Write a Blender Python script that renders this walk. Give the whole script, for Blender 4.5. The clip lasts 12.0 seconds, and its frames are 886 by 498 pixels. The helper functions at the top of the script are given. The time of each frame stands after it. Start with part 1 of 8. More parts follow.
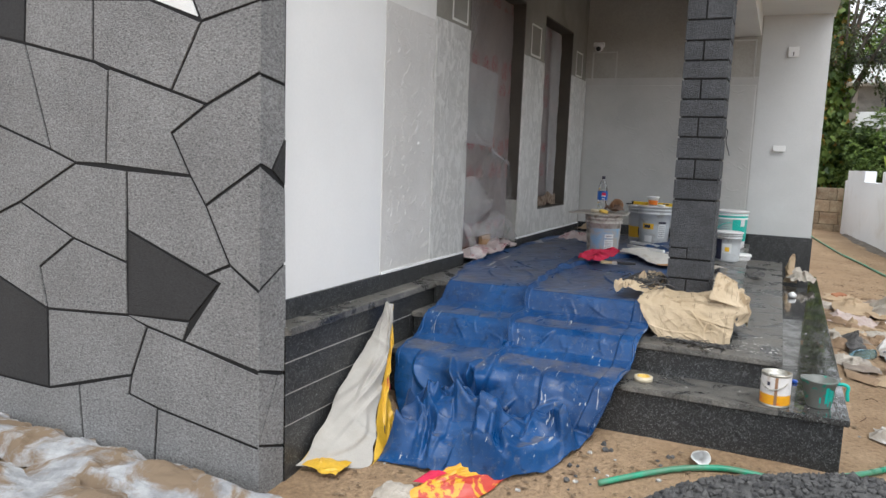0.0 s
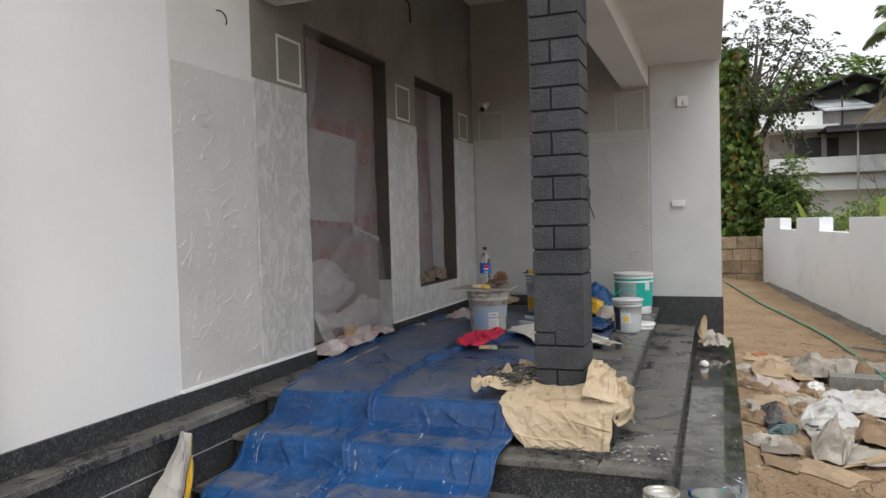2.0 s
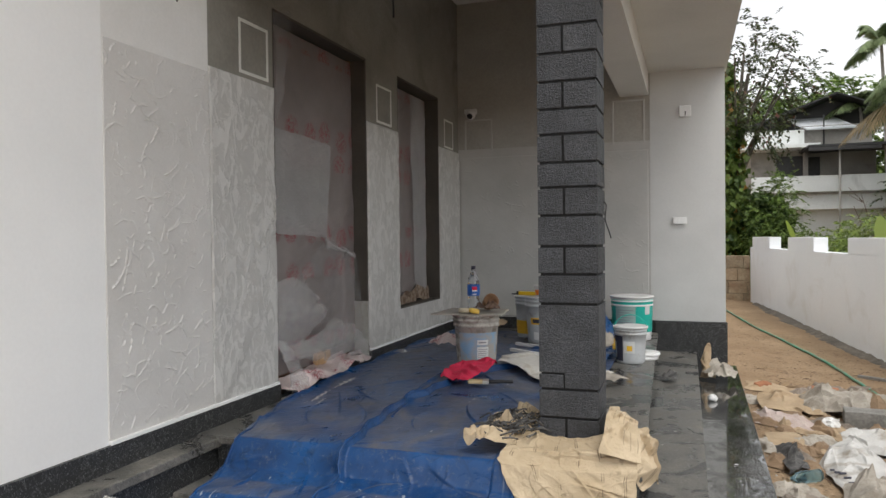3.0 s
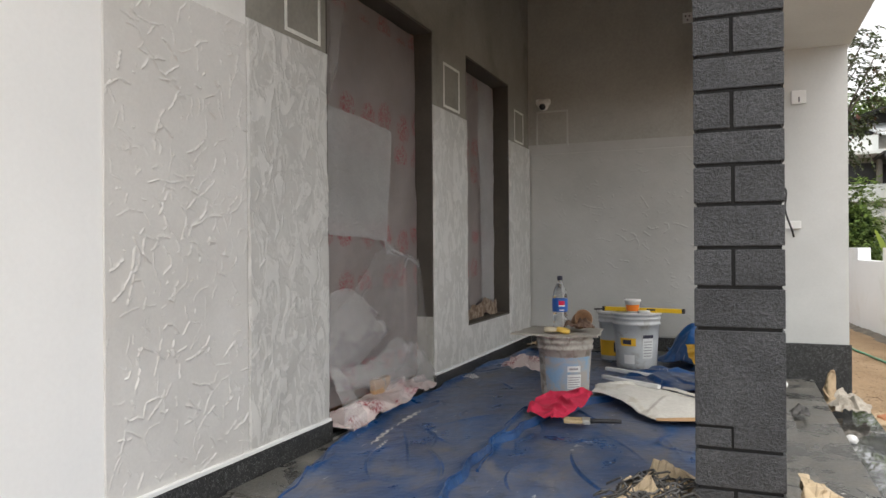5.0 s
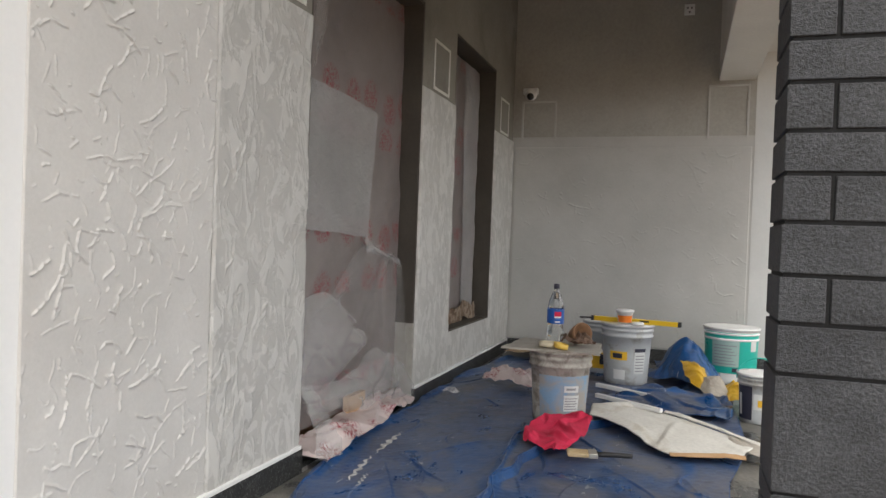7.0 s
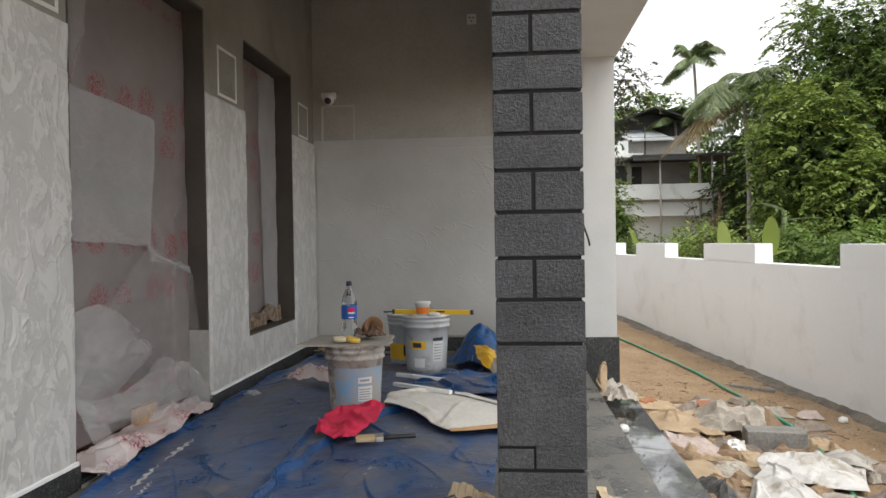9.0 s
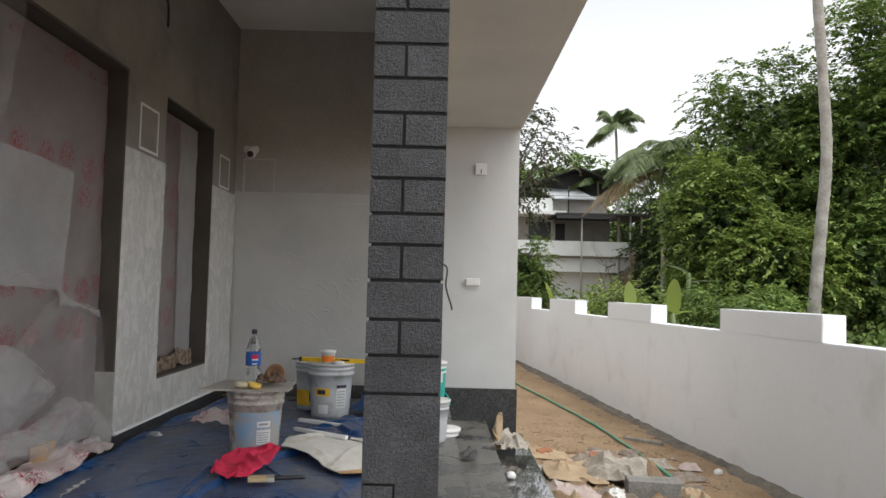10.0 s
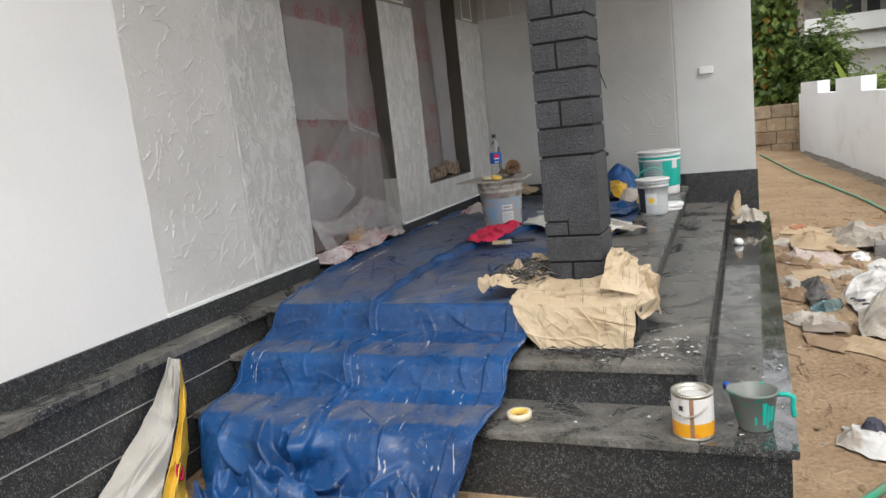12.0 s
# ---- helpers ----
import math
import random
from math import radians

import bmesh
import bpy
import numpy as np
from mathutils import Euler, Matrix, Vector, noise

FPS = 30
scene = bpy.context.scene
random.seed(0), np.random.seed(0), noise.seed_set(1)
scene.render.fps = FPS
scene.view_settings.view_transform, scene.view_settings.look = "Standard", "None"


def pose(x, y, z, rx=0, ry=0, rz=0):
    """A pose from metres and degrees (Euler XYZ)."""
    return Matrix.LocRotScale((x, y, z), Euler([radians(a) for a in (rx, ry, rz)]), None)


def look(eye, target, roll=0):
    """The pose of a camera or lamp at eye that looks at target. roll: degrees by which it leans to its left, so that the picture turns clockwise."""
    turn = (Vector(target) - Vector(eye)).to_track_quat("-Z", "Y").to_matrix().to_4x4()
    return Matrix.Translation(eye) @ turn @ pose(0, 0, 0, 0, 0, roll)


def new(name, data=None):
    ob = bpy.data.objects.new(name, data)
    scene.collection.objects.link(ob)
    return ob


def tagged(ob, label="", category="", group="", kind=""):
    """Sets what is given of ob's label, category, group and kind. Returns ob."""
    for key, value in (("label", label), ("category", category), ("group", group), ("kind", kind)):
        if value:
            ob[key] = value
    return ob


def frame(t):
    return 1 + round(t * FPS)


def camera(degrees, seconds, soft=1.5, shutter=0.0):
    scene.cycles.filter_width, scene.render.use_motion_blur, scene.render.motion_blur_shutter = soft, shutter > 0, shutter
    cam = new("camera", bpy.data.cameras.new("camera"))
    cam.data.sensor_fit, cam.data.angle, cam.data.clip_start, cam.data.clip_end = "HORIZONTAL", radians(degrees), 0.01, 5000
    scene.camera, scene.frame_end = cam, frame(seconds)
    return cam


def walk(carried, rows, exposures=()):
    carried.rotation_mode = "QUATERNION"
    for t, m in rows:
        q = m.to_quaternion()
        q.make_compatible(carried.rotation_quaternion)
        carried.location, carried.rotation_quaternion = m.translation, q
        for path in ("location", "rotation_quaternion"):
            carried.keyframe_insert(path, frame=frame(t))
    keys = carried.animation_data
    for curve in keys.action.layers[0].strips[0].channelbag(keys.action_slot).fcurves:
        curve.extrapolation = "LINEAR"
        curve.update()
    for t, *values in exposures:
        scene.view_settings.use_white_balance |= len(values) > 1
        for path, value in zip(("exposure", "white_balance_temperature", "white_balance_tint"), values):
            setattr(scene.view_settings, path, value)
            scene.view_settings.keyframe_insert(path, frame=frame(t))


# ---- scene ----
cam = camera(63.0, 12.0)
PATH = [
    (0, (2.141, -4.385, 1.337), (1.308, -2.585, 1.08), 2.2),
    (0.5, (2.256, -4.307, 1.352), (1.544, -2.45, 1.145), 1.2),
    (1, (2.356, -4.063, 1.355), (1.799, -2.149, 1.196), 1.6),
    (1.5, (2.389, -3.721, 1.366), (1.83, -1.802, 1.313), 0.3),
    (2, (2.402, -3.429, 1.391), (1.698, -1.558, 1.323), -1.5),
    (2.5, (2.273, -3.156, 1.412), (1.555, -1.29, 1.41), -1.5),
    (2.7, (2.223, -3.051, 1.418), (1.54, -1.172, 1.39), -1.2),
    (4.3, (1.825, -2.424, 1.348), (1.229, -0.516, 1.318), 0.0),
    (4.5, (1.774, -2.38, 1.353), (1.139, -0.484, 1.303), -0.0),
    (5, (1.687, -2.213, 1.371), (0.933, -0.36, 1.371), -0.4),
    (5.5, (1.638, -2.063, 1.398), (0.829, -0.234, 1.369), -0.5),
    (6, (1.477, -1.927, 1.395), (0.677, -0.094, 1.382), -0.2),
    (6.5, (1.382, -1.885, 1.418), (0.523, -0.079, 1.435), -0.6),
    (7, (1.351, -1.849, 1.425), (0.722, 0.049, 1.396), 2.1),
    (7.5, (1.372, -1.842, 1.419), (0.983, 0.12, 1.398), 1.7),
    (7.7, (1.365, -1.841, 1.421), (1.02, 0.129, 1.388), 1.7),
    (9.3, (1.698, -2.019, 1.417), (1.582, -0.023, 1.404), -2.6),
    (9.5, (1.751, -2.071, 1.448), (1.685, -0.072, 1.479), -3.2),
    (10, (1.804, -2.286, 1.471), (1.808, -0.289, 1.581), 1.4),
    (10.5, (1.833, -2.471, 1.438), (1.577, -0.488, 1.438), -1.4),
    (11, (1.995, -2.675, 1.359), (1.635, -0.71, 1.257), -1.8),
    (11.4, (2.132, -2.886, 1.367), (1.653, -0.97, 1.051), -4.8),
    (11.5, (2.178, -2.898, 1.367), (1.656, -0.999, 1.017), -5.5),
    (12, (2.403, -3.04, 1.328), (1.617, -1.233, 0.987), -6.3),
]
walk(cam, [(t, look(eye, target, roll)) for t, eye, target, roll in PATH],
     exposures=[(0, 0.95, 6180, 10), (0.5, 0.98, 6450, 10), (1.5, 0.72, 6350, 10), (2.5, 0.7, 6450, 10), (4.5, 1.0, 6600, 10), (6.0, 1.19, 6650, 10), (6.5, 1.18, 6650, 10), (7.0, 1.2, 6650, 10), (7.5, 1.38, 6600, 10),
                (9.5, 0.96, 6550, 10), (10, 0.85, 6450, 10), (10.5, 0.56, 6550, 10), (11.5, 1.0, 6450, 10), (12, 1.05, 6450, 10)])

# ---- light ----
SUN_ELEV, SUN_AZ = radians(62), radians(140)
world = bpy.data.worlds.new("overcast")
scene.world = world
world.use_nodes = True
wn = world.node_tree.nodes
sky = wn.new("ShaderNodeTexSky")
sky.sky_type, sky.sun_disc = 'NISHITA', False
sky.sun_elevation, sky.sun_rotation = SUN_ELEV, SUN_AZ
sky.air_density, sky.dust_density, sky.ozone_density = 1.0, 1.5, 1.0
veil = wn.new("ShaderNodeHueSaturation")
veil.inputs["Saturation"].default_value = 0.08
world.node_tree.links.new(sky.outputs[0], veil.inputs["Color"])
world.node_tree.links.new(veil.outputs[0], wn["Background"].inputs[0])
wn["Background"].inputs[1].default_value = 0.15
sun = new("sun", bpy.data.lights.new("sun", 'SUN'))
sun.data.energy, sun.data.angle, sun.data.color = 0.75, radians(40), (1.0, 0.965, 0.88)
sun.matrix_world = look((0, 0, 0), (-math.sin(SUN_AZ) * math.cos(SUN_ELEV), -math.cos(SUN_AZ) * math.cos(SUN_ELEV), -math.sin(SUN_ELEV)))


# ---- materials ----
def graph(name, rough=0.7, metal=0.0):
    m = bpy.data.materials.new(name)
    m.use_nodes = True
    nt = m.node_tree
    b = nt.nodes["Principled BSDF"]
    b.inputs["Roughness"].default_value, b.inputs["Metallic"].default_value = rough, metal
    return m, nt, b


def place_node(nt, space="world"):
    if space == "world":
        return nt.nodes.new("ShaderNodeNewGeometry").outputs["Position"]
    return nt.nodes.new("ShaderNodeTexCoord").outputs["Object"]


def noise_node(nt, where, scale, detail=4.0, rough=0.55, distortion=0.0, stretch=None):
    if stretch:
        mp = nt.nodes.new("ShaderNodeMapping")
        mp.inputs["Scale"].default_value = stretch
        nt.links.new(where, mp.inputs["Vector"])
        where = mp.outputs[0]
    n = nt.nodes.new("ShaderNodeTexNoise")
    n.inputs["Scale"].default_value, n.inputs["Detail"].default_value = scale, detail
    n.inputs["Roughness"].default_value, n.inputs["Distortion"].default_value = rough, distortion
    nt.links.new(where, n.inputs["Vector"])
    return n.outputs[0]


def ramp(nt, fac, lo, hi, a=(0, 0, 0), b=(1, 1, 1)):
    r = nt.nodes.new("ShaderNodeValToRGB")
    r.color_ramp.elements[0].position, r.color_ramp.elements[1].position = lo, hi
    r.color_ramp.elements[0].color, r.color_ramp.elements[1].color = (*a, 1), (*b, 1)
    nt.links.new(fac, r.inputs[0])
    return r.outputs[0]


def mix(nt, fac, a, b, mode='MIX'):
    n = nt.nodes.new("ShaderNodeMix")
    n.data_type, n.blend_type = 'RGBA', mode
    for sock, v in ((n.inputs[0], fac), (n.inputs[6], a), (n.inputs[7], b)):
        if isinstance(v, bpy.types.NodeSocket):
            nt.links.new(v, sock)
        elif isinstance(v, (int, float)):
            sock.default_value = v
        else:
            sock.default_value = (*v, 1)
    return n.outputs[2]


def bump(nt, b, height, strength, dist, prev=None):
    n = nt.nodes.new("ShaderNodeBump")
    n.inputs["Strength"].default_value, n.inputs["Distance"].default_value = strength, dist
    nt.links.new(height, n.inputs["Height"])
    if prev is not None:
        nt.links.new(prev, n.inputs["Normal"])
    nt.links.new(n.outputs[0], b.inputs["Normal"])
    return n.outputs[0]


def surface(name, c1, c2, scale=4.0, fine=90.0, rough=0.7, metal=0.0, relief=0.25, dist=0.003, lo=0.35, hi=0.65, space="world",
            stain=None, stain_scale=1.2, stain_lo=0.55, stain_hi=0.75, rough_var=0.1, speck=0.12, vary=0.0):
    """Two tones at a large scale, grain at a small one, an optional third stain, fine relief."""
    m, nt, b = graph(name, rough, metal)
    w = place_node(nt, space)
    big = noise_node(nt, w, scale, 5, 0.6)
    small = noise_node(nt, w, fine, 4, 0.65)
    col = mix(nt, ramp(nt, big, lo, hi), c1, c2)
    grain = ramp(nt, small, 0.25, 0.75, (1 - speck,) * 3, (1 + speck,) * 3)
    col = mix(nt, 1.0, col, grain, 'MULTIPLY')
    if stain:
        col = mix(nt, ramp(nt, noise_node(nt, w, stain_scale, 6, 0.65, 0.6), stain_lo, stain_hi), col, stain)
    if vary:
        info = nt.nodes.new("ShaderNodeObjectInfo")
        col = mix(nt, 1.0, col, ramp(nt, info.outputs["Random"], 0, 1, (1 - vary,) * 3, (1 + vary,) * 3), 'MULTIPLY')
    nt.links.new(col, b.inputs["Base Color"])
    nt.links.new(ramp(nt, big, 0.3, 0.7, (max(rough - rough_var, 0.03),) * 3, (min(rough + rough_var, 1),) * 3), b.inputs["Roughness"])
    if relief:
        bump(nt, b, small, relief, dist)
    return m


WHITE = surface("white_paint", (0.79, 0.79, 0.78), (0.83, 0.83, 0.82), 1.5, 60, 0.6, relief=0.08, dist=0.002, speck=0.02)
SHELL = surface("undercoat_white", (0.66, 0.65, 0.62), (0.74, 0.73, 0.71), 2.5, 70, 0.75, relief=0.15, dist=0.002, speck=0.04)
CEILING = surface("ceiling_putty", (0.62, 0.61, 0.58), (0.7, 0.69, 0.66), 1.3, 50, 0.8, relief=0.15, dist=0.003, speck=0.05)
CEMENT = surface("bare_cement", (0.2, 0.187, 0.162), (0.275, 0.26, 0.228), 1.8, 45, 0.85, relief=0.3, dist=0.003, speck=0.1,
                 stain=(0.165, 0.15, 0.128), stain_scale=2.2)
PLASTER = surface("trowelled_plaster", (0.55, 0.535, 0.51), (0.63, 0.615, 0.59), 2.2, 110, 0.6, relief=0.2, dist=0.002, speck=0.05,
                  stain=(0.6, 0.57, 0.54), stain_scale=3.5)


def knockdown(name, low, high, tint):
    """Grey undercoat with pale smeared patches left proud by the trowel."""
    m, nt, b = graph(name, 0.6)
    w = place_node(nt)
    patch = noise_node(nt, w, 7.5, 3, 0.55, 1.7, (1, 1.25, 0.6))
    small = noise_node(nt, w, 19, 3, 0.55, 1.4, (1, 0.8, 0.75))
    col = mix(nt, ramp(nt, noise_node(nt, w, 2.5, 4), 0.35, 0.65), low, tint)
    col = mix(nt, ramp(nt, patch, 0.52, 0.555), col, high)
    col = mix(nt, ramp(nt, small, 0.56, 0.6, (0,) * 3, (0.75,) * 3), col, high)
    nt.links.new(col, b.inputs["Base Color"])
    n1 = bump(nt, b, ramp(nt, patch, 0.49, 0.56), 0.5, 0.004)
    bump(nt, b, noise_node(nt, w, 110, 4, 0.6), 0.15, 0.002, n1)
    return m


PLASTER2 = knockdown("knockdown_plaster", (0.455, 0.447, 0.425), (0.575, 0.565, 0.54), (0.51, 0.5, 0.475))
CEMENT_PALE = surface("bare_cement_pale", (0.345, 0.332, 0.298), (0.42, 0.405, 0.37), 1.4, 45, 0.85, relief=0.3, dist=0.003, speck=0.1,
                      stain=(0.42, 0.405, 0.375), stain_scale=1.3)
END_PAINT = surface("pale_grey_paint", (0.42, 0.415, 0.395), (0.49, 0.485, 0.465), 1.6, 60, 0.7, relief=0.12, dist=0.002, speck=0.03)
END_OUTER = surface("light_grey_wall", (0.54, 0.545, 0.535), (0.6, 0.605, 0.595), 1.6, 60, 0.7, relief=0.12, dist=0.002, speck=0.03)
REVEAL = surface("dark_reveal_putty", (0.055, 0.046, 0.037), (0.085, 0.074, 0.06), 3.0, 60, 0.75, relief=0.2, speck=0.1)
JOINT = surface("black_joint", (0.006, 0.006, 0.007), (0.011, 0.011, 0.012), 9, 90, 0.8, relief=0.3)
COLUMN = surface("charcoal_rough_paint", (0.036, 0.038, 0.043), (0.062, 0.065, 0.071), 7, 130, 0.6, relief=1.0, dist=0.008, speck=0.6, vary=0.12)
SOIL = surface("sandy_soil", (0.27, 0.178, 0.1), (0.39, 0.275, 0.17), 1.6, 38, 0.95, relief=1.0, dist=0.025, speck=0.34,
               stain=(0.36, 0.24, 0.14), stain_scale=0.9, stain_lo=0.52, stain_hi=0.72)
LATERITE = surface("laterite_stone", (0.24, 0.16, 0.1), (0.36, 0.29, 0.2), 5, 30, 0.95, relief=0.9, dist=0.02, speck=0.3, vary=0.2)
BOUNDARY = surface("boundary_white", (0.8, 0.82, 0.845), (0.84, 0.855, 0.875), 0.9, 40, 0.7, relief=0.2, dist=0.003, speck=0.03,
                   stain=(0.72, 0.72, 0.71), stain_scale=1.5)
CONCRETE_JOINT = surface("pale_mortar_joint", (0.36, 0.35, 0.33), (0.46, 0.45, 0.43), 9, 60, 0.9, relief=0.2)
MORTAR = surface("grey_mortar", (0.12, 0.105, 0.088), (0.23, 0.2, 0.165), 6, 45, 0.95, relief=0.9, dist=0.015, speck=0.3)


def granite(name, dusty, base_rough, dull=0.55, wet=False):
    m, nt, b = graph(name, base_rough)
    w = place_node(nt)
    a = noise_node(nt, w, 70, 6, 0.75, 1.2)
    c = noise_node(nt, w, 24, 5, 0.7, 0.8, (1, 1, 1))
    col = mix(nt, ramp(nt, a, 0.5, 0.6), (0.004, 0.005, 0.006), (0.1, 0.105, 0.106))
    col = mix(nt, ramp(nt, c, 0.42, 0.56), (0.012, 0.013, 0.016), col)
    fleck = noise_node(nt, w, 210, 2, 0.5, 0.6, (1, 1, 0.6))
    col = mix(nt, ramp(nt, fleck, 0.62, 0.66), col, (0.2, 0.21, 0.21))
    if dusty:
        d = noise_node(nt, w, 3.2, 8, 0.7, 0.8)
        grit = noise_node(nt, w, 55, 5, 0.7)
        film = mix(nt, 1.0, ramp(nt, d, 0.38, 0.7, (0.05,) * 3, (dusty,) * 3), ramp(nt, grit, 0.3, 0.7, (0.5,) * 3, (1.2,) * 3), 'MULTIPLY')
        col = mix(nt, film, col, (0.31, 0.29, 0.255))
        nt.links.new(ramp(nt, d, 0.35, 0.65, (base_rough,) * 3, (dull,) * 3), b.inputs["Roughness"])
    nt.links.new(col, b.inputs["Base Color"])
    if wet:
        puddle = noise_node(nt, w, 5.5, 6, 0.7, 0.8)
        nt.links.new(ramp(nt, puddle, 0.4, 0.56), b.inputs["Coat Weight"])
        b.inputs["Coat Roughness"].default_value, b.inputs["Coat IOR"].default_value = 0.02, 1.8
    bump(nt, b, a, 0.06, 0.002)
    return m


GRANITE = granite("polished_granite", 0.03, 0.36)
TREAD = granite("dusty_granite_tread", 0.9, 0.14)
TREAD_WET = granite("wet_granite_tread", 0.3, 0.05, 0.2, True)


def rough_stone(name, c1, c2, relief):
    m, nt, b = graph(name, 0.85)
    w = place_node(nt)
    a = noise_node(nt, w, 75, 4, 0.65, 0.8, (1, 1, 1.7))
    big = noise_node(nt, w, 2.2, 4, 0.6)
    col = mix(nt, ramp(nt, a, 0.3, 0.68), c1, c2)
    col = mix(nt, 1.0, col, ramp(nt, big, 0.3, 0.7, (0.86,) * 3, (1.12,) * 3), 'MULTIPLY')
    nt.links.new(col, b.inputs["Base Color"])
    bump(nt, b, a, relief, 0.007)
    return m


STONE = {"grey": rough_stone("grey_textured_stone", (0.075, 0.076, 0.077), (0.33, 0.33, 0.33), 1.0),
         "black": rough_stone("black_textured_stone", (0.018, 0.018, 0.019), (0.04, 0.04, 0.041), 0.5),
         "white": rough_stone("white_textured_stone", (0.72, 0.72, 0.71), (0.8, 0.8, 0.79), 0.3)}


# ---- mesh tools ----
def finish(name, bm, material, parent=None, label="", smooth=False):
    me = bpy.data.meshes.new(name)
    bm.normal_update()
    bm.to_mesh(me)
    bm.free()
    for mt in (material if isinstance(material, (list, tuple)) else [material]):
        me.materials.append(mt)
    if smooth:
        me.polygons.foreach_set("use_smooth", [True] * len(me.polygons))
    ob = new(name, me)
    if parent is not None:
        ob.parent = parent
    if label:
        ob["label"] = label
    return ob


def part(name, bm, material, parent, label="", smooth=False):
    return finish(name, bm, material, parent, label, smooth)


def thing(name, label, category, at=None, group="", kind=""):
    ob = new(name)
    ob.matrix_world = at if at is not None else Matrix()
    return tagged(ob, label, category, group, kind)


def box(bm, lo, hi, mi=0, bevel=0.0):
    r = bmesh.ops.create_cube(bm, size=1.0)
    vs = r["verts"]
    for v in vs:
        v.co = Vector([(lo[i] + hi[i]) / 2 + v.co[i] * (hi[i] - lo[i]) for i in range(3)])
    faces = {f for v in vs for f in v.link_faces}
    for f in faces:
        f.material_index = mi
    if bevel:
        es = {e for v in vs for e in v.link_edges}
        r2 = bmesh.ops.bevel(bm, geom=list(es), offset=bevel, segments=2, affect='EDGES', profile=0.6)
        for f in r2["faces"]:
            f.material_index = mi
    return vs


def boxed(name, lo, hi, material, parent=None, label="", bevel=0.0):
    bm = bmesh.new()
    box(bm, lo, hi, 0, bevel)
    return finish(name, bm, material, parent, label)


def lathe(bm, profile, n=32, mi=0, centre=(0, 0, 0), squash=None):
    """Turn (radius, height) rows round the z axis."""
    rings = []
    for r, z in profile:
        rings.append([bm.verts.new((centre[0] + r * math.cos(2 * math.pi * i / n), centre[1] + r * math.sin(2 * math.pi * i / n), centre[2] + z)) for i in range(n)])
    for a, b in zip(rings, rings[1:]):
        for i in range(n):
            f = bm.faces.new((a[i], a[(i + 1) % n], b[(i + 1) % n], b[i]))
            f.material_index, f.smooth = mi, True
    for ring, flip in ((rings[0], True), (rings[-1], False)):
        f = bm.faces.new(list(reversed(ring)) if flip else ring)
        f.material_index = mi
    return rings


def tube(bm, pts, r, n=10, mi=0, taper=1.0):
    pts = [Vector(p) for p in pts]
    rings, up = [], Vector((0.13, 0.21, 0.97))
    for i, p in enumerate(pts):
        d = (pts[min(i + 1, len(pts) - 1)] - pts[max(i - 1, 0)]).normalized()
        if abs(d.dot(up)) > 0.95:
            up = Vector((0.9, 0.3, 0.1))
        a = d.cross(up).normalized()
        c = d.cross(a)
        k = r * (1 + (taper - 1) * i / max(len(pts) - 1, 1))
        rings.append([bm.verts.new(p + k * (a * math.cos(2 * math.pi * j / n) + c * math.sin(2 * math.pi * j / n))) for j in range(n)])
    for a, b in zip(rings, rings[1:]):
        for j in range(n):
            f = bm.faces.new((a[j], a[(j + 1) % n], b[(j + 1) % n], b[j]))
            f.material_index, f.smooth = mi, True
    bm.faces.new(list(reversed(rings[0]))).material_index = mi
    bm.faces.new(rings[-1]).material_index = mi


def curve_points(keys, n):
    """A smooth line through a few key points."""
    ks = [Vector(k) for k in keys]
    out = []
    for i in range(len(ks) - 1):
        p0, p1, p2, p3 = ks[max(i - 1, 0)], ks[i], ks[i + 1], ks[min(i + 2, len(ks) - 1)]
        for j in range(n):
            t = j / n
            out.append(0.5 * ((2 * p1) + (p2 - p0) * t + (2 * p0 - 5 * p1 + 4 * p2 - p3) * t * t + (3 * p1 - p0 - 3 * p2 + p3) * t ** 3))
    out.append(ks[-1])
    return out


def grid_mesh(name, P, material, parent=None, label="", thick=0.0, smooth=True, uv=False):
    """A sheet from an array of points (rows, columns, 3); thick gives it a back."""
    nr, nc = P.shape[:2]
    idx = np.arange(nr * nc).reshape(nr, nc)
    q = np.stack([idx[:-1, :-1], idx[:-1, 1:], idx[1:, 1:], idx[1:, :-1]], -1).reshape(-1, 4)
    me = bpy.data.meshes.new(name)
    me.from_pydata(P.reshape(-1, 3).tolist(), [], q.tolist())
    me.materials.append(material)
    if uv:
        u, v = np.meshgrid(np.linspace(0, 1, nc), np.linspace(0, 1, nr))
        layer = me.uv_layers.new(name="UVMap")
        st = np.stack([u.reshape(-1), v.reshape(-1)], -1)[q.reshape(-1)]
        layer.data.foreach_set("uv", st.reshape(-1).astype(np.float32))
    if smooth:
        me.polygons.foreach_set("use_smooth", [True] * len(me.polygons))
    me.update()
    ob = new(name, me)
    if thick:
        s = ob.modifiers.new("thickness", 'SOLIDIFY')
        s.thickness, s.offset = thick, 0
    if parent is not None:
        ob.parent = parent
    if label:
        ob["label"] = label
    return ob


def fbm(x, y, seed, octaves=4, scale=1.0):
    out = np.zeros(np.broadcast(x, y).shape)
    rng, amp = np.random.RandomState(seed), 1.0
    for o in range(octaves):
        for k in range(5):
            a = rng.uniform(0, 2 * math.pi)
            f = scale * 2 ** o * rng.uniform(0.7, 1.4)
            out = out + amp / 5 * np.sin(f * (x * math.cos(a) + y * math.sin(a)) + rng.uniform(0, 6.28))
        amp *= 0.55
    return out


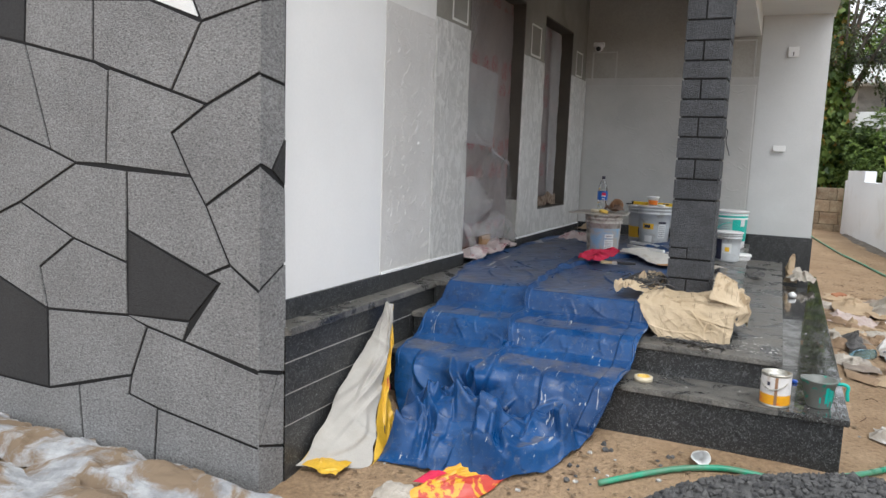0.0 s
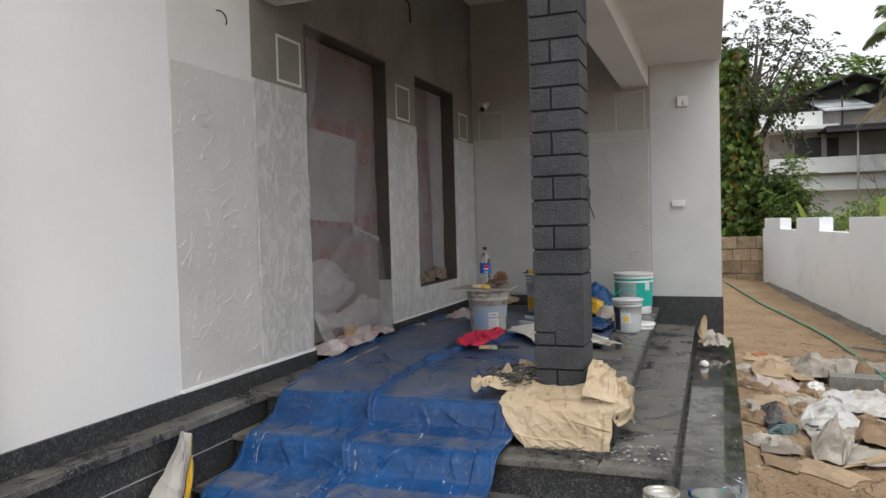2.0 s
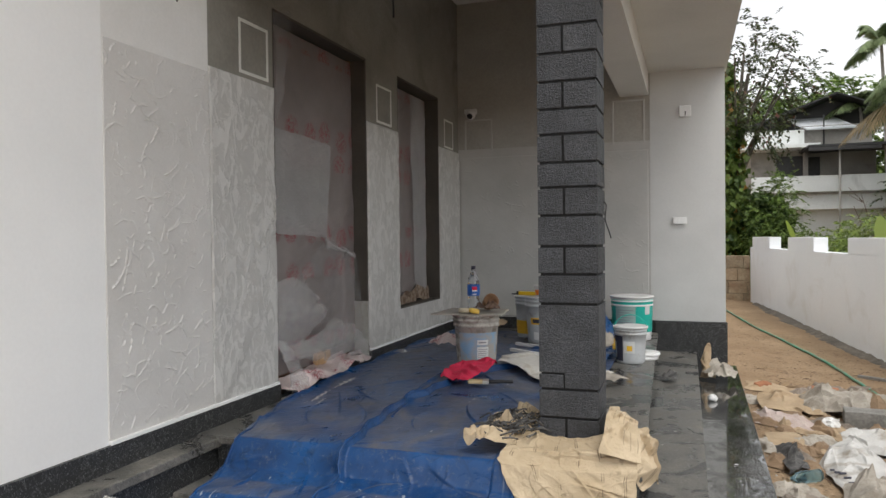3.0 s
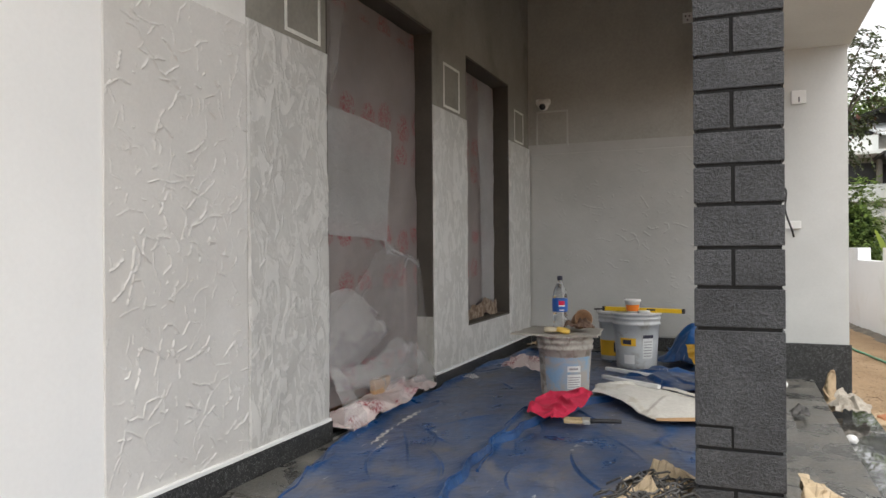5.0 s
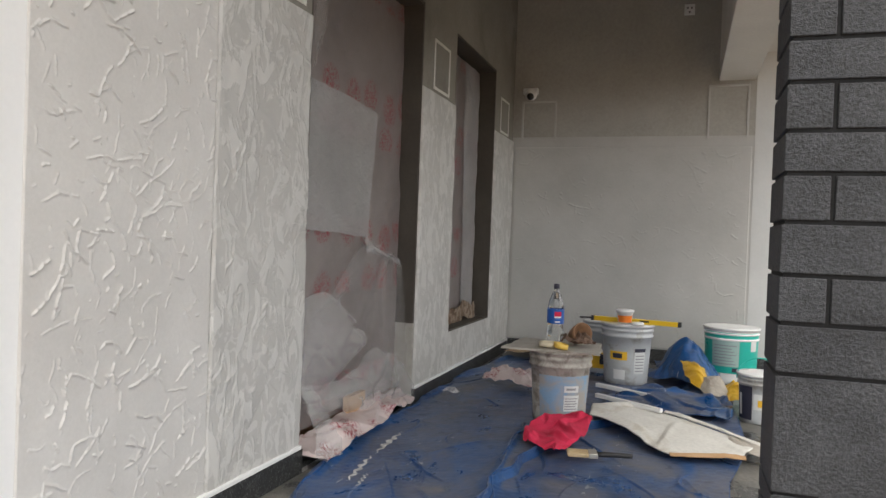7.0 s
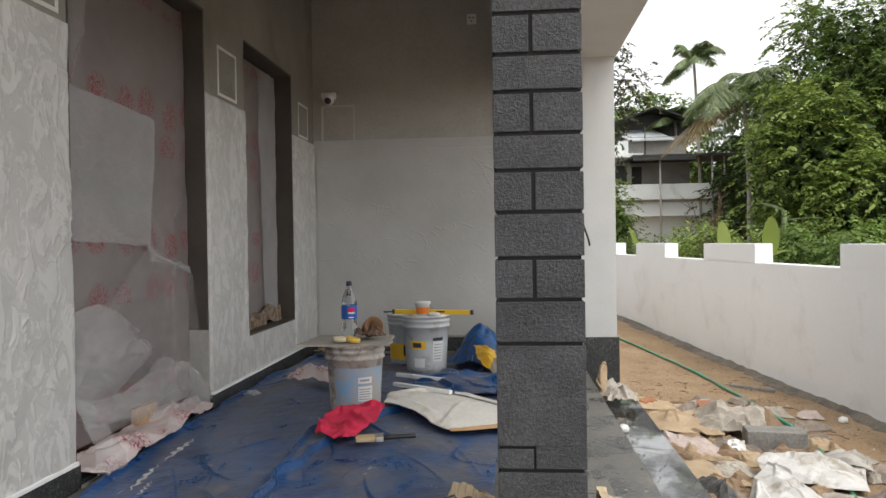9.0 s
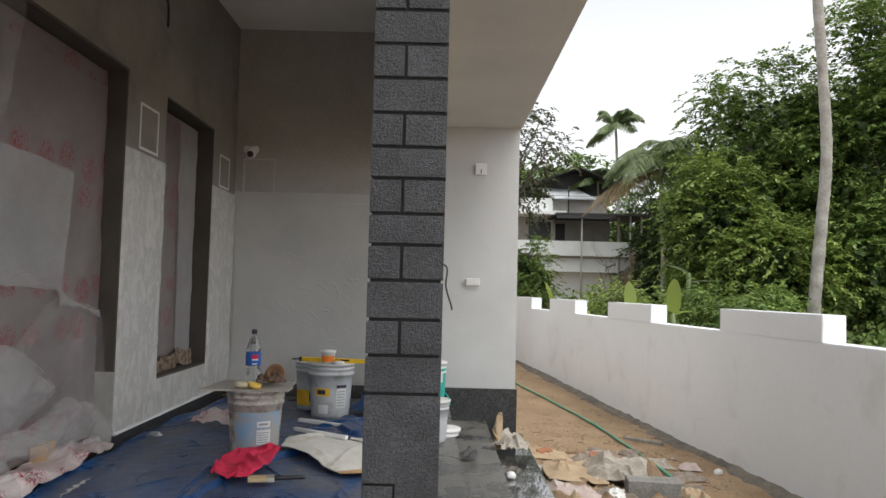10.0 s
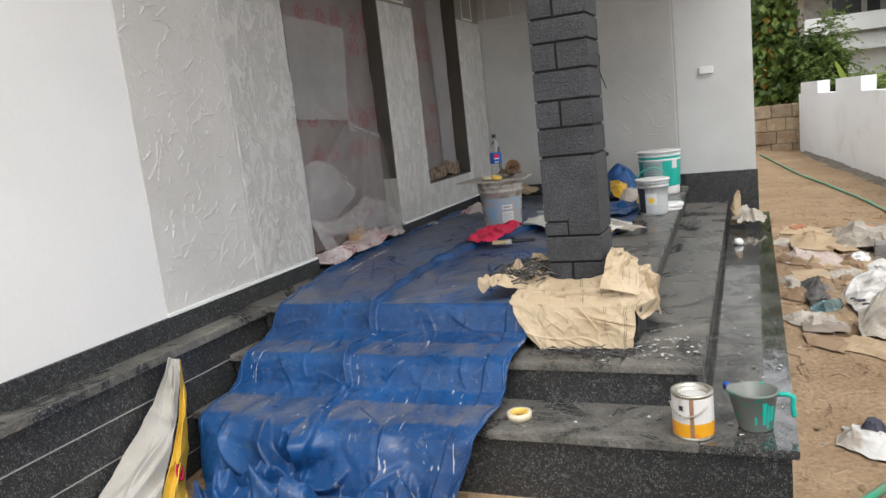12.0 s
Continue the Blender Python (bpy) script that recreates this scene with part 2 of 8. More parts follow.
def crumple(u, v, seed, scale=1.0, octaves=3):
    """Sharp-creased folds, from 0 to about 1."""
    rng, out, amp = np.random.RandomState(seed), 0.0, 1.0
    for o in range(octaves):
        for k in range(3):
            a = rng.uniform(0, math.pi)
            f = scale * 2.0 ** o * rng.uniform(0.7, 1.4)
            ph = rng.uniform(0, 6.28)
            warp = 0.5 * np.sin(0.8 * f * (u * math.sin(a) - v * math.cos(a)) + ph * 2)
            t = (f * (u * math.cos(a) + v * math.sin(a)) + ph + warp) / math.pi
            out = out + amp / 3 * np.abs(2 * (t - np.floor(t)) - 1)
        amp *= 0.5
    return out / 1.75


def facets(u, v, seed, size):
    """Flat facets between sharp random creases, from 0 to 1."""
    rng = np.random.RandomState(seed)
    tab, a = rng.rand(64, 64), rng.uniform(0, 3.14)
    p = (u * math.cos(a) + v * math.sin(a)) / size
    q = (v * math.cos(a) - u * math.sin(a)) / size
    p, q = p + 0.32 * np.sin(1.3 * q + 2) + 0.2 * np.sin(2.9 * q), q + 0.32 * np.sin(1.1 * p) + 0.2 * np.sin(2.3 * p + 1)
    i, j = np.floor(p).astype(int), np.floor(q).astype(int)
    f, g = p - i, q - j
    h = [tab[(i + di) % 64, (j + dj) % 64] for di, dj in ((0, 0), (1, 0), (0, 1), (1, 1))]
    return np.where(f + g < 1, h[0] + (h[1] - h[0]) * f + (h[2] - h[0]) * g, h[3] + (h[2] - h[3]) * (1 - f) + (h[1] - h[3]) * (1 - g))


# ---- plan ----
FLOOR, STEP2, STEP1 = 0.525, 0.362, 0.2
DOOR_Y0, DOOR_Y1, WIN_Y0, WIN_Y1, HEAD = 0.567, 1.785, 2.36, 3.345, 2.68
SILL, SKIRT, PLASTER_TOP = 0.85, 0.612, 2.24
END_Y, CEIL_Z, BEAM_Z, EAVE_Z, END_X = 3.94, 3.70, 2.68, 2.88, 2.46
CORNER_Y, CORNER_X = -1.88, 0.10


def ground_z(x, y):
    x, y = np.asarray(x, float), np.asarray(y, float)
    s = np.clip((-0.6 - y) / 1.3, 0, 1)
    front = -0.06 - 0.19 * s * s * (3 - 2 * s)
    side = -0.055 * np.clip((x - 2.4) / 0.8, 0, 1) * (1 - s) + 0.13 * np.clip((y - 5) / 9, 0, 1)
    return front + side + 0.012 * fbm(x, y, 3, 3, 1.6) + 0.006 * fbm(x, y, 4, 2, 9)


# ---- ground ----
def build_ground():
    def axis(a, b, c, d, step, far):
        near = np.arange(b, c + step / 2, step)
        lo = -np.geomspace(1, far, 14) + 1 + b - step
        hi = np.geomspace(1, far, 14) - 1 + c + step
        return np.concatenate([lo[::-1], near, hi])
    xs, ys = axis(0, -2.2, 5.4, 0, 0.05, 400), axis(0, -3.2, 9.0, 0, 0.06, 400)
    X, Y = np.meshgrid(xs, ys)
    far = np.clip((np.hypot(X - 1, Y - 2) - 14) / 10, 0, 1)
    Z = ground_z(np.clip(X, -6, 8), np.clip(Y, -8, 20)) * (1 - far) - 0.05 * far
    ob = grid_mesh("ground", np.stack([X, Y, Z], -1), SOIL)
    tagged(ob, "bare sandy orange-brown building-site soil, trodden and littered", "ground", kind="structure")


build_ground()


# ---- walls ----
def build_main_wall():
    bm = bmesh.new()
    ys = [CORNER_Y + 0.18, -0.66, 0.0, DOOR_Y0, DOOR_Y1, WIN_Y0, WIN_Y1, END_Y]
    zs = [-0.4, FLOOR, SILL, PLASTER_TOP, HEAD, 4.0]
    for i in range(7):
        for k in range(5):
            if i == 3 and k in (1, 2, 3):
                continue
            if i == 5 and k in (2, 3):
                continue
            mi = 0 if i == 0 else (1 if i == 1 else (3 if k >= 3 else 2))
            box(bm, (-0.22, ys[i], zs[k]), (0, ys[i + 1], zs[k + 1]), mi)
    ob = finish("wall_west", bm, [WHITE, SHELL, PLASTER2, CEMENT])
    tagged(ob, "house wall, white paint, trowelled plaster and bare cement above", "wall", kind="structure")


def strokes_height(w, h, step, n, seed, length, width, height, lean=None):
    """Trowel ridges: short slanting crests, steep on one side, over a faintly uneven coat."""
    nu, nv = int(w / step) + 1, int(h / step) + 1
    u, v = np.meshgrid(np.linspace(0, w, nu), np.linspace(0, h, nv))
    H = 0.0008 * fbm(u, v, seed, 4, 14) + 0.0016 * crumple(u, v, seed, 16, 3)
    rng = np.random.RandomState(seed)
    for _ in range(n):
        pu, pv = rng.uniform(0, w), rng.uniform(0, h)
        a = rng.choice([0.95, 1.2, -0.5, 0.25, 2.2, 1.6]) + rng.normal(0, 0.35) if lean is None else lean + rng.normal(0, 0.55)
        total = length * math.exp(rng.uniform(-1.7, 0.55))
        ht, side = height * rng.uniform(0.35, 1.0) * min(1.0, 0.45 + total / length), rng.choice([-1, 1])
        smear = rng.uniform(0.003, 0.011)
        for seg in range(rng.randint(1, 4)):
            L = total * rng.uniform(0.5, 1.0)
            cu, cv = pu + 0.5 * L * math.cos(a), pv + 0.5 * L * math.sin(a)
            m = L * 0.6 + 0.03
            i0, i1 = max(int((cv - m) / step), 0), min(int((cv + m) / step) + 2, nv)
            j0, j1 = max(int((cu - m) / step), 0), min(int((cu + m) / step) + 2, nu)
            if i1 > i0 and j1 > j0:
                du, dv = u[i0:i1, j0:j1] - cu, v[i0:i1, j0:j1] - cv
                s = du * math.cos(a) + dv * math.sin(a)
                d = side * (-du * math.sin(a) + dv * math.cos(a)) + 0.0012 * np.sin(s * 120 + cu * 50)
                end = np.clip(1.0 - np.abs(2 * s / L) ** 5, 0, 1)
                ridge = ht * end * np.where(d > 0, 0.55 * np.exp(-(d / (width * 1.3)) ** 2) + 0.45 * np.exp(-d / smear), np.exp(-(d / (width * 0.7)) ** 2))
                H[i0:i1, j0:j1] = np.maximum(H[i0:i1, j0:j1], ridge)
            pu, pv = pu + L * math.cos(a), pv + L * math.sin(a)
            a += rng.normal(0, 0.55)
    edge = np.minimum(np.minimum(u, w - u), np.minimum(v, h - v))
    return u, v, np.where(edge < step * 0.5, -0.006, H + 0.004)



build_main_wall()


def relief_panel(name, kind_, origin, udir, vdir, ndir, w, h, step, n, seed, length, width, height, material, label, lean=None):
    u, v, H = strokes_height(w, h, step, n, seed, length, width, height, lean)
    if material is PLASTER2:
        H = H + 0.009 * facets(u, v * 0.7, seed + 3, 0.09) + 0.004 * facets(u, v, seed + 4, 0.045)
    o, ud, vd, nd = (np.array(a, float) for a in (origin, udir, vdir, ndir))
    P = o + u[..., None] * ud + v[..., None] * vd + H[..., None] * nd
    ob = grid_mesh(name, P, material)
    return tagged(ob, label, "wall plaster", kind="structure")


relief_panel("plaster_panel_1", "", (0, -0.66, SKIRT), (0, 1, 0), (0, 0, 1), (1, 0, 0), 0.66, PLASTER_TOP - 0.03 - SKIRT, 0.0028, 480, 11,
             0.052, 0.0016, 0.0088, PLASTER, "off-white plaster with raised slanting trowel ridges")
relief_panel("plaster_panel_2", "", (0, 0.002, SKIRT), (0, 1, 0), (0, 0, 1), (1, 0, 0), DOOR_Y0 - 0.004, PLASTER_TOP - SKIRT, 0.004, 150, 12,
             0.07, 0.002, 0.008, PLASTER2, "grey and white knocked-down trowel plaster")
relief_panel("plaster_panel_3", "", (0, DOOR_Y1 + 0.002, SKIRT), (0, 1, 0), (0, 0, 1), (1, 0, 0), WIN_Y0 - DOOR_Y1 - 0.004, PLASTER_TOP - SKIRT, 0.008, 150, 13,
             0.13, 0.005, 0.005, PLASTER2, "grey and white knocked-down trowel plaster between door and window")
relief_panel("plaster_panel_4", "", (0, WIN_Y1 + 0.002, SKIRT), (0, 1, 0), (0, 0, 1), (1, 0, 0), END_Y - WIN_Y1 - 0.008, PLASTER_TOP - SKIRT, 0.009, 120, 14,
             0.13, 0.006, 0.005, PLASTER2, "grey and white knocked-down trowel plaster beside the window")


def build_end_wall():
    bm = bmesh.new()
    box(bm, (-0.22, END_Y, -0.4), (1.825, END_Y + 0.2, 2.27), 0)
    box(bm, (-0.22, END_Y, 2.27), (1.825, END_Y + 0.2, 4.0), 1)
    # outer stretch past the side beam, in a lighter grey
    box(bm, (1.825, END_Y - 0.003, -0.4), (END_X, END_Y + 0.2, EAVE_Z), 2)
    ob = finish("wall_north", bm, [END_PAINT, CEMENT_PALE, END_OUTER])
    tagged(ob, "porch end wall, pale grey trowelled plaster under bare cement", "wall", kind="structure")
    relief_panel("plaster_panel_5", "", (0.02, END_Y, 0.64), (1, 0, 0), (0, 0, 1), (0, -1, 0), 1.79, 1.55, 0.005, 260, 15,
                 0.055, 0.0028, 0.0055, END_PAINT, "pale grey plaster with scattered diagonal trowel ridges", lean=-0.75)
    side = boxed("wall_side", (END_X - 0.2, END_Y + 0.2, -0.4), (END_X, END_Y + 7, 3.0), SHELL)
    tagged(side, "plain white side wall of the house", "wall", kind="structure")


build_end_wall()


def build_roof():
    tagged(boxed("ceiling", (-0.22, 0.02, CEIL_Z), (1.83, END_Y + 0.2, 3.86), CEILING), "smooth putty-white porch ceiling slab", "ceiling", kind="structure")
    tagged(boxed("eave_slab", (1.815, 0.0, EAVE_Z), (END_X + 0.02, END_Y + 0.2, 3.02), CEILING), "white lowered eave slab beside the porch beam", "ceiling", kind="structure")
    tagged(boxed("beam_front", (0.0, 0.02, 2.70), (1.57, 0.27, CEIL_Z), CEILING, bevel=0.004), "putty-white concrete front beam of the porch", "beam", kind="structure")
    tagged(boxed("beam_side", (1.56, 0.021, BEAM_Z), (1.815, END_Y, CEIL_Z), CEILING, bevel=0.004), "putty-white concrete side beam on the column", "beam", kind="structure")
    tagged(boxed("roof", (-6.0, CORNER_Y - 0.0, 4.0), (1.9, 11.0, 4.14), CEMENT), "flat concrete house roof slab", "roof", kind="structure")
    tagged(boxed("wall_rear", (-6.0, 10.8, -0.4), (END_X - 0.2, 11.0, 4.0), SHELL), "plain white rear house wall", "wall", kind="structure")
    tagged(boxed("wall_far", (-6.2, CORNER_Y, -0.4), (-6.0, 11.0, 4.0), SHELL), "plain white far house wall", "wall", kind="structure")


build_roof()


# ---- stone-clad front wall ----
def build_stone_wall():
    bm = bmesh.new()
    box(bm, (-6.0, CORNER_Y + 0.008, -0.5), (CORNER_X - 0.008, CORNER_Y + 0.179, 4.0))
    wall = finish("wall_south", bm, JOINT)
    tagged(wall, "front wall clad in grey, black and white polygon stone with black joints", "wall", kind="structure")

    def paving_stone(face, tone, *pts):
        c = Vector((sum(p[0] for p in pts) / len(pts), sum(p[1] for p in pts) / len(pts)))
        bm = bmesh.new()
        ring, n = [], len(pts)
        area = sum(pts[i][0] * pts[(i + 1) % n][1] - pts[(i + 1) % n][0] * pts[i][1] for i in range(n))
        corners = [Vector(p) for p in (pts if area > 0 else pts[::-1])]
        gap = 0.008
        for i in range(n):
            a, b, d = corners[i - 1], corners[i], corners[(i + 1) % n]
            e1, e2 = (b - a).normalized(), (d - b).normalized()
            n1, n2 = Vector((-e1.y, e1.x)), Vector((-e2.y, e2.x))
            k = n1 + n2
            k = k / max(k.dot(n1), 0.35)
            edge = abs(b.x - (CORNER_X if face == "front" else CORNER_Y)) < 0.006
            ring.append((b + k * gap, edge))
        front = []
        for (p, edge) in ring:
            if face == "front":
                front.append((bm.verts.new((CORNER_X if edge else p.x, CORNER_Y, p.y)), bm.verts.new((CORNER_X - 0.008 if edge else p.x, CORNER_Y + 0.012, p.y))))
            else:
                front.append((bm.verts.new((CORNER_X, CORNER_Y if edge else p.x, p.y)), bm.verts.new((CORNER_X - 0.012, CORNER_Y + 0.008 if edge else p.x, p.y))))
        bm.faces.new([f for f, _ in front])
        for i in range(n):
            (a, b), (d, e) = front[i], front[(i + 1) % n]
            bm.faces.new((b, e, d, a))
        part("stone", bm, STONE[tone], wall)

    paving_stone("front", "black", (-1.61, 2.05), (-1.38, 2.04), (-1.4, 1.82), (-1.62, 1.86))
    paving_stone("front", "grey", (-1.38, 2.04), (-0.9, 2.01), (-0.91, 1.72), (-1.4, 1.82))
    paving_stone("front", "grey", (-0.9, 2.01), (-0.54, 1.99), (-0.23, 1.88), (-0.41, 1.58), (-0.91, 1.72))
    paving_stone("front", "white", (-0.52, 1.99), (-0.28, 1.98), (-0.24, 1.89))
    paving_stone("front", "grey", (-0.28, 1.98), (0.10, 1.96), (-0.23, 1.88))
    paving_stone("front", "grey", (-0.23, 1.88), (0.10, 1.96), (0.10, 1.66), (-0.2, 1.52), (-0.41, 1.58))
    paving_stone("front", "grey", (-1.62, 1.86), (-1.4, 1.82), (-1.23, 1.29), (-1.65, 1.41))
    paving_stone("front", "grey", (-1.4, 1.82), (-0.91, 1.72), (-0.81, 1.68), (-0.84, 1.23), (-1.05, 1.23), (-1.23, 1.29))
    paving_stone("front", "grey", (-0.81, 1.69), (-0.41, 1.58), (-0.2, 1.52), (-0.41, 1.39), (-0.3, 1.2), (-0.84, 1.23))
    paving_stone("front", "grey", (-0.2, 1.52), (0.10, 1.66), (0.10, 1.27), (-0.21, 1.07), (-0.3, 1.2), (-0.41, 1.39))
    paving_stone("front", "grey", (-1.65, 1.41), (-1.23, 1.29), (-1.05, 1.23), (-1.48, 1.01), (-1.68, 0.93))
    paving_stone("front", "grey", (-1.05, 1.23), (-0.7, 1.21), (-0.71, 0.76), (-1.08, 0.85), (-1.48, 1.01))
    paving_stone("front", "grey", (-0.7, 1.21), (-0.3, 1.2), (-0.21, 1.07), (-0.07, 0.81), (-0.21, 0.75), (-0.7, 0.92))
    paving_stone("front", "grey", (-1.68, 0.93), (-1.48, 1.01), (-1.08, 0.85), (-1.34, 0.68), (-1.29, 0.46), (-1.7, 0.6))
    paving_stone("front", "grey", (-1.08, 0.85), (-0.71, 0.76), (-0.71, 0.5), (-1.29, 0.46), (-1.34, 0.68))
    paving_stone("front", "black", (-0.7, 0.92), (-0.13, 0.72), (-0.31, 0.52), (-0.71, 0.5))
    paving_stone("front", "grey", (-0.71, 0.5), (-0.31, 0.52), (-0.35, 0.42), (-0.58, 0.46))
    paving_stone("front", "grey", (-0.07, 0.81), (0.10, 0.7), (0.10, 0.34), (-0.35, 0.42), (-0.13, 0.72), (-0.21, 0.75))
    paving_stone("front", "grey", (-0.21, 1.07), (0.10, 1.27), (0.10, 0.7), (-0.07, 0.81))
    paving_stone("front", "black", (-1.7, 0.6), (-1.29, 0.46), (-1.3, 0.03), (-1.73, 0.03))
    paving_stone("front", "grey", (-1.29, 0.46), (-0.71, 0.5), (-0.58, 0.46), (-0.69, 0.2), (-1.3, 0.03))
    paving_stone("front", "grey", (-0.58, 0.46), (-0.35, 0.42), (0.10, 0.33), (0.10, -0.02), (-0.52, 0.06), (-0.71, 0.1), (-0.69, 0.2))
    paving_stone("front", "grey", (-1.73, 0.03), (-1.3, 0.03), (-1.07, 0.09), (-1.02, -0.59), (-1.78, -0.79))
    paving_stone("front", "grey", (-1.07, 0.09), (-0.69, 0.2), (-0.71, 0.1), (-0.52, 0.06), (-0.57, -0.48), (-1.02, -0.59))
    paving_stone("front", "grey", (-0.52, 0.06), (0.10, -0.02), (0.10, -0.41), (-0.57, -0.48))
    paving_stone("side", "grey", (-1.88, 1.95), (-1.71, 2), (-1.71, 1.62), (-1.88, 1.65))
    paving_stone("side", "grey", (-1.88, 1.65), (-1.71, 1.62), (-1.7, 1.39), (-1.8, 1.24), (-1.88, 1.27))
    paving_stone("side", "black", (-1.8, 1.24), (-1.7, 1.39), (-1.7, 1.16))
    paving_stone("side", "grey", (-1.88, 1.27), (-1.7, 1.16), (-1.69, 0.82), (-1.88, 0.71))
    paving_stone("side", "grey", (-1.88, 0.71), (-1.69, 0.82), (-1.68, 0.29), (-1.88, 0.35))
    paving_stone("side", "grey", (-1.88, 0.35), (-1.74, 0.3), (-1.88, 0))
    paving_stone("side", "grey", (-1.74, 0.3), (-1.68, 0.29), (-1.68, -0.07), (-1.88, 0))
    paving_stone("side", "grey", (-1.88, 0), (-1.68, -0.07), (-1.67, -0.51), (-1.88, -0.38))
    # upper courses, above the eye
    paving_stone("front", "grey", (-1.61, 2.05), (-0.9, 2.01), (-0.8, 2.7), (-1.6, 2.9))
    paving_stone("front", "grey", (-0.9, 2.01), (-0.28, 1.99), (0.10, 1.97), (0.10, 2.6), (-0.8, 2.7))
    paving_stone("front", "grey", (-1.6, 2.9), (-0.8, 2.7), (0.10, 2.6), (0.10, 4.0), (-1.6, 4.0))
    paving_stone("front", "black", (-2.4, 1.2), (-1.62, 1.86), (-1.61, 2.05), (-1.6, 4.0), (-2.4, 4.0))
    paving_stone("side", "grey", (-1.88, 1.96), (-1.71, 2.0), (-1.71, 4.0), (-1.88, 4.0))


build_stone_wall()


# ---- granite steps, plinth, skirting ----
def slab(bm, pts, z0, z1, mi=0, bevel=0.004):
    lo = [bm.verts.new((x, y, z0)) for x, y in pts]
    hi = [bm.verts.new((x, y, z1)) for x, y in pts]
    n = len(pts)
    fs = [bm.faces.new(list(reversed(lo))), bm.faces.new(hi)]
    for i in range(n):
        fs.append(bm.faces.new((lo[i], lo[(i + 1) % n], hi[(i + 1) % n], hi[i])))
    for f in fs:
        f.material_index = mi
    if bevel:
        bmesh.ops.bevel(bm, geom=[e for e in {e for f in fs for e in f.edges}], offset=bevel, segments=2, affect='EDGES')


def build_steps():
    steps = thing("porch_steps", "three dark speckled granite steps with projecting nosings, dusty", "steps", kind="structure")
    # tread tops as L-shapes round the porch corner, each with a thin nosing over a set-back riser
    rows = ((STEP1, -0.73, -0.70, 2.52, 2.56, -0.4), (STEP2, -0.435, -0.415, 2.225, 2.215, STEP1), (FLOOR, -0.155, -0.14, 1.985, 1.885, STEP2))
    for i, (z, yl, yr, xn, xf, below) in enumerate(rows):
        y_end = END_Y - 0.02 if i else END_Y + 0.3
        if i == 2:
            bm = bmesh.new()
            slab(bm, [(0.02, yl), (xn, yr), (xf, y_end), (0.02, y_end)], z - 0.035, z)
            part("porch_floor", bm, TREAD, steps, "polished dark granite porch floor, dusty")
        else:
            nxt = rows[i + 1]
            bm = bmesh.new()
            slab(bm, [(0.112, yl), (xn - 0.3, yl + (yr - yl) * 0.9), (xn - 0.3, nxt[2] + 0.03), (0.112, nxt[1] + 0.03)], z - 0.03, z)
            part("tread", bm, TREAD, steps)
            bm = bmesh.new()
            slab(bm, [(xn - 0.299, yl + (yr - yl) * 0.9), (xn, yr), (xf, y_end), (nxt[4] - 0.03, y_end), (nxt[3] - 0.03, nxt[2] + 0.03)], z - 0.03, z)
            part("tread", bm, TREAD_WET if i == 0 else TREAD, steps)
        bm = bmesh.new()
        slab(bm, [(0.12, yl + 0.022), (xn - 0.022, yr + 0.022), (xf - 0.022, y_end - 0.01), (0.12, y_end - 0.01)], below - 0.02, z - 0.033, bevel=0.002)
        part("riser", bm, GRANITE, steps)
    # plinth and ledge under the white wall
    plinth = thing("plinth", "dark granite plinth with horizontal joints and a projecting ledge", "plinth", kind="structure")
    zs = [-0.5, 0.03, 0.185, 0.34, 0.475]
    for a, b in zip(zs, zs[1:]):
        bm = bmesh.new()
        box(bm, (0.0, CORNER_Y + 0.18, a + 0.003), (0.108, 0.1, b - 0.003), 0, 0.001)
        part("plinth_panel", bm, GRANITE, plinth)
    bm = bmesh.new()
    box(bm, (0.01, CORNER_Y + 0.18, -0.45), (0.1065, 0.1, 0.476))
    part("joint_bed", bm, CONCRETE_JOINT, plinth, "pale mortar joints")
    bm = bmesh.new()
    box(bm, (0.0, CORNER_Y + 0.18, 0.475), (0.138, -0.12, 0.513), 0, 0.005)
    part("ledge", bm, TREAD, plinth, "dusty projecting granite ledge")
    for a, b in ((CORNER_Y + 0.18, DOOR_Y0 + 0.01), (DOOR_Y1 - 0.01, END_Y - 0.02)):
        sk = boxed("skirting", (0.0, a, 0.505 if a < 0 else FLOOR), (0.018, b, SKIRT), GRANITE, bevel=0.002)
        tagged(sk, "black granite skirting along the house wall", "skirting", kind="structure")
    for a, b in ((-0.66, DOOR_Y0 - 0.002), (DOOR_Y1 + 0.002, END_Y - 0.02)):
        lip = boxed("trim", (0.0, a, SKIRT + 0.0005), (0.02, b, SKIRT + 0.016), WHITE, bevel=0.003)
        tagged(lip, "thin white putty lip between plaster and skirting", "trim", kind="structure")
    tagged(boxed("skirting_end", (0.02, END_Y - 0.018, FLOOR), (1.88, END_Y, 0.634), GRANITE, bevel=0.002), "black granite skirting along the end wall", "skirting", kind="structure")
    tagged(boxed("wall_base", (1.86, END_Y - 0.04, -0.3), (END_X + 0.012, END_Y - 0.012, 0.634), GRANITE, bevel=0.003), "black granite cladding at the foot of the end wall", "skirting", kind="structure")


build_steps()


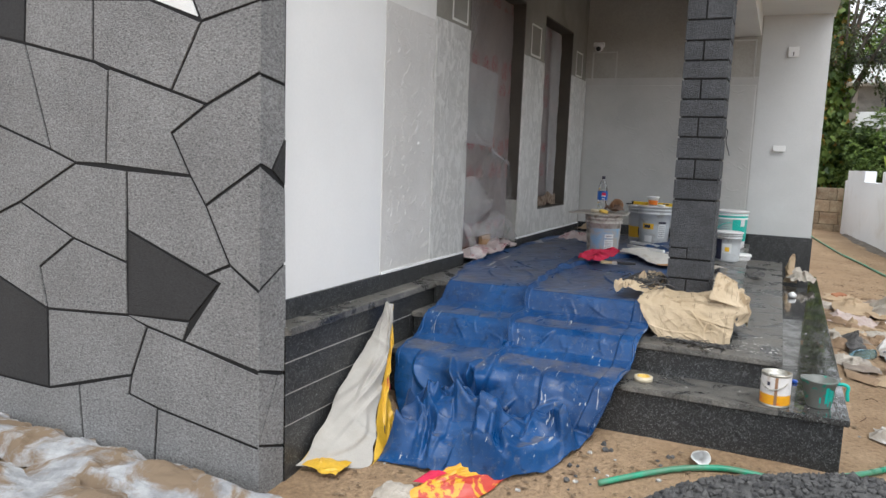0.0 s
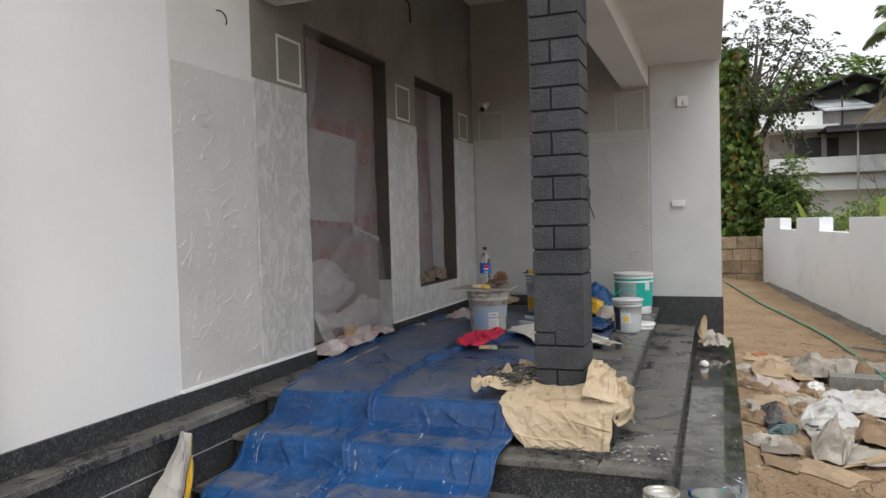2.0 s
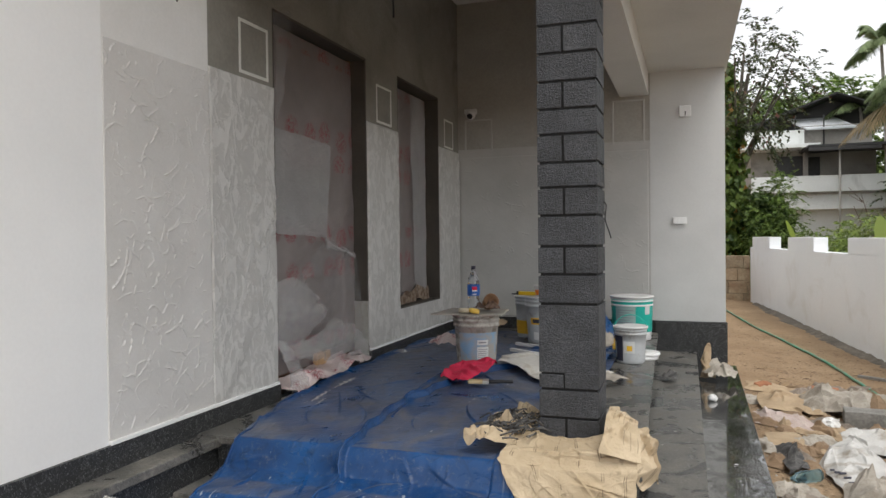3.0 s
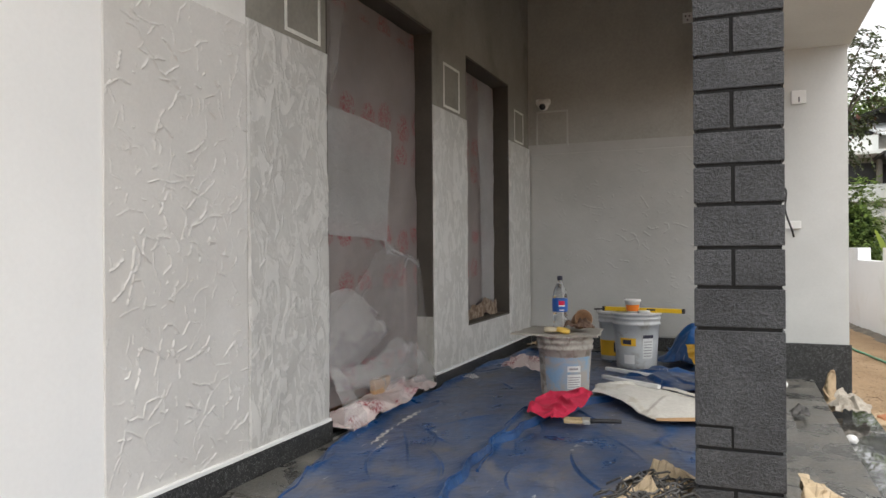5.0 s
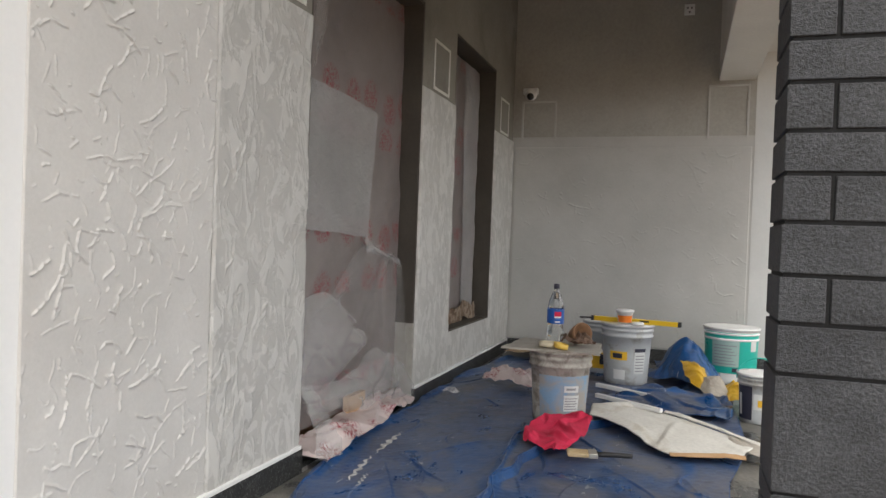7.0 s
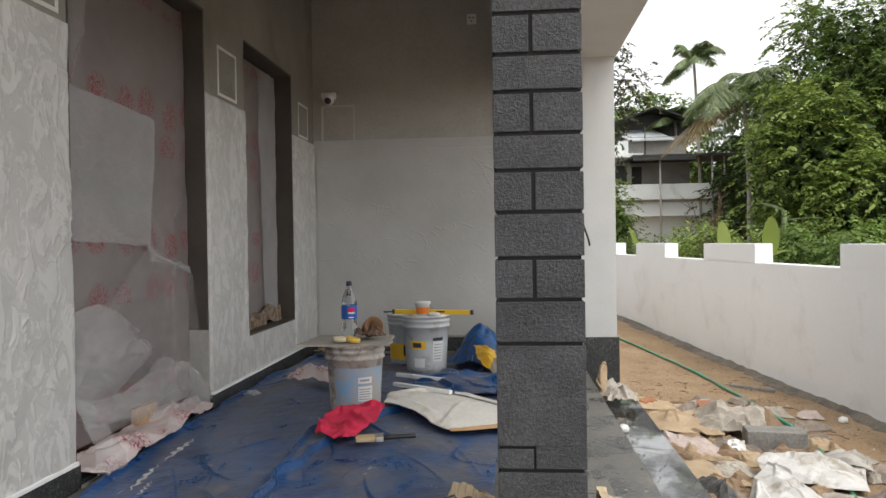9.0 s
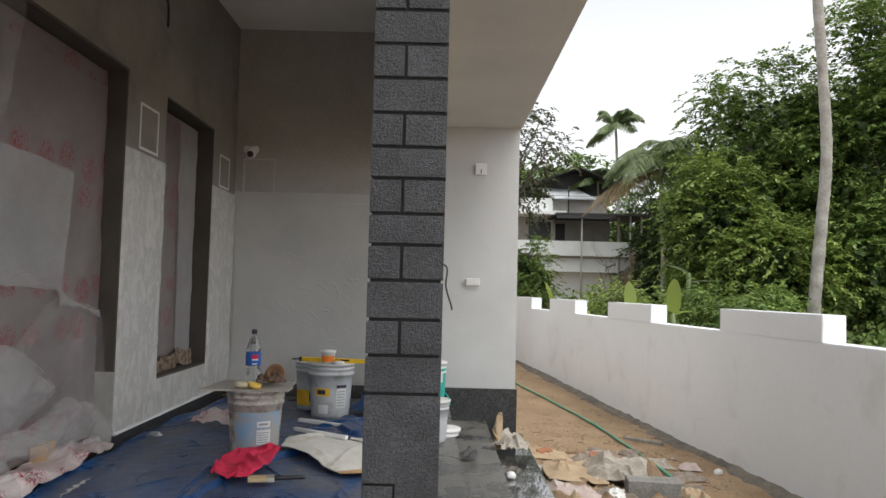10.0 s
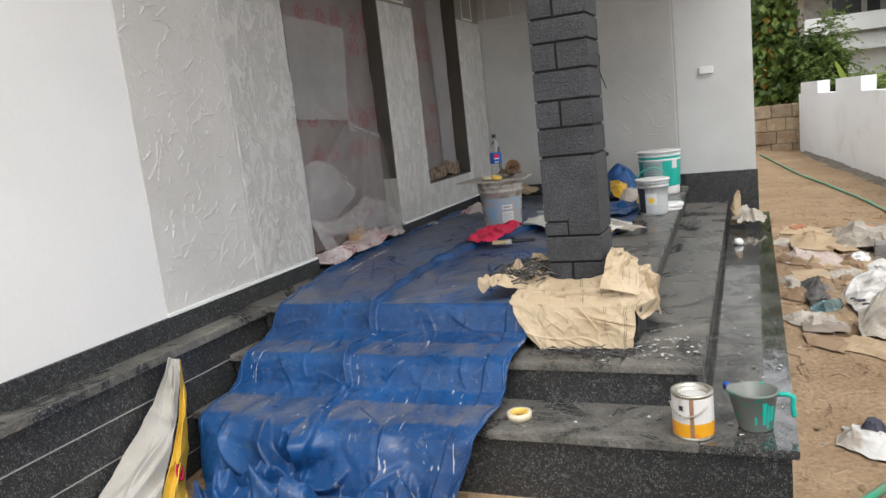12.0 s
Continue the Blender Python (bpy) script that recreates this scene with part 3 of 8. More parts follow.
# ---- column ----
def build_column():
    x0, x1, y0, y1 = 1.57, 1.812, 0.02, 0.27
    col = thing("column", "square porch column of charcoal-painted rough blocks with black grooves", "column", kind="structure")
    part("core", bm_box((x0 + 0.008, y0 + 0.008, FLOOR), (x1 - 0.008, y1 - 0.008, BEAM_Z)), JOINT, col, "black recessed joints")
    courses = [(FLOOR, 0.672, 0.45), (0.672, 0.788, 0), (0.788, 1.135, -1), (1.135, 1.255, 0), (1.255, 1.369, 0.44), (1.369, 1.494, 0), (1.494, 1.608, 0.44),
               (1.608, 1.708, 0), (1.708, 1.822, 0.43), (1.822, 1.924, 0), (1.924, 2.035, 0.43), (2.035, 2.149, 0), (2.149, 2.262, 0.43), (2.262, 2.375, 0),
               (2.375, 2.485, 0.43), (2.485, 2.6, 0), (2.6, BEAM_Z - 0.004, 0.43)]
    g = 0.0055
    for a, b, split in courses:
        if split < 0:
            cuts = [(x0, x1, 0.85, b), (x0, x0 + 0.098, a, 0.852), (x0 + 0.105, x1, a, 0.85 + 2 * g)]
        elif split:
            xm = x0 + split * (x1 - x0)
            cuts = [(x0, xm - g, a, b), (xm + g, x1, a, b)]
        else:
            cuts = [(x0, x1, a, b)]
        for p, q, zl, zh in cuts:
            bm = bmesh.new()
            box(bm, (p, y0, zl + g), (q, y1, zh - g), 0, 0.0025)
            part("block", bm, COLUMN, col)


def bm_box(lo, hi, bevel=0.0):
    bm = bmesh.new()
    box(bm, lo, hi, 0, bevel)
    return bm


build_column()


# ---- boundary wall ----
def bw_x(y):
    return 4.44 - 0.13 * (y - 4.98)


def build_boundary():
    wall = thing("boundary_wall", "white-painted compound wall with a crenellated top", "wall", kind="structure")
    t = 0.2

    def run(bm, ya, yb, z0, z1):
        slab(bm, [(bw_x(ya), ya), (bw_x(ya) + t, ya + 0.026), (bw_x(yb) + t, yb + 0.026), (bw_x(yb), yb)], z0, z1, bevel=0.006)
    bm = bmesh.new()
    run(bm, -7.0, 13.3, -0.4, 1.135)
    part("wall_run", bm, BOUNDARY, wall)
    far = [(3.16, 4.65), (6.22, 7.62), (9.05, 10.45), (11.7, 13.1), (0.2, 1.65), (-2.8, -1.3), (-5.8, -4.3)]
    for a, b in far:
        bm = bmesh.new()
        run(bm, a, b, 1.131, 1.345)
        part("merlon", bm, BOUNDARY, wall)
    # rough mortar haunch along the foot
    ys = np.linspace(-6.5, 12.8, 620)[:, None]
    f = np.linspace(0, 1, 9)[None, :]
    w = 0.15 + 0.1 * fbm(ys, ys * 0, 61, 5, 2.2) + 0.035 * fbm(ys, ys * 0, 62, 3, 23)
    px = bw_x(ys) + 0.01 - np.clip(w, 0.05, 0.4) * f
    py = ys + 0 * f
    pz = ground_z(px, py) - 0.012 + 0.055 * (1 - f) ** 0.7 + 0.013 * fbm(px * 3, py, 63, 4, 18) * (1 - 0.6 * f)
    P = np.stack([px, py, pz], -1)
    ob = grid_mesh("mortar_strip", P[:, ::-1], MORTAR)
    tagged(ob, "rough grey mortar strip along the foot of the compound wall", "mortar", kind="structure")
    # laterite wall at the far end
    lat = thing("laterite_wall", "low weathered brown laterite block wall", "wall", kind="structure")
    rng = random.Random(5)
    for k in range(4):
        x = -1.0 - (0.2 if k % 2 else 0)
        while x < 3.35:
            w = rng.uniform(0.34, 0.42)
            bm = bmesh.new()
            box(bm, (x + 0.006, 13.45 + rng.uniform(-0.012, 0.012), -0.1 + k * 0.265), (min(x + w, 3.36), 13.7, -0.1 + (k + 1) * 0.265 - 0.008), 0, 0.012)
            part("stone_block", bm, LATERITE, lat)
            x += w


build_boundary()


# ---- openings ----
def plastic(name, tint, alpha, printed):
    m, nt, b = graph(name, 0.32)
    w = place_node(nt)
    col = mix(nt, ramp(nt, noise_node(nt, w, 3.5, 5, 0.6), 0.35, 0.65), tint, tuple(c * 0.82 for c in tint))
    if printed:
        vor = nt.nodes.new("ShaderNodeTexVoronoi")
        vor.inputs["Scale"].default_value, vor.inputs["Randomness"].default_value = 4.6, 0.35
        vor.voronoi_dimensions = '2D'
        sep = nt.nodes.new("ShaderNodeSeparateXYZ")
        nt.links.new(w, sep.inputs[0])
        drop = nt.nodes.new("ShaderNodeMath")
        nt.links.new(sep.outputs[0], drop.inputs[0])
        nt.links.new(sep.outputs[2], drop.inputs[1])
        flat = nt.nodes.new("ShaderNodeCombineXYZ")
        nt.links.new(sep.outputs[1], flat.inputs[0])
        nt.links.new(drop.outputs[0], flat.inputs[1])
        nt.links.new(flat.outputs[0], vor.inputs["Vector"])
        sprig = ramp(nt, vor.outputs["Distance"], 0.3, 0.42, (1, 1, 1), (0, 0, 0))
        lines = ramp(nt, noise_node(nt, w, 62, 2, 0.5, 2.2), 0.525, 0.555)
        wave = nt.nodes.new("ShaderNodeMath")
        wave.operation = 'SINE'
        scaled = nt.nodes.new("ShaderNodeMath")
        scaled.operation, scaled.inputs[1].default_value = 'MULTIPLY', printed
        nt.links.new(sep.outputs[2], scaled.inputs[0])
        shift = nt.nodes.new("ShaderNodeMath")
        shift.operation, shift.inputs[1].default_value = 'SUBTRACT', 4.13
        nt.links.new(scaled.outputs[0], shift.inputs[0])
        nt.links.new(shift.outputs[0], wave.inputs[0])
        band = ramp(nt, wave.outputs[0], -0.2, 0.1)
        mask = mix(nt, 1.0, mix(nt, 1.0, sprig, lines, 'MULTIPLY'), band, 'MULTIPLY')
        col = mix(nt, mask, col, (0.27, 0.02, 0.035))
    nt.links.new(col, b.inputs["Base Color"])
    b.inputs["Alpha"].default_value = alpha
    bump(nt, b, noise_node(nt, w, 26, 4, 0.6, 0.8), 0.15 if printed else 0.6, 0.01 if printed else 0.025)
    return m


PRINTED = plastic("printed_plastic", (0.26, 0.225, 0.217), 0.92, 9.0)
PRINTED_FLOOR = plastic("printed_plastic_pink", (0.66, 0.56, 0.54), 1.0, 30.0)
FILM = plastic("clear_film", (0.62, 0.6, 0.59), 0.15, 0)
FILM_WHITE = plastic("white_film", (0.62, 0.615, 0.61), 0.5, 0)
FILM_MID = plastic("thin_white_film", (0.7, 0.69, 0.685), 0.3, 0)
WOOD = surface("door_wood", (0.16, 0.075, 0.035), (0.24, 0.12, 0.06), 6, 60, 0.5, relief=0.2, speck=0.15)
RAWWOOD = surface("raw_wood", (0.42, 0.25, 0.12), (0.5, 0.32, 0.17), 9, 70, 0.7, relief=0.2)
TAPE = surface("masking_tape", (0.6, 0.59, 0.55), (0.68, 0.67, 0.62), 9, 90, 0.7, relief=0.1)
PLASTIC_WHITE = surface("white_plastic", (0.74, 0.74, 0.73), (0.8, 0.8, 0.79), 5, 60, 0.35, relief=0.03, speck=0.02)
BLACK = surface("black_plastic", (0.015, 0.015, 0.016), (0.03, 0.03, 0.032), 8, 80, 0.4, relief=0.05)


def creases(U, V, seed, n, area, length, height, width, lean=0.0, spread=0.5):
    """Sharp-backed folds laid at random over a sheet; lean is the fold line's angle from the V axis."""
    rng = np.random.RandomState(seed)
    H = np.zeros(np.broadcast(U, V).shape)
    for _ in range(n):
        cu, cv = rng.uniform(area[0], area[1]), rng.uniform(area[2], area[3])
        a = lean + rng.normal(0, spread)
        L, ht, w, side = length * rng.uniform(0.4, 1.3), height * rng.uniform(0.3, 1.0), width * rng.uniform(0.6, 1.5), rng.choice([-1, 1])
        du, dv = U - cu, V - cv
        along = du * math.sin(a) + dv * math.cos(a)
        across = side * (du * math.cos(a) - dv * math.sin(a)) + rng.normal(0, 0.5) * along * along / L
        end = np.clip(1 - (2 * along / L) ** 2, 0, 1)
        H = H + ht * end * np.where(across > 0, np.exp(-np.abs(across) / (2.2 * w)), np.exp(-(across / (0.45 * w)) ** 2))
    return H


def sheet(name, c00, c10, c11, c01, amp, seed, material, nu=40, nv=40, scale=14.0, bulge=0.0, ragged=0.02, normal=None, thick=0.0015, parent=None, label="", rest=False, soft=False):
    """A creased four-cornered sheet. rest: its low points follow the ground."""
    u, v = np.meshgrid(np.linspace(0, 1, nu), np.linspace(0, 1, nv))
    cs = [np.array(c, float) for c in (c00, c10, c11, c01)]
    W, H = np.linalg.norm(cs[1] - cs[0]), np.linalg.norm(cs[3] - cs[0])
    uu = u + ragged / max(W, 0.05) * fbm(v * H, v * 0 + seed, seed, 3, 22) * (2 * np.abs(u - 0.5)) ** 3
    vv = v + ragged / max(H, 0.05) * fbm(u * W, u * 0 + seed, seed + 1, 3, 22) * (2 * np.abs(v - 0.5)) ** 3
    P = (cs[0] * ((1 - uu) * (1 - vv))[..., None] + cs[1] * (uu * (1 - vv))[..., None] + cs[2] * (uu * vv)[..., None] + cs[3] * ((1 - uu) * vv)[..., None])
    if normal is None:
        nrm = np.cross(cs[1] - cs[0], cs[3] - cs[0])
        nrm = nrm / np.linalg.norm(nrm)
    else:
        nrm = np.array(normal, float)
    d = amp * (0.45 * crumple(u * W, v * H, seed, scale, 4) + 0.55 * facets(u * W, v * H, seed + 9, 1.1 / scale) + 0.3 * facets(u * W, v * H, seed + 8, 0.45 / scale)) + bulge * np.sin(np.pi * u) * np.sin(np.pi * v)
    d = d + creases(u * W, v * H, seed + 4, 9, (0, W, 0, H), 0.7 * max(W, H), 0.45 * amp, 0.035 * max(W, H), 0.8, 1.2)
    if rest:
        rim = np.minimum(np.minimum(u, 1 - u), np.minimum(v, 1 - v))
        d = d * np.clip(rim * 5, 0.12, 1)
    if material in (FILM, FILM_MID, FILM_WHITE):
        thick = 0.0
    P = P + d[..., None] * nrm
    P[..., 0] += 0.25 * amp * fbm(u * W, v * H, seed + 5, 2, scale)
    P[..., 1] += 0.25 * amp * fbm(u * W, v * H, seed + 6, 2, scale)
    if rest:
        P[..., 2] += ground_z(P[..., 0], P[..., 1])
    return grid_mesh(name, P, material, parent, label, thick, uv=True, smooth=soft)


def ribbon(name, A, B, amp, seed, material, normal, nu=60, nv=60, folds=10, fold_h=0.02, bulge=0.0, thick=0.0, parent=None, label="", smooth=True, lean=0.0, spread=0.9, floor=None):
    """A sheet between two edge lines A and B (each a few points), crumpled and folded along a normal."""
    def edge(pts, n):
        line = np.array([tuple(p) for p in curve_points(pts, 12)])
        t = np.linspace(0, len(line) - 1, n)
        return np.stack([np.interp(t, np.arange(len(line)), line[:, k]) for k in range(3)], -1)
    a, b = edge(A, nv), edge(B, nv)
    u, v = np.meshgrid(np.linspace(0, 1, nu), np.linspace(0, 1, nv))
    P = a[:, None] * (1 - u)[..., None] + b[:, None] * u[..., None]
    W, L = float(np.linalg.norm(a - b, axis=1).mean()), float(np.linalg.norm(np.diff(a, axis=0), axis=1).sum())
    U, V = u * W, v * L
    d = amp * (0.5 * crumple(U, V, seed, 11, 3) + 0.5 * facets(U, V, seed + 9, 0.09)) + creases(U, V, seed + 3, folds, (0, W, 0, L), 0.5 * max(W, L), fold_h, 0.018, lean, spread)
    d = d + bulge * np.sin(np.pi * u) * np.sin(np.pi * v)
    nrm = np.array(normal, float) / np.linalg.norm(normal)
    P = P + d[..., None] * nrm
    wob = 0.012 * fbm(V, V * 0 + seed, seed, 4, 16) * (2 * np.abs(u - 0.5)) ** 2
    P = P + wob[..., None] * (b - a)[:, None] / max(W, 0.05)
    if floor is not None:
        P[..., 2] = np.maximum(P[..., 2], floor)
    return grid_mesh(name, P, material, parent, label, thick, smooth, True)


def build_door():
    door = thing("door_1", "doorway with dark frame and wooden leaf behind masking plastic", "door", kind="structure")
    part("leaf", bm_box((-0.21, DOOR_Y0 + 0.02, FLOOR), (-0.165, DOOR_Y1 - 0.02, HEAD - 0.02), 0.003), WOOD, door, "brown wooden door leaf")
    for lo, hi in (((-0.22, DOOR_Y1 - 0.016, FLOOR), (-0.003, DOOR_Y1 + 0.001, HEAD)), ((-0.22, DOOR_Y0 - 0.001, FLOOR), (-0.003, DOOR_Y0 + 0.016, HEAD)),
                   ((-0.22, DOOR_Y0, HEAD - 0.016), (-0.003, DOOR_Y1, HEAD + 0.001))):
        part("reveal", bm_box(lo, hi), REVEAL, door, "dark unpainted reveal")
    part("door_stop", bm_box((-0.165, DOOR_Y1 - 0.05, FLOOR), (-0.115, DOOR_Y1 - 0.016, HEAD - 0.016), 0.003), WOOD, door)
    part("threshold", bm_box((-0.22, DOOR_Y0, FLOOR - 0.03), (-0.002, DOOR_Y1, FLOOR + 0.02), 0.004), GRANITE, door)
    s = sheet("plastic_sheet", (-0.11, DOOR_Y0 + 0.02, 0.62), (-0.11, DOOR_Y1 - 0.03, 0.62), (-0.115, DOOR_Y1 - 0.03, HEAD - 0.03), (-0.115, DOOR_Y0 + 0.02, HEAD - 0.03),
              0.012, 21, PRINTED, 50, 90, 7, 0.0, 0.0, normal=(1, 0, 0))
    tagged(s, "translucent masking plastic with red floral print over the doorway", "plastic sheet")
    s = sheet("plastic_sheet", (-0.092, DOOR_Y0 + 0.01, 1.45), (-0.092, 1.33, 1.42), (-0.092, 1.4, 2.03), (-0.092, DOOR_Y0 + 0.01, 2.06),
              0.008, 22, FILM_WHITE, 30, 40, 5, 0.0, 0.008, normal=(1, 0, 0))
    tagged(s, "pale translucent plastic taped over the door sheet", "plastic sheet")
    s = ribbon("plastic_sheet", [(-0.07, 0.62, 0.74), (-0.08, 0.7, 1.0), (-0.09, 0.95, 1.2), (-0.095, 1.28, 1.42)], [(-0.05, 1.74, 0.7), (-0.06, 1.74, 0.95), (-0.08, 1.74, 1.15), (-0.095, 1.72, 1.3)],
               0.05, 23, FILM, (1, 0, 0), 90, 80, folds=16, fold_h=0.035)
    tagged(s, "torn clear plastic film hanging in folds over the doorway", "plastic sheet")
    s = ribbon("plastic_sheet", [(-0.085, 1.3, 1.34), (-0.085, 1.5, 1.33), (-0.085, 1.73, 1.27)], [(-0.085, 1.27, 1.43), (-0.085, 1.45, 1.36), (-0.085, 1.73, 1.31)],
               0.02, 28, FILM_WHITE, (1, 0, 0), 50, 16, folds=4, fold_h=0.012)
    tagged(s, "gathered edge of film taped across the door sheet", "plastic sheet")
    s = ribbon("plastic_sheet", [(-0.03, 0.58, 0.83), (-0.03, 0.85, 0.8), (-0.03, 1.14, 0.93)], [(-0.07, 0.58, 1.13), (-0.05, 0.8, 1.19), (-0.06, 1.1, 1.05)],
               0.03, 24, FILM_MID, (1, 0, 0.1), 70, 56, folds=14, fold_h=0.03, bulge=0.05)
    tagged(s, "white crumpled plastic film bulging from the doorway", "plastic sheet")
    s = ribbon("plastic_sheet", [(0.0, 0.62, 0.72), (0.03, 0.95, 0.66), (0.03, 1.3, 0.64), (0.02, 1.74, 0.6)], [(-0.06, 0.62, 0.82), (-0.05, 0.95, 0.78), (-0.06, 1.35, 0.86), (-0.06, 1.73, 0.74)],
               0.03, 25, FILM_MID, (0.8, 0, 0.6), 120, 44, folds=24, fold_h=0.03, bulge=0.03)
    tagged(s, "white plastic film bunched along the doorway foot", "plastic sheet")
    s = ribbon("plastic_sheet", [(0.06, 0.6, 0.56), (0.03, 0.6, 0.7), (-0.04, 0.58, 0.86)], [(0.1, 0.72, 0.56), (0.04, 0.74, 0.68), (-0.03, 0.7, 0.82)],
               0.02, 26, FILM_MID, (1, 0, 0.2), 24, 40, folds=6, fold_h=0.02)
    tagged(s, "strip of white plastic film hanging to the floor", "plastic sheet")
    s = ribbon("plastic_sheet", [(0.004, 0.575, 2.05), (0.004, 0.575, 2.3), (0.004, 0.575, 2.72)], [(0.006, 0.585, 2.06), (0.008, 0.66, 2.28), (0.004, 0.77, 2.71)],
               0.012, 29, FILM, (1, 0, 0), 24, 50, folds=5, fold_h=0.015)
    tagged(s, "clear film curtain end hanging beside the door head", "plastic sheet")
    s = ribbon("plastic_roll", [(-0.09, 0.6, 0.57), (-0.09, 1.1, 0.6), (-0.1, 1.72, 0.58)], [(0.1, 0.6, 0.545), (0.07, 1.1, 0.55), (0.03, 1.74, 0.55)], 0.03, 27, PRINTED_FLOOR, (0.2, 0, 1), 34, 90, folds=26, fold_h=0.02, bulge=0.012)
    tagged(s, "pink printed plastic bunched along the door threshold", "plastic sheet")
    part("reveal_foot", bm_box((-0.19, DOOR_Y1 - 0.02, FLOOR + 0.02), (0.001, DOOR_Y1 - 0.004, 0.965), 0.002), CEMENT_PALE, door, "paler plastered foot of the reveal")
    w = boxed("wood_offcut", (-0.085, 1.12, 0.585), (-0.055, 1.3, 0.69), RAWWOOD, bevel=0.003)
    tagged(w, "orange-brown wood offcut in the doorway foot", "wood")


def build_window():
    win = thing("window_1", "window recess with dark reveal, covered by plastic and paper", "window", kind="structure")
    for lo, hi in (((-0.22, WIN_Y1 - 0.014, SILL), (-0.003, WIN_Y1 + 0.001, HEAD)), ((-0.22, WIN_Y0 - 0.001, SILL), (-0.003, WIN_Y0 + 0.014, HEAD)),
                   ((-0.22, WIN_Y0, HEAD - 0.014), (-0.003, WIN_Y1, HEAD + 0.001)), ((-0.22, WIN_Y0, SILL - 0.001), (-0.003, WIN_Y1, SILL + 0.012))):
        part("reveal", bm_box(lo, hi), REVEAL, win)
    part("shutter", bm_box((-0.21, WIN_Y0 + 0.014, SILL), (-0.17, WIN_Y1 - 0.014, HEAD), 0.002), WOOD, win)
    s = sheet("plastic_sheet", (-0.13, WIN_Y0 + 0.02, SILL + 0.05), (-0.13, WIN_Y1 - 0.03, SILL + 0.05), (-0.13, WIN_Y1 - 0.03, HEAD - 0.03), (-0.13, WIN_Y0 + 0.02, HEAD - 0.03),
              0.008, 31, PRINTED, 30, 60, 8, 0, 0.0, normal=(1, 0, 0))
    tagged(s, "masking plastic with red print over the window", "plastic sheet")
    s = sheet("paper_strip", (-0.115, 2.98, SILL + 0.12), (-0.115, 3.27, SILL + 0.12), (-0.115, 3.27, HEAD - 0.04), (-0.115, 2.9, HEAD - 0.04),
              0.008, 32, FILM_WHITE, 20, 60, 9, 0, 0.012, normal=(1, 0, 0))
    tagged(s, "strip of white translucent film taped in the window", "plastic sheet")
    s = sheet("cardboard_strip", (-0.10, WIN_Y0 + 0.03, SILL + 0.013), (-0.10, WIN_Y1 - 0.06, SILL + 0.013), (-0.105, WIN_Y1 - 0.06, SILL + 0.13), (-0.105, WIN_Y0 + 0.03, SILL + 0.1),
              0.02, 33, CARD_DARK, 40, 10, 30, 0, 0.03, normal=(1, 0, 0))
    tagged(s, "torn brown paper strip along the window sill", "paper")


CARD = surface("brown_paper", (0.36, 0.26, 0.16), (0.46, 0.35, 0.23), 7, 70, 0.85, relief=0.2, dist=0.002, stain=(0.33, 0.25, 0.17), stain_scale=6, space="world")
CARD_DARK = surface("stained_brown_paper", (0.13, 0.085, 0.055), (0.26, 0.2, 0.15), 22, 70, 0.85, relief=0.2, dist=0.002, lo=0.46, hi=0.54)
build_door()
build_window()


def tape_square(y0, y1, z0, z1):
    sq = thing("masking_square", "square outline of off-white masking tape on bare cement", "tape", group="tape squares on the wall")
    w = 0.016
    for lo, hi in (((0, y0, z0), (0.003, y0 + w, z1)), ((0, y1 - w, z0), (0.003, y1, z1)), ((0, y0 + w, z0), (0.0025, y1 - w, z0 + w)), ((0, y0 + w, z1 - w), (0.0025, y1 - w, z1))):
        part("tape", bm_box(lo, hi), TAPE, sq)


tape_square(0.252, 0.52, 2.262, 2.54)
tape_square(1.955, 2.235, 2.258, 2.538)
tape_square(3.5, 3.765, 2.25, 2.515)
for x0, x1, z0, z1 in ((0.07, 0.35, 2.25, 2.56), (1.49, 1.78, 2.25, 2.65)):
    sq = thing("putty_square", "faint square outline of grey putty on the end wall", "putty", group="putty squares on the end wall")
    for lo, hi in (((x0, z0), (x0 + 0.014, z1)), ((x1 - 0.014, z0), (x1, z1)), ((x0 + 0.014, z0), (x1 - 0.014, z0 + 0.014)), ((x0 + 0.014, z1 - 0.014), (x1 - 0.014, z1))):
        part("putty_line", bm_box((lo[0], END_Y - 0.009, lo[1]), (hi[0], END_Y, hi[1])), END_PAINT, sq)


def wall_box(x, z, w, h, label, dots):
    sb = thing("switch_box", label, "switch", Matrix.Translation((x, END_Y - 0.015, z)), group="electric boxes on the end wall")
    part("plate", bm_box((-w / 2, -0.02, -h / 2), (w / 2, 0.003, h / 2), 0.004), PLASTIC_WHITE, sb)
    for dx, dz, dw, dh in dots:
        part("socket", bm_box((dx - dw / 2, -0.023, dz - dh / 2), (dx + dw / 2, -0.018, dz + dh / 2), 0.001), BLACK if dw < 0.02 else PLASTIC_WHITE, sb)


wall_box(2.13, 2.51, 0.1, 0.1, "square white plastic box with a stub of wire", [(0.0, -0.02, 0.008, 0.04)])
wall_box(2.08, 1.536, 0.12, 0.062, "white double switch plate on the end wall", [(-0.028, 0, 0.05, 0.05), (0.028, 0, 0.05, 0.05)])
wall_box(1.33, 3.217, 0.075, 0.08, "white socket box high on the bare cement", [(-0.015, 0.01, 0.012, 0.012), (0.015, 0.01, 0.012, 0.012), (0, -0.02, 0.012, 0.012)])


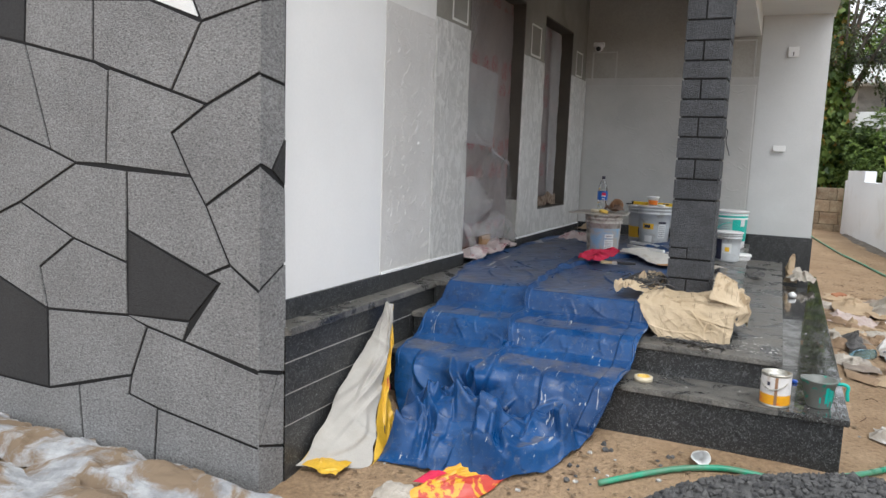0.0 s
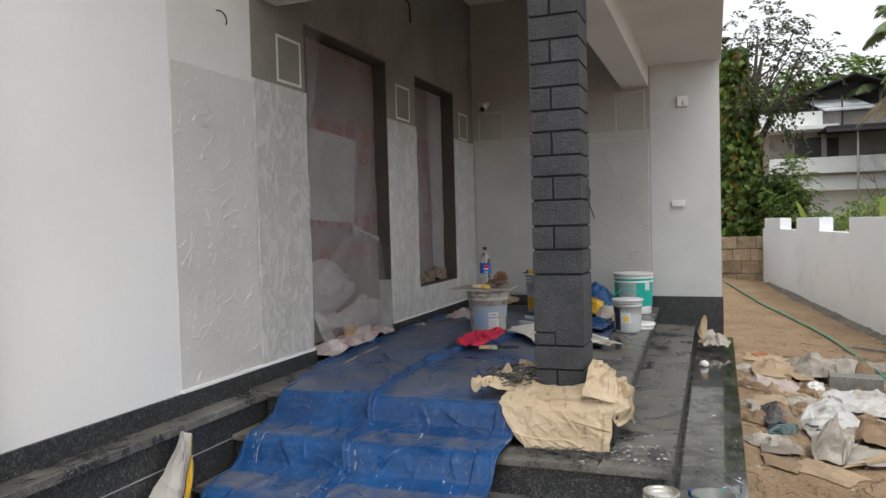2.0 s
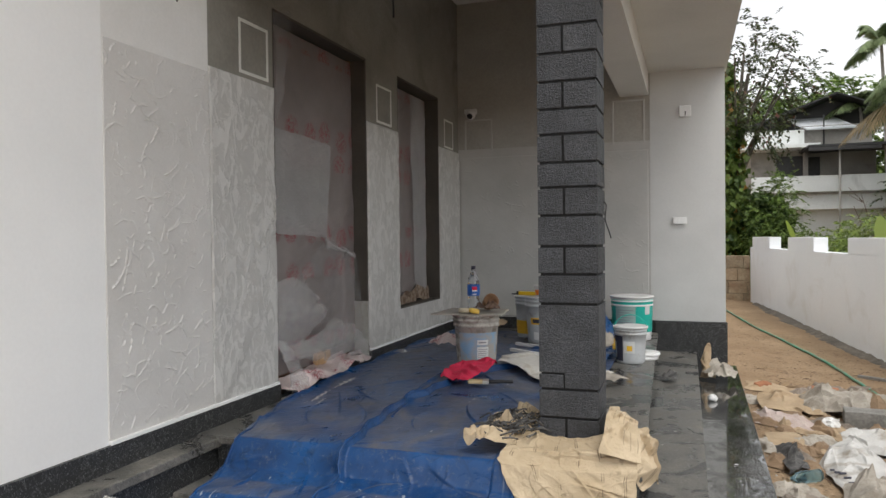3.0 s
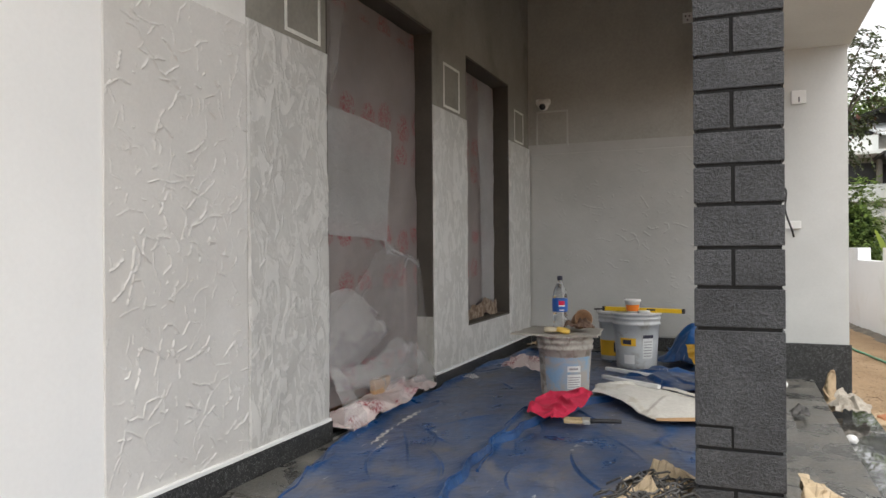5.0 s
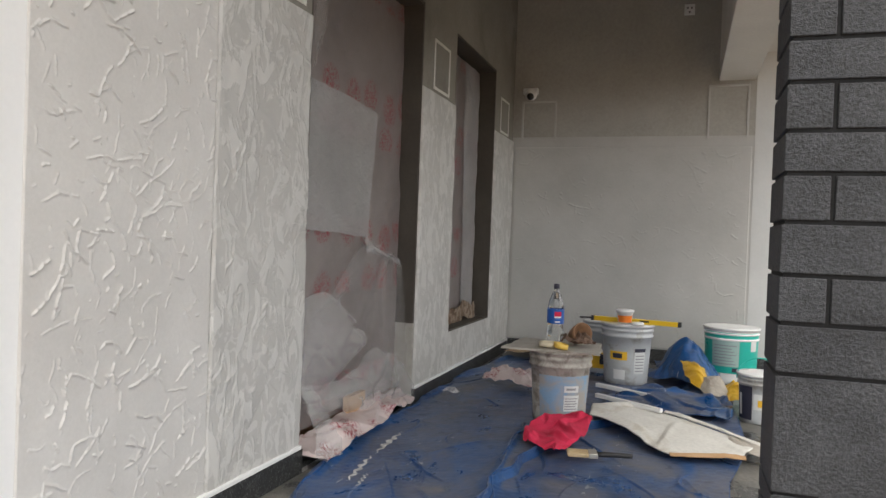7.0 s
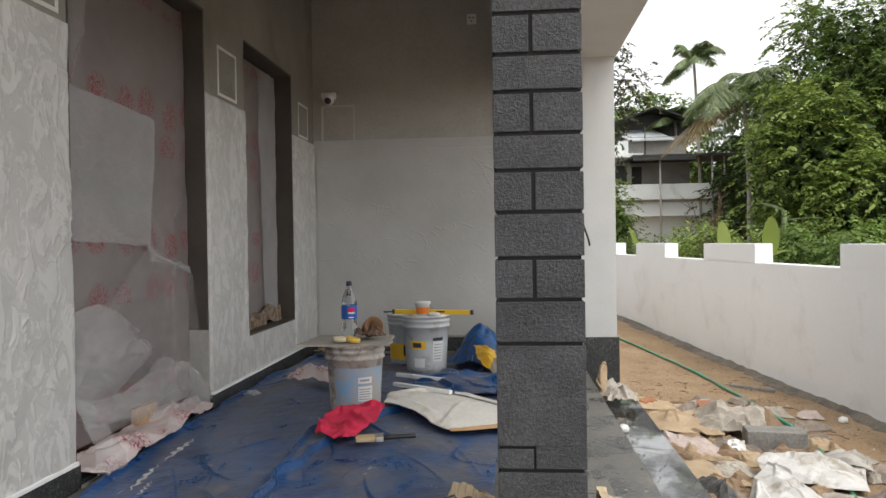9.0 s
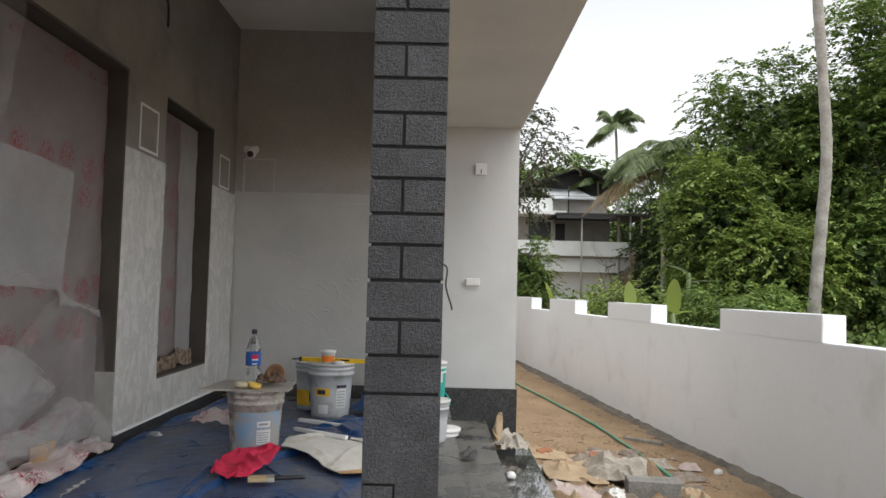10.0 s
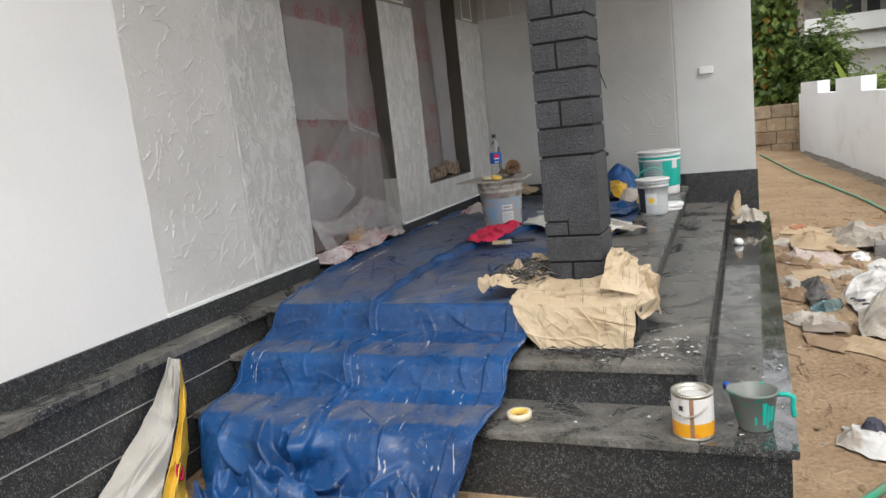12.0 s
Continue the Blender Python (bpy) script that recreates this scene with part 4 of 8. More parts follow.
def build_cctv():
    c = thing("security_camera", "small white dome security camera in the porch corner", "camera", Matrix.Translation((0.14, END_Y, 2.61)))
    part("bracket", bm_box((-0.06, -0.05, 0.0), (0.06, 0.0, 0.05), 0.008), PLASTIC_WHITE, c)
    bm = bmesh.new()
    bmesh.ops.create_uvsphere(bm, u_segments=24, v_segments=16, radius=0.048, matrix=Matrix.Translation((0.012, -0.075, -0.012)))
    part("housing", bm, PLASTIC_WHITE, c, smooth=True)
    bm = bmesh.new()
    lathe(bm, [(0.0, 0.0), (0.026, 0.0), (0.028, 0.01), (0.022, 0.016), (0.0, 0.018)], 20)
    bm.transform(Matrix.Translation((0.016, -0.112, -0.03)) @ Matrix.Rotation(radians(112), 4, 'X'))
    part("lens", bm, BLACK, c, "black glass lens")


build_cctv()


def wire(name, label, keys, r=0.004):
    bm = bmesh.new()
    tube(bm, curve_points(keys, 6), r, 6)
    tagged(finish(name, bm, BLACK), label, "wire")


wire("wire_stub", "short twisted black wire end hanging from the wall", [(0.0, -0.29, 2.53), (0.03, -0.28, 2.52), (0.04, -0.26, 2.49), (0.03, -0.25, 2.46)])
wire("wire_stub", "dark wire stub hanging from a hole in the cement", [(0.0, 2.2, 3.27), (0.03, 2.21, 3.25), (0.035, 2.22, 3.18), (0.02, 2.26, 3.1)], 0.008)
wire("wire_stub", "thin black wire hooked out of the column side", [(1.805, 0.2, 1.56), (1.825, 0.2, 1.54), (1.822, 0.19, 1.48), (1.84, 0.19, 1.42), (1.845, 0.2, 1.4)], 0.003)


# ---- blue tarpaulin ----
def tarp_material():
    m, nt, b = graph("blue_tarpaulin", 0.36)
    w = place_node(nt)
    col = mix(nt, ramp(nt, noise_node(nt, w, 3, 5, 0.6), 0.35, 0.65), (0.003, 0.04, 0.14), (0.006, 0.075, 0.24))
    geo = nt.nodes.new("ShaderNodeNewGeometry")
    sep = nt.nodes.new("ShaderNodeSeparateXYZ")
    nt.links.new(geo.outputs["Normal"], sep.inputs[0])
    dust = noise_node(nt, w, 4.5, 8, 0.72, 1.0, (1.0, 0.45, 1.0))
    film = mix(nt, 1.0, ramp(nt, dust, 0.38, 0.68, (0.05,) * 3, (0.8,) * 3), ramp(nt, sep.outputs[2], 0.93, 0.99, (0.06,) * 3, (1,) * 3), 'MULTIPLY')
    col = mix(nt, film, col, (0.2, 0.18, 0.155))
    chalk = ramp(nt, noise_node(nt, w, 11, 6, 0.75, 1.5, (0.5, 1.2, 1)), 0.66, 0.72)
    col = mix(nt, mix(nt, 1.0, chalk, (0.45, 0.45, 0.45), 'MULTIPLY'), col, (0.34, 0.33, 0.31))
    scuff = mix(nt, 1.0, ramp(nt, noise_node(nt, w, 7, 3, 0.6, 2.0, (3.2, 0.7, 0.7)), 0.66, 0.69), ramp(nt, noise_node(nt, w, 2.1, 2), 0.5, 0.56), 'MULTIPLY')
    col = mix(nt, scuff, col, (0.4, 0.42, 0.44))
    grime = ramp(nt, noise_node(nt, w, 34, 6, 0.8, 0.5), 0.54, 0.68, (0,) * 3, (0.5,) * 3)
    col = mix(nt, grime, col, (0.17, 0.175, 0.18))
    soot = ramp(nt, noise_node(nt, w, 15, 6, 0.75, 0.8), 0.54, 0.66, (0,) * 3, (0.55,) * 3)
    col = mix(nt, soot, col, (0.004, 0.018, 0.055))
    nt.links.new(col, b.inputs["Base Color"])
    nt.links.new(ramp(nt, dust, 0.35, 0.7, (0.24,) * 3, (0.55,) * 3), b.inputs["Roughness"])
    vor = nt.nodes.new("ShaderNodeTexVoronoi")
    vor.inputs["Scale"].default_value = 13
    warp = mix(nt, 0.12, w, noise_node(nt, w, 5, 3))
    nt.links.new(warp, vor.inputs["Vector"])
    n1 = bump(nt, b, vor.outputs["Distance"], 0.3, 0.01)
    b.inputs["Specular IOR Level"].default_value = 0.4
    wave = nt.nodes.new("ShaderNodeTexNoise")
    wave.inputs["Scale"].default_value = 380
    nt.links.new(w, wave.inputs["Vector"])
    bump(nt, b, wave.outputs[0], 0.12, 0.001, n1)
    return m


TARP = tarp_material()
CHALK = surface("dried_white_paint", (0.4, 0.4, 0.4), (0.6, 0.6, 0.59), 40, 120, 0.8, relief=0.4, lo=0.42, hi=0.58)


def build_tarp():
    # stations along the cloth: y, z, left x, right x
    st = np.array([(3.6, 0.535, 0.12, 1.5), (2.7, 0.535, 0.03, 1.64), (1.7, 0.535, 0.03, 1.67), (1.1, 0.535, 0.04, 1.55), (0.45, 0.535, 0.1, 1.54), (-0.1, 0.537, 0.24, 1.53),
                   (-0.175, 0.532, 0.25, 1.53), (-0.192, 0.5, 0.245, 1.53), (-0.225, 0.42, 0.22, 1.53), (-0.3, 0.385, 0.21, 1.53), (-0.44, 0.376, 0.23, 1.52), (-0.47, 0.35, 0.22, 1.51), (-0.505, 0.26, 0.2, 1.5), (-0.58, 0.226, 0.2, 1.5),
                   (-0.73, 0.214, 0.21, 1.48), (-0.77, 0.18, 0.21, 1.46), (-0.815, 0.05, 0.23, 1.42), (-0.86, -0.06, 0.27, 1.38), (-1.0, -0.11, 0.36, 1.34), (-1.2, -0.15, 0.42, 1.24), (-1.4, -0.18, 0.44, 1.0)])
    d = np.r_[0, np.cumsum(np.hypot(np.diff(st[:, 0]), np.diff(st[:, 1])))]
    nv, nu = 760, 300
    s = np.linspace(0, d[-1], nv)
    y, z, xl, xr = (np.interp(s, d, st[:, k]) for k in range(4))
    k = np.ones(3) / 3
    y, z = (np.convolve(np.pad(a, 1, 'edge'), k, 'valid') for a in (y, z))
    ty, tz = np.gradient(y, s), np.gradient(z, s)
    k = np.ones(15) / 15
    ny, nz = (np.convolve(np.pad(a, 7, 'edge'), k, 'valid') for a in (tz, -ty))
    u = np.linspace(0, 1, nu)[None, :]
    S = np.broadcast_to(s[:, None], (nv, nu))
    X = xl[:, None] + (xr - xl)[:, None] * u
    X = X + 0.02 * fbm(S, S * 0, 41, 4, 4) * (1 - u) ** 2 - 0.012 * fbm(S, S * 0, 42, 4, 5) * u ** 3
    Y = np.broadcast_to(y[:, None], X.shape)
    s_lip, s_drop, s_end = np.interp([0.15, 0.73, 1.4], -st[:, 0], d)
    # how freely the cloth hangs: flat on the floor, loose over the steps, hanging, heaped on the ground
    loose = np.clip((0.1 - Y) / 0.4, 0, 1)
    hang = np.clip((S - s_drop) / 0.1, 0, 1)
    heap = np.clip((-0.82 - Y) / 0.25, 0, 1)
    H = 0.006 * crumple(X, Y, 43, 5, 3) + 0.004 * crumple(X, S, 49, 34, 2) + creases(X, S, 56, 46, (0.05, 1.6, 0.2, s_lip), 0.45, 0.011, 0.008, 0.25, 0.7)
    H = H + loose * (0.004 * crumple(X, S * 0.6, 50, 20, 3) + 0.007 * facets(X, S * 0.5, 45, 0.2) + creases(X, S, 57, 20, (0.2, 1.5, s_lip - 0.1, s_drop + 0.1), 0.3, 0.014, 0.01, 0.0, 0.7))
    H = H + hang * (0.06 * facets(X, S * 0.4, 46, 0.2) + creases(X, S, 58, 17, (0.25, 1.4, s_drop - 0.02, s_end), 0.45, 0.1, 0.036, 0.15, 0.55))
    H = H + heap * (0.09 * facets(X, S, 47, 0.15) + creases(X, S, 59, 34, (0.35, 1.3, s_drop + 0.25, s_end), 0.36, 0.085, 0.026, 1.2, 0.8)
                    + 0.12 * np.exp(-((X - 0.85) / 0.2) ** 2 - ((Y + 1.08) / 0.12) ** 2))
    H = H + (loose + 0.25) * creases(X, S, 60, 150, (0.1, 1.5, s_lip - 1.2, s_end), 0.11, 0.005, 0.004, 0.3, 1.2)
    H = H * np.clip((s_end + 0.02 - S) / 0.12, 0.1, 1) * np.clip(np.minimum(u, 1 - u) * 9 + 0.2 + (1 - hang), 0, 1)
    # the seam where one sheet overlaps the other, with its raised edge
    line = np.interp(Y, [-1.1, -0.75, -0.45, -0.15, 0.25, 0.62, 1.16, 1.64, 2.4], [0.74, 0.8, 0.79, 0.8, 0.75, 0.74, 0.8, 0.96, 1.4]) + 0.012 * np.sin(S * 21)
    off = X - line
    H = H + np.where(off < 0, 0.03 * np.exp(-np.abs(off) / 0.06), 0.03 * np.exp(-(off / 0.006) ** 2)) * (1 - 0.5 * heap)
    line2 = np.interp(Y, [0.3, 0.63, 1.12, 1.5], [0.8, 0.75, 0.69, 0.67])
    H = H + 0.018 * np.exp(-np.abs(X - line2) / 0.018) * np.clip((Y - 0.3) * 3, 0, 1) * np.clip((1.7 - Y) * 3, 0, 1)
    # rolled hems on both sides
    H = H + 0.022 * np.exp(-((X - xl[:, None]) / 0.03) ** 2) * (0.6 + 0.4 * np.sin(S * 9)) * np.clip(Y + 0.3, 0, 1)
    H = H + 0.014 * np.clip((u - 0.92) * 160, 0, 1) * loose * (1 - heap)
    Yd, Z = Y + H * ny[:, None], z[:, None] + H * nz[:, None]
    low = ground_z(X, Yd) + 0.006
    low = np.where(Yd > -0.735, np.maximum(low, STEP1 + 0.006), low)
    low = np.where(Yd > -0.44, STEP2 + 0.006, low)
    low = np.where(Yd > -0.16, FLOOR + 0.005, low)
    Z = np.maximum(Z, low)
    tarp = thing("tarpaulin", "dusty blue plastic tarpaulin spread over the porch floor and steps", "tarpaulin")
    grid_mesh("cloth", np.stack([X, Yd, Z], -1)[::-1], TARP, tarp, thick=0.002)
    # rolled folds: the overlap edge, a second crease and the two side hems

    def roll(name, xs, y0, y1, r, lift, label):
        rows_ = [i for i in range(0, nv, 3) if y0 < Y[i, 0] < y1]
        pts = []
        for i in rows_:
            x = float(np.interp(Y[i, 0], xs[0], xs[1])) + 0.01 * math.sin(s[i] * 21)
            j = int(np.clip((x - xl[i]) / (xr[i] - xl[i]) * (nu - 1), 0, nu - 1))
            pts.append((X[i, j], Yd[i, j] + lift * ny[i], Z[i, j] + lift * nz[i]))
        bm = bmesh.new()
        tube(bm, pts, r, 8)
        for v in bm.verts:
            v.co.x += 0.3 * r * math.sin(v.co.y * 37) + 0.25 * r * math.sin(v.co.y * 83 + 1)
        part(name, bm, TARP, tarp, label)
    seam_y, seam_x = [-1.1, -0.75, -0.45, -0.15, 0.25, 0.62, 1.16, 1.64, 2.4], [0.74, 0.8, 0.79, 0.8, 0.75, 0.74, 0.8, 0.96, 1.4]
    roll("overlap_fold", (seam_y, seam_x), -0.72, 2.3, 0.006, 0.003, "raised folded edge of the upper sheet")
    roll("crease_fold", ([0.3, 0.63, 1.12, 1.6], [0.8, 0.75, 0.69, 0.67]), 0.3, 1.6, 0.006, 0.002, "long raised crease")
    roll("hem", (st[::-1, 0], st[::-1, 3] - 0.012), -0.9, 0.1, 0.006, 0.002, "pale folded hem")
    roll("hem", (st[::-1, 0], st[::-1, 2] + 0.014), -0.8, 2.6, 0.005, 0.001, "pale folded hem")
    s2 = sheet("tarpaulin", (1.2, 2.98, 0.545), (1.56, 2.72, 0.545), (1.6, 3.4, 0.545), (1.2, 3.55, 0.545), 0.07, 51, TARP, 44, 44, 8, 0.2, 0.03, thick=0.002, soft=True)
    tagged(s2, "dark blue tarpaulin end bunched up against the end wall", "tarpaulin")
    s3 = ribbon("tarpaulin", [(0.98, 2.22, 0.548), (1.3, 2.12, 0.548), (1.62, 2.05, 0.548)], [(0.98, 2.66, 0.548), (1.3, 2.7, 0.56), (1.66, 2.62, 0.548)], 0.03, 52, TARP, (0, 0, 1), 50, 60, 14, 0.04, 0.02, thick=0.002, floor=0.542)
    tagged(s3, "folded-back flap of blue tarpaulin on the porch floor", "tarpaulin")
    # dried paint streaks on the cloth
    for k, (a, b, w) in enumerate((((0.24, 0.5), (0.2, 0.82), 0.012), ((0.2, 0.84), (0.175, 1.2), 0.016), ((0.3, 0.45), (0.27, 0.62), 0.006))):
        iu, iv = np.meshgrid(np.linspace(-1, 1, 7), np.linspace(0, 1, 40))
        px = a[0] + (b[0] - a[0]) * iv + iu * w * (0.35 + 0.65 * np.abs(np.sin(iv * 19 + k))) * np.sin(np.pi * np.clip(iv, 0.03, 0.97)) + 0.006 * np.sin(iv * 31)
        py = a[1] + (b[1] - a[1]) * iv
        row = np.clip(np.searchsorted(-Yd[:, 20], -py), 0, nv - 1)
        col = np.clip(((px - xl[row]) / (xr - xl)[row] * (nu - 1)).astype(int), 0, nu - 1)
        st_ = grid_mesh("paint_streak", np.stack([px, py, Z[row, col] + 0.004], -1), CHALK)
        tagged(st_, "dried white paint streak on the blue tarpaulin", "paint", group="paint streaks")


build_tarp()


# ---- small-thing materials ----
def plain(name, c, rough=0.45, relief=0.05, metal=0.0, dirt=None, lo=0.55, hi=0.72, scale=9):
    return surface(name, c, tuple(min(v * 1.12, 0.85) for v in c), 6, 80, rough, metal, relief=relief, dist=0.002, speck=0.05, stain=dirt, stain_scale=scale, stain_lo=lo, stain_hi=hi)


PAIL_WHITE = plain("pail_white_dirty", (0.46, 0.48, 0.49), 0.4, dirt=(0.3, 0.27, 0.23))
PAIL_CEMENT = plain("pail_cement_crusted", (0.42, 0.4, 0.36), 0.7, 0.3, dirt=(0.22, 0.19, 0.16), lo=0.42, hi=0.6, scale=14)
LABEL_BLUE = plain("label_blue", (0.2, 0.34, 0.5), 0.5, dirt=(0.36, 0.34, 0.31), lo=0.4, hi=0.6)
LABEL_GREY = plain("label_pale", (0.6, 0.61, 0.6), 0.5)
LABEL_YELLOW = plain("label_yellow", (0.75, 0.45, 0.03), 0.45)
INK = plain("ink_dark", (0.03, 0.03, 0.05), 0.5)
INK_GREY = plain("ink_grey", (0.25, 0.25, 0.26), 0.5)
TEAL = plain("teal_plastic", (0.01, 0.38, 0.31), 0.35)
MUG_GREY = plain("mug_grey_painted", (0.17, 0.18, 0.165), 0.45, dirt=(0.02, 0.28, 0.2), lo=0.57, hi=0.61, scale=15)
TIN = surface("tin_metal", (0.5, 0.48, 0.42), (0.6, 0.58, 0.52), 8, 90, 0.35, 0.8, relief=0.1, stain=(0.35, 0.26, 0.12), stain_scale=14)
CAN_PAPER = plain("can_white_label", (0.68, 0.66, 0.64), 0.4, dirt=(0.5, 0.42, 0.34))
ORANGE_YELLOW = plain("orange_yellow_paint", (0.78, 0.36, 0.015), 0.4, dirt=(0.75, 0.2, 0.03), lo=0.5, hi=0.6)
ORANGE = plain("orange_print", (0.75, 0.2, 0.02), 0.4)
YELLOW_PRINT = surface("yellow_bag_plastic", (0.62, 0.36, 0.025), (0.7, 0.44, 0.05), 5, 60, 0.4, relief=0.1, stain=(0.55, 0.3, 0.05), stain_scale=5)
PRINT_BAG = surface("orange_printed_bag", (0.66, 0.33, 0.02), (0.72, 0.42, 0.04), 5, 60, 0.4, relief=0.1, stain=(0.5, 0.05, 0.03), stain_scale=8, stain_lo=0.5, stain_hi=0.53)
LEVEL_YELLOW = plain("level_yellow", (0.8, 0.5, 0.02), 0.35)
RED_CLOTH = surface("red_cloth", (0.5, 0.012, 0.05), (0.68, 0.03, 0.09), 7, 220, 0.9, relief=0.5, dist=0.002)
CREAM = plain("cream_tape", (0.66, 0.58, 0.42), 0.6)
YELLOW_TAPE = plain("yellow_tape", (0.75, 0.5, 0.1), 0.55)
GREY_BOARD = surface("cement_stained_board", (0.33, 0.31, 0.27), (0.45, 0.42, 0.37), 7, 60, 0.85, relief=0.3, stain=(0.24, 0.21, 0.17), stain_scale=6)
PAPER_WHITE = surface("white_paper_sheet", (0.62, 0.6, 0.55), (0.7, 0.68, 0.63), 4, 60, 0.85, relief=0.15, stain=(0.5, 0.44, 0.35), stain_scale=4)
CLAY = surface("brown_coconut_shell", (0.24, 0.13, 0.07), (0.36, 0.21, 0.12), 9, 80, 0.8, relief=0.4)
RAG_BROWN = surface("dark_brown_rag", (0.1, 0.06, 0.04), (0.17, 0.11, 0.08), 9, 120, 0.95, relief=0.5)
PAINT_SKIN = surface("dark_paint_skin", (0.035, 0.034, 0.034), (0.13, 0.125, 0.12), 30, 120, 0.7, relief=0.3)
BRISTLE = surface("paint_brush_bristle", (0.45, 0.33, 0.17), (0.58, 0.45, 0.27), 30, 200, 0.9, relief=0.6)
WOVEN = surface("woven_white_sack", (0.52, 0.51, 0.49), (0.68, 0.67, 0.65), 5, 260, 0.75, relief=0.35, dist=0.002, stain=(0.36, 0.32, 0.27), stain_scale=6, stain_lo=0.5, stain_hi=0.64)
SACK_GREY = surface("woven_grey_sack", (0.38, 0.36, 0.33), (0.48, 0.46, 0.42), 4, 260, 0.8, relief=0.35, dist=0.002, stain=(0.4, 0.36, 0.3), stain_scale=5)
NEWS = surface("old_newspaper", (0.32, 0.285, 0.24), (0.48, 0.44, 0.38), 11, 90, 0.9, relief=0.2, stain=(0.25, 0.22, 0.19), stain_scale=22)
RAG_GREY = surface("grey_brown_rag", (0.2, 0.165, 0.135), (0.33, 0.28, 0.235), 8, 150, 0.95, relief=0.4, stain=(0.2, 0.15, 0.11), stain_scale=7)
RAG_PINK = surface("faded_pink_rag", (0.42, 0.33, 0.3), (0.52, 0.44, 0.4), 8, 150, 0.95, relief=0.4)
CARD_WET = surface("wet_cardboard", (0.21, 0.14, 0.085), (0.31, 0.215, 0.135), 6, 70, 0.85, relief=0.2)
HOSE = surface("green_hose", (0.02, 0.26, 0.15), (0.03, 0.34, 0.2), 6, 60, 0.35, relief=0.08, stain=(0.13, 0.22, 0.14), stain_scale=3, stain_lo=0.42, stain_hi=0.62)
CONCRETE = surface("concrete_block", (0.19, 0.183, 0.17), (0.28, 0.27, 0.25), 8, 50, 0.95, relief=0.7, dist=0.006, speck=0.25)
BRICK = surface("brick_red", (0.32, 0.13, 0.07), (0.4, 0.19, 0.1), 9, 60, 0.95, relief=0.5)
GRAVEL = surface("dark_gravel", (0.05, 0.05, 0.052), (0.13, 0.128, 0.125), 25, 90, 0.9, relief=0.5, speck=0.3)
LIME = surface("white_putty_spill", (0.24, 0.245, 0.255), (0.44, 0.45, 0.46), 7, 60, 0.9, relief=0.4, stain=(0.2, 0.145, 0.095), stain_scale=3.5, stain_lo=0.45, stain_hi=0.56)
CHIPS = surface("paint_chips", (0.3, 0.29, 0.27), (0.62, 0.61, 0.58), 60, 200, 0.9, relief=0.2, lo=0.45, hi=0.55)
LEAFLITTER = surface("dry_litter", (0.1, 0.06, 0.035), (0.3, 0.22, 0.14), 40, 120, 0.95, relief=0.2)


def glass(name, colour, rough=0.05):
    m, nt, b = graph(name, rough)
    b.inputs["Base Color"].default_value = (*colour, 1)
    b.inputs["Transmission Weight"].default_value = 0.95
    b.inputs["IOR"].default_value = 1.25
    return m


PET = glass("clear_bottle_plastic", (0.93, 0.95, 0.95))
PET_BLUE = glass("blue_bottle_plastic", (0.45, 0.75, 0.9), 0.1)


def patch_on(bm, r0, r1, h, a0, a1, z0, z1, lift=0.0012, n=14, mi=0):
    """A curved label lying on a tapered pail, between two bearings (degrees) and heights."""
    n = max(n, int(abs(a1 - a0) / 4.5))
    rows = []
    for z in (z0, z1):
        r = r0 + (r1 - r0) * z / h + lift
        rows.append([bm.verts.new((r * math.cos(radians(a0 + (a1 - a0) * i / n)), r * math.sin(radians(a0 + (a1 - a0) * i / n)), z)) for i in range(n + 1)])
    for i in range(n):
        f = bm.faces.new((rows[0][i], rows[0][i + 1], rows[1][i + 1], rows[1][i]))
        f.material_index, f.smooth = mi, True


def pail(name, label, at, r0, r1, h, body, rim, turn=0.0, lid=True, handle=None, group="paint pails on the porch"):
    p = thing(name, label, "bucket", Matrix.Translation(at) @ Matrix.Rotation(radians(turn), 4, 'Z'), group=group)
    bm = bmesh.new()
    k = (r1 - r0) / h
    prof = [(0.0, 0.0), (r0 - 0.006, 0.0), (r0, 0.006)]
    prof += [(r0 + k * z, z) for z in (0.1 * h, 0.5 * h, 0.78 * h)]
    prof += [(r1 + 0.004, 0.785 * h), (r1 + 0.005, 0.82 * h), (r1, 0.825 * h), (r1 + 0.001, 0.88 * h), (r1 + 0.006, 0.885 * h), (r1 + 0.006, 0.915 * h), (r1 + 0.001, 0.92 * h)]
    if lid:
        prof += [(r1 + 0.002, 0.955 * h), (r1 + 0.009, 0.957 * h), (r1 + 0.009, h - 0.003), (r1 + 0.004, h), (r1 - 0.01, h), (r1 - 0.014, h - 0.006), (0.0, h - 0.006)]
    else:
        prof += [(r1 + 0.003, h), (r1 - 0.003, h), (r0 - 0.004, 0.03), (0.0, 0.03)]
    lathe(bm, prof, 40)
    part("body", bm, body, p)
    if lid:
        bm = bmesh.new()
        lathe(bm, [(r1 - 0.012, h - 0.004), (r1 + 0.011, h - 0.012), (r1 + 0.012, h + 0.001), (r1 + 0.004, h + 0.003), (r1 - 0.012, h + 0.002)], 40)
        part("rim", bm, rim, p)
    if handle is not None:
        bm = bmesh.new()
        rr = r1 + 0.008
        tube(bm, [(rr * math.cos(t) , handle[0] * math.sin(t), 0.86 * h + handle[1] * math.sin(t)) for t in np.linspace(0, math.pi, 25)], 0.0035, 8)
        part("handle", bm, TIN if handle[1] < 0 else TEAL, p, "thin wire handle")
    return p, r0, r1, h


